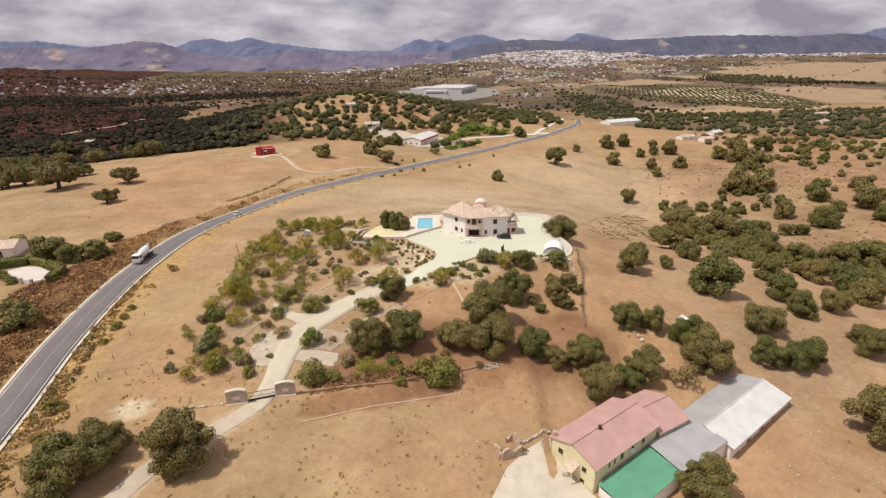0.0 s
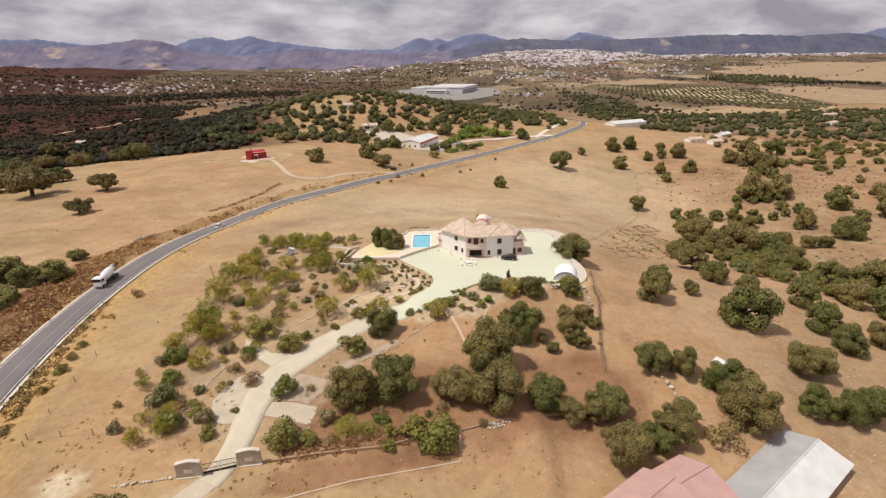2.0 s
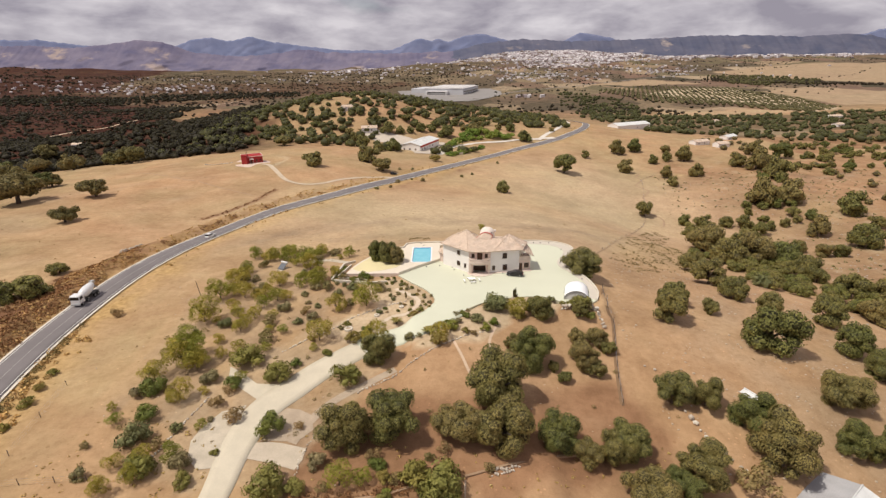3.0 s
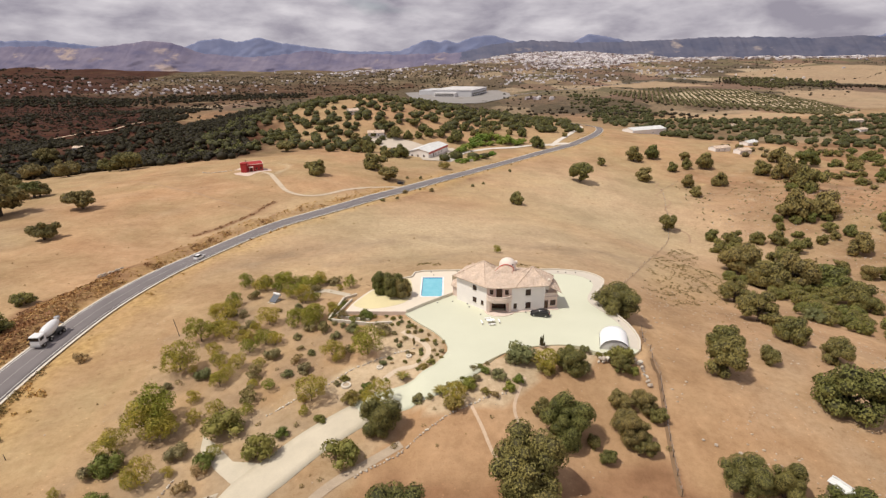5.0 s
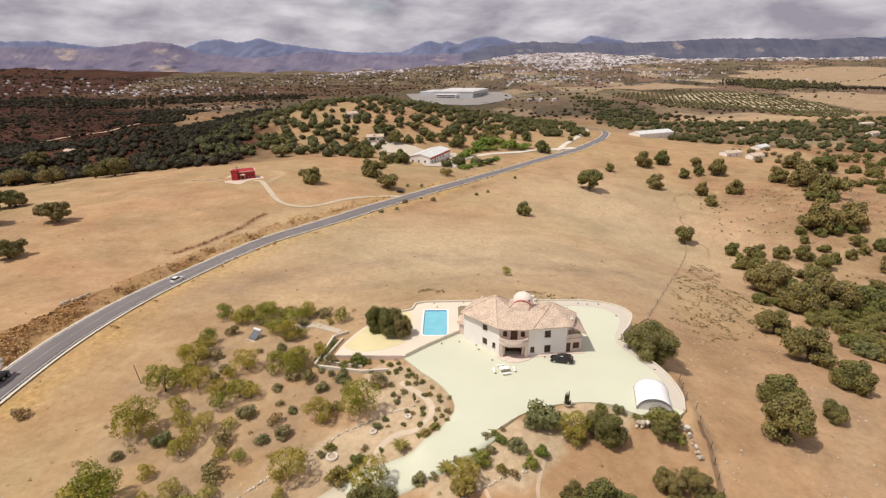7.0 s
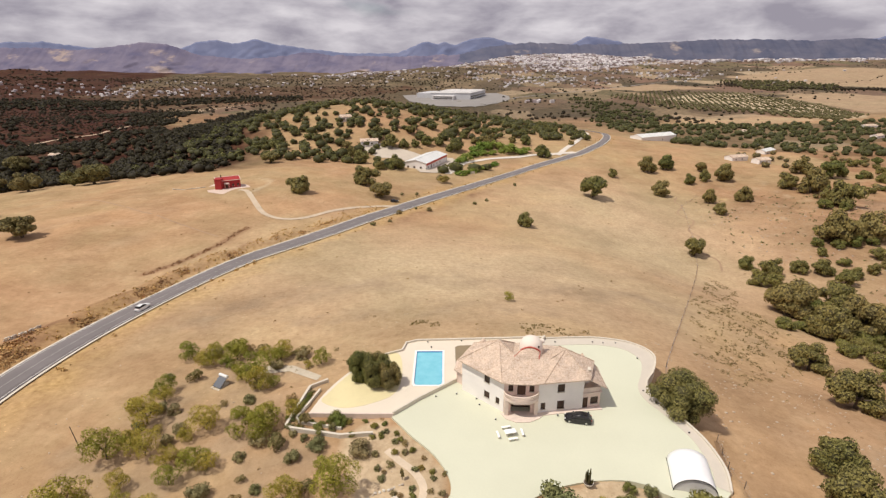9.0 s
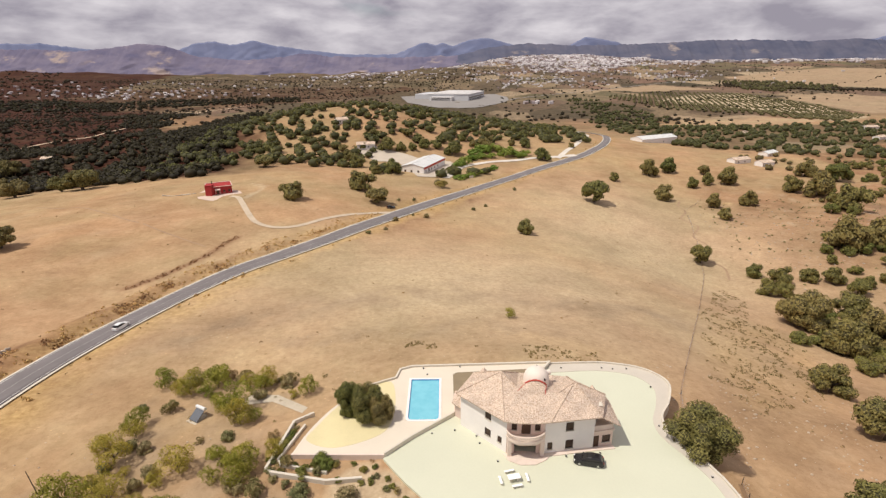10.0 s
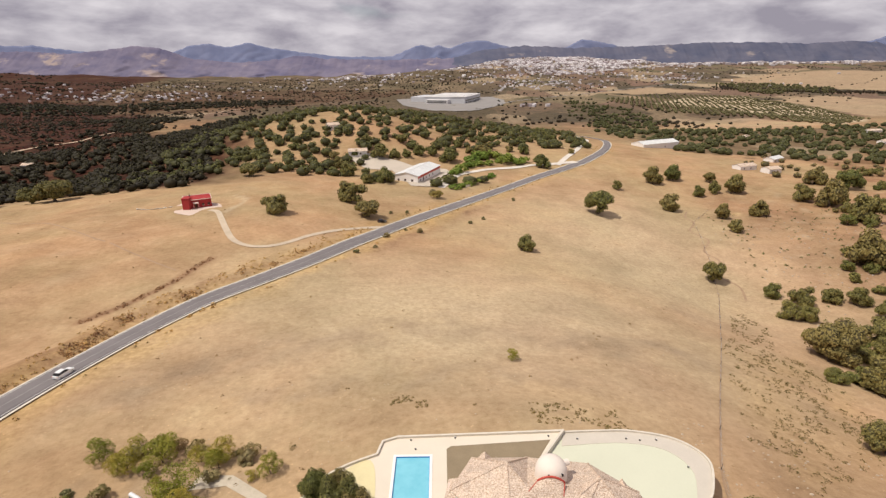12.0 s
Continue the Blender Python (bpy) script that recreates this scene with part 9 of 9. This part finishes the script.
# solar water heater in the orchard
M["collector"] = plain("collector_glass", (0.13, 0.14, 0.16), 0.25, spread=0.1, relief=0, spec=0.5)
heater = empty("solar_water_heater", -44, 175.6, ground_at(-44, 175.6), -28, label="solar water heater with a dark panel and white tank", category="solar heater")
part("panel", plate([(-1.0, -1.1, 0.35), (1.0, -1.1, 0.35), (1.0, 0.7, 1.6), (-1.0, 0.7, 1.6)], 0.1), M["collector"], heater, "grey glazed tilted collector panel")
part("tank", tube([(-1.1, 0.85, 1.75), (1.1, 0.85, 1.75)], 0.3, 14), M["white_paint"], heater, "white cylindrical tank")
part("frame", tube([(-0.95, -1.1, 0), (-0.95, 0.85, 1.5), (-0.95, 0.95, 0)], 0.04, 5), M["steel"], heater)
part("frame", tube([(0.95, -1.1, 0), (0.95, 0.85, 1.5), (0.95, 0.95, 0)], 0.04, 5), M["steel"], heater)
part("base", box(-1.3, -1.5, -0.1, 1.3, 1.3, 0.08, 0.03), M["concrete"], heater)
# garden hut slab of pale paving near the orchard
patch("path_orchard", [(-37, 181.8), (-31.5, 181.2), (-24.6, 176.2), (-25.2, 174.6), (-31.8, 179.0), (-37.6, 178.6)], 0.08, M["stony_bed"], "pale paved garden path by the terrace")

# earth step on the road bank, and a faint trail over the western pasture
ledge, rng = scatter(51, 130, -99, -79, 240, 292, lambda x, y: away(x, y, LEDGE) < 1.1, 0.5)
tufts("ledge_brush", ledge, rng.uniform(0.6, 1.5, len(ledge)), 62, "brown brush along a crumbling earth step", M["brush"], 26, 0.4, 0.12)
tagged(ribbon("track", rounded([(-581, 790), (-592, 835), (-583, 880), (-552, 905), (-546, 942), (-547, 1012), (-549, 1095), (-540, 1200), (-600, 1411), (-596, 1550), (-570, 1667)], 6), -2.2, 2.2, 0.9, M["worn_path"], across=1), "pale dirt track across red heath", "path", kind="structure")
tagged(ribbon("far_road", rounded([(74, 1480), (240, 1836), (491, 2081), (801, 2344), (1100, 2560)], 8), -4, 4, 1.0, M["concrete_far"], across=1), "grey road across the far plain", "road", kind="structure")
tagged(ribbon("trail", rounded([(-201, 343), (-186, 338), (-171.7, 335), (-145, 316), (-118.8, 298), (-100, 285), (-88, 277.5)], 5), -0.35, 0.35, 0.05, M["gully"], across=1), "faint dark trail worn across the pasture", "path", kind="structure")
stones_along("rubble_heap", [(-103.5, 196), (-101, 199.5), (-99.8, 203)], 0.35, 0.7, 31, "heap of pale broken stones on the road bank", "rubble", rows=2)
stones_along("stone_wall", [(-144.5, 355.8), (-137.7, 352.9), (-130.8, 351.7), (-126, 353.5)], 0.6, 0.8, 32, "low pale stone wall beside the red house")

# small standing post with wires
pole = empty("wooden_post", -60.8, 159.6, ground_at(-60.8, 159.6), label="leaning thin wooden utility post in the field", category="post")
part("shaft", tube([(0, 0, -0.3), (-0.7, 0.1, 4.2)], [0.09, 0.06], 6), M["bark"], pole)


# winding path, ringed trees, palms and a young cypress in the rock garden
M["rock_path"] = plain("rock_garden_path", (0.60, 0.49, 0.37), 0.95, scale=0.5, spread=0.15, fine=4)
tagged(ribbon("footpath", rounded([(-13.3, 135.3), (-12.1, 137.4), (-11.6, 139.5), (-9.4, 141.8), (-6.3, 142.6), (-4.4, 144.3), (-3.8, 146.5), (-4.2, 148.4), (-5.5, 150.5), (-7.6, 152.5), (-9.7, 154.7)], 5), -0.55, 0.55, 0.05, M["rock_path"], across=2), "pale winding path through the rock garden", "path", kind="structure")


def tree_ring(x, y, r):
    """A low round surround of pale stone with soil inside."""
    ob = empty("tree_ring", x, y, ground_at(x, y) - 0.15, label="low round pale stone surround with dark soil inside", category="planter", group="stone tree rings")
    part("stone_ring", lathe([(r, 0), (r, 0.42), (r - 0.06, 0.5), (r - 0.3, 0.5), (r - 0.34, 0.44), (r - 0.34, 0.05)], 14), M["kerb"], ob)
    part("soil", lathe([(0.001, 0.36), (r - 0.345, 0.33), (r - 0.345, 0.1)], 14), M["bed"], ob)
    return ob


tree_ring(-18.8, 137.9, 0.95)
tree_ring(-13.1, 142.6, 0.65)
tree_ring(-7.7, 145.6, 0.6)


def small_palm(x, y, size, seed):
    """A stemless palm: arching feathered fronds out of a short rough stump."""
    rng = random.Random(seed)
    ob = empty("small_palm", x, y, ground_at(x, y), label="young palm with arching yellow-green fronds", category="palm", group="young palms")
    part("trunk", lathe([(0.001, 0.5 * size), (0.12 * size, 0.42 * size), (0.17 * size, -0.1)], 9), M["bark"], ob)
    for k in range(18):
        a, rise, reach = k * 2.4, rng.uniform(0.25, 1.0), rng.uniform(0.8, 1.1)
        bm = bmesh.new()
        side = Vector((-math.sin(a), math.cos(a), 0))
        spine = []
        for j in range(8):
            u = j / 7
            spine.append(Vector((math.cos(a) * reach * u * size, math.sin(a) * reach * u * size, (0.42 + rise * 1.5 * u * (1 - 0.72 * u)) * size)))
        for j in range(7):
            p, q = spine[j], spine[j + 1]
            w = 0.24 * size * math.sin(math.pi * min(1, 0.2 + 0.8 * (j + 0.5) / 7))
            for s in (-1, 1):
                tip = (p + q) / 2 + side * s * w + (q - p) * 0.8 - Vector((0, 0, 0.35 * w))
                bm.faces.new((bm.verts.new(p), bm.verts.new(q), bm.verts.new(tip)))
                tip2 = p + side * s * w + (q - p) * 0.4 - Vector((0, 0, 0.35 * w))
                bm.faces.new((bm.verts.new(p), bm.verts.new(p.lerp(q, 0.5)), bm.verts.new(tip2)))
        part("frond", bm, M["olive"], ob)
    return ob


small_palm(-8.4, 138.9, 1.5, 5)
small_palm(-1.5, 133.9, 1.35, 6)
cypress = empty("young_cypress", -6.9, 149.1, ground_at(-6.9, 149.1), label="small dark pointed cypress in the rock garden", category="tree")
part("trunk", tube([(0, 0, -0.1), (0, 0, 0.6)], 0.05, 6), M["bark"], cypress)
part_mesh("crown", crown("cypress_crown", 233, 9, 700, 0.07, 1.0, M["oak"], M["oak_core"], spread=0.5, small=0.3, large=0.5, core=0.8, ragged=0.1), cypress, m=pose(0, 0, 1.1) @ Matrix.Diagonal((0.42, 0.42, 1.25, 1)))


# low hedge plants between the planter walls and at the terrace foot
for x, y, w in ((-25.2, 170.0, 0.9), (-25.6, 168.6, 1.0), (-26.0, 167.0, 0.9), (-26.3, 165.4, 1.0), (-26.7, 163.8, 0.9), (-27.0, 162.3, 1.0), (-24.4, 159.4, 1.5), (-22.4, 160.6, 1.2), (-20.6, 160.0, 1.6), (-16.4, 160.4, 1.4), (-13.8, 160.8, 1.1), (-12.2, 159.8, 1.4)):
    plant(SHRUB if w < 1.35 else WALL_BUSH, x, y, w, picks)


# ---- loose stones over the pasture ----
def pebbles(name, spots, seed, small, large, label, material):
    rng = np.random.RandomState(seed)
    bv, bf = ball(0)
    verts, tris = [], []
    for k, (x, y) in enumerate(spots):
        s = rng.uniform(small, large) ** 1.0
        p = bv * s * np.array([rng.uniform(0.8, 1.4), rng.uniform(0.7, 1.1), rng.uniform(0.4, 0.7)]) * (1 + rng.normal(0, 0.12, (len(bv), 1))) + np.array([x, y, ground_at(x, y) + s * 0.1])
        tris.append(bf + k * len(bv))
        verts.append(p)
    return tagged(new(name, quick_mesh(name, np.concatenate(verts), np.zeros((0, 4), int), np.concatenate(tris), (material, material), 0, 1)), label, "stones", kind="stuff")


spots, rng = scatter(47, 700, 40, 108, 104, 200, lambda x, y: (x > 41 + 0.02 * (y - 130)) & (waves(x, y, 16, 77) > 0.0), 0.6)
M["pebble"] = plain("tan_pebble", (0.50, 0.40, 0.30), 0.9, scale=2, spread=0.3)
pebbles("field_stones", stones, 81, 0.06, 0.18, "pale loose stones strewn over the pasture", M["pebble"])
pebbles("slope_pebbles", spots, 85, 0.08, 0.3, "pale stones scattered over bare sloping soil", M["pebble"])
spots, rng = scatter(44, 900, 108, 260, 150, 400, lambda x, y: x > 118 + 0.15 * (y - 180), 0.8)
pebbles("slope_stones", spots, 82, 0.15, 0.5, "pale stones over the red slope", M["stone"])
sign = empty("roadside_sign", 18.1, 440, ground_at(18.1, 440), 20, label="plain pale roadside board on two posts", category="sign")
part("board", box(-1.5, -0.05, 0.9, 1.5, 0.05, 2.4, 0.02), M["kerb"], sign)
for u in (-1.1, 1.1):
    part("post", tube([(u, 0, -0.4), (u, 0, 0.95)], 0.07, 6), M["steel"], sign)
spots, rng = scatter(45, 260, 58, 92, 66, 104, lambda x, y: ~within(x, y, [(36, 80), (52.2, 83.8), (71, 97.4), (64, 108), (45, 98)]) & (waves(x, y, 12, 75) > -0.1), 0.5)
pebbles("yard_rubble", spots, 83, 0.1, 0.3, "tan rubble strewn beside the long shed", M["pebble"])
spots, rng = scatter(46, 260, -30, 36, 62, 98, lambda x, y: (waves(x, y, 14, 76) > 0.1) & (y < 92 + 0.1 * x) & ~within(x, y, [(5, 56), (6, 70), (20, 88), (40, 100), (60, 90), (40, 56)]), 0.5)
pebbles("slope_rubble", spots, 84, 0.05, 0.2, "loose stones on the bare slope", M["pebble"])


hedge("clipped_hedge", [(-142, 150.2), (-131, 153.4), (-122.9, 156.0)], 3.2, 2.4, 61, "dense clipped green hedge round a smallholding")
hedge("clipped_hedge", [(-122.1, 156.6), (-114.6, 153.0), (-108.2, 149.4)], 2.4, 2.0, 62, "dense clipped green hedge round a smallholding")
hedge("clipped_hedge", [(-108.0, 149.0), (-106.9, 142.2)], 2.2, 2.2, 67, "dark clipped hedge beside the road bank")
hedge("low_hedge", [(-2, 96.4), (3.6, 97.8)], 2.6, 1.2, 66, "low bright green groundcover")
plant(LIME, -138.2, 172, 8, picks, 1.1)
for x, y, w in ((-124, 146.5, 4.0), (-121, 144.5, 3.4), (-117.5, 142.2, 3.6), (-127.5, 148, 3.6)):
    plant(SHRUB, x, y, w, picks)
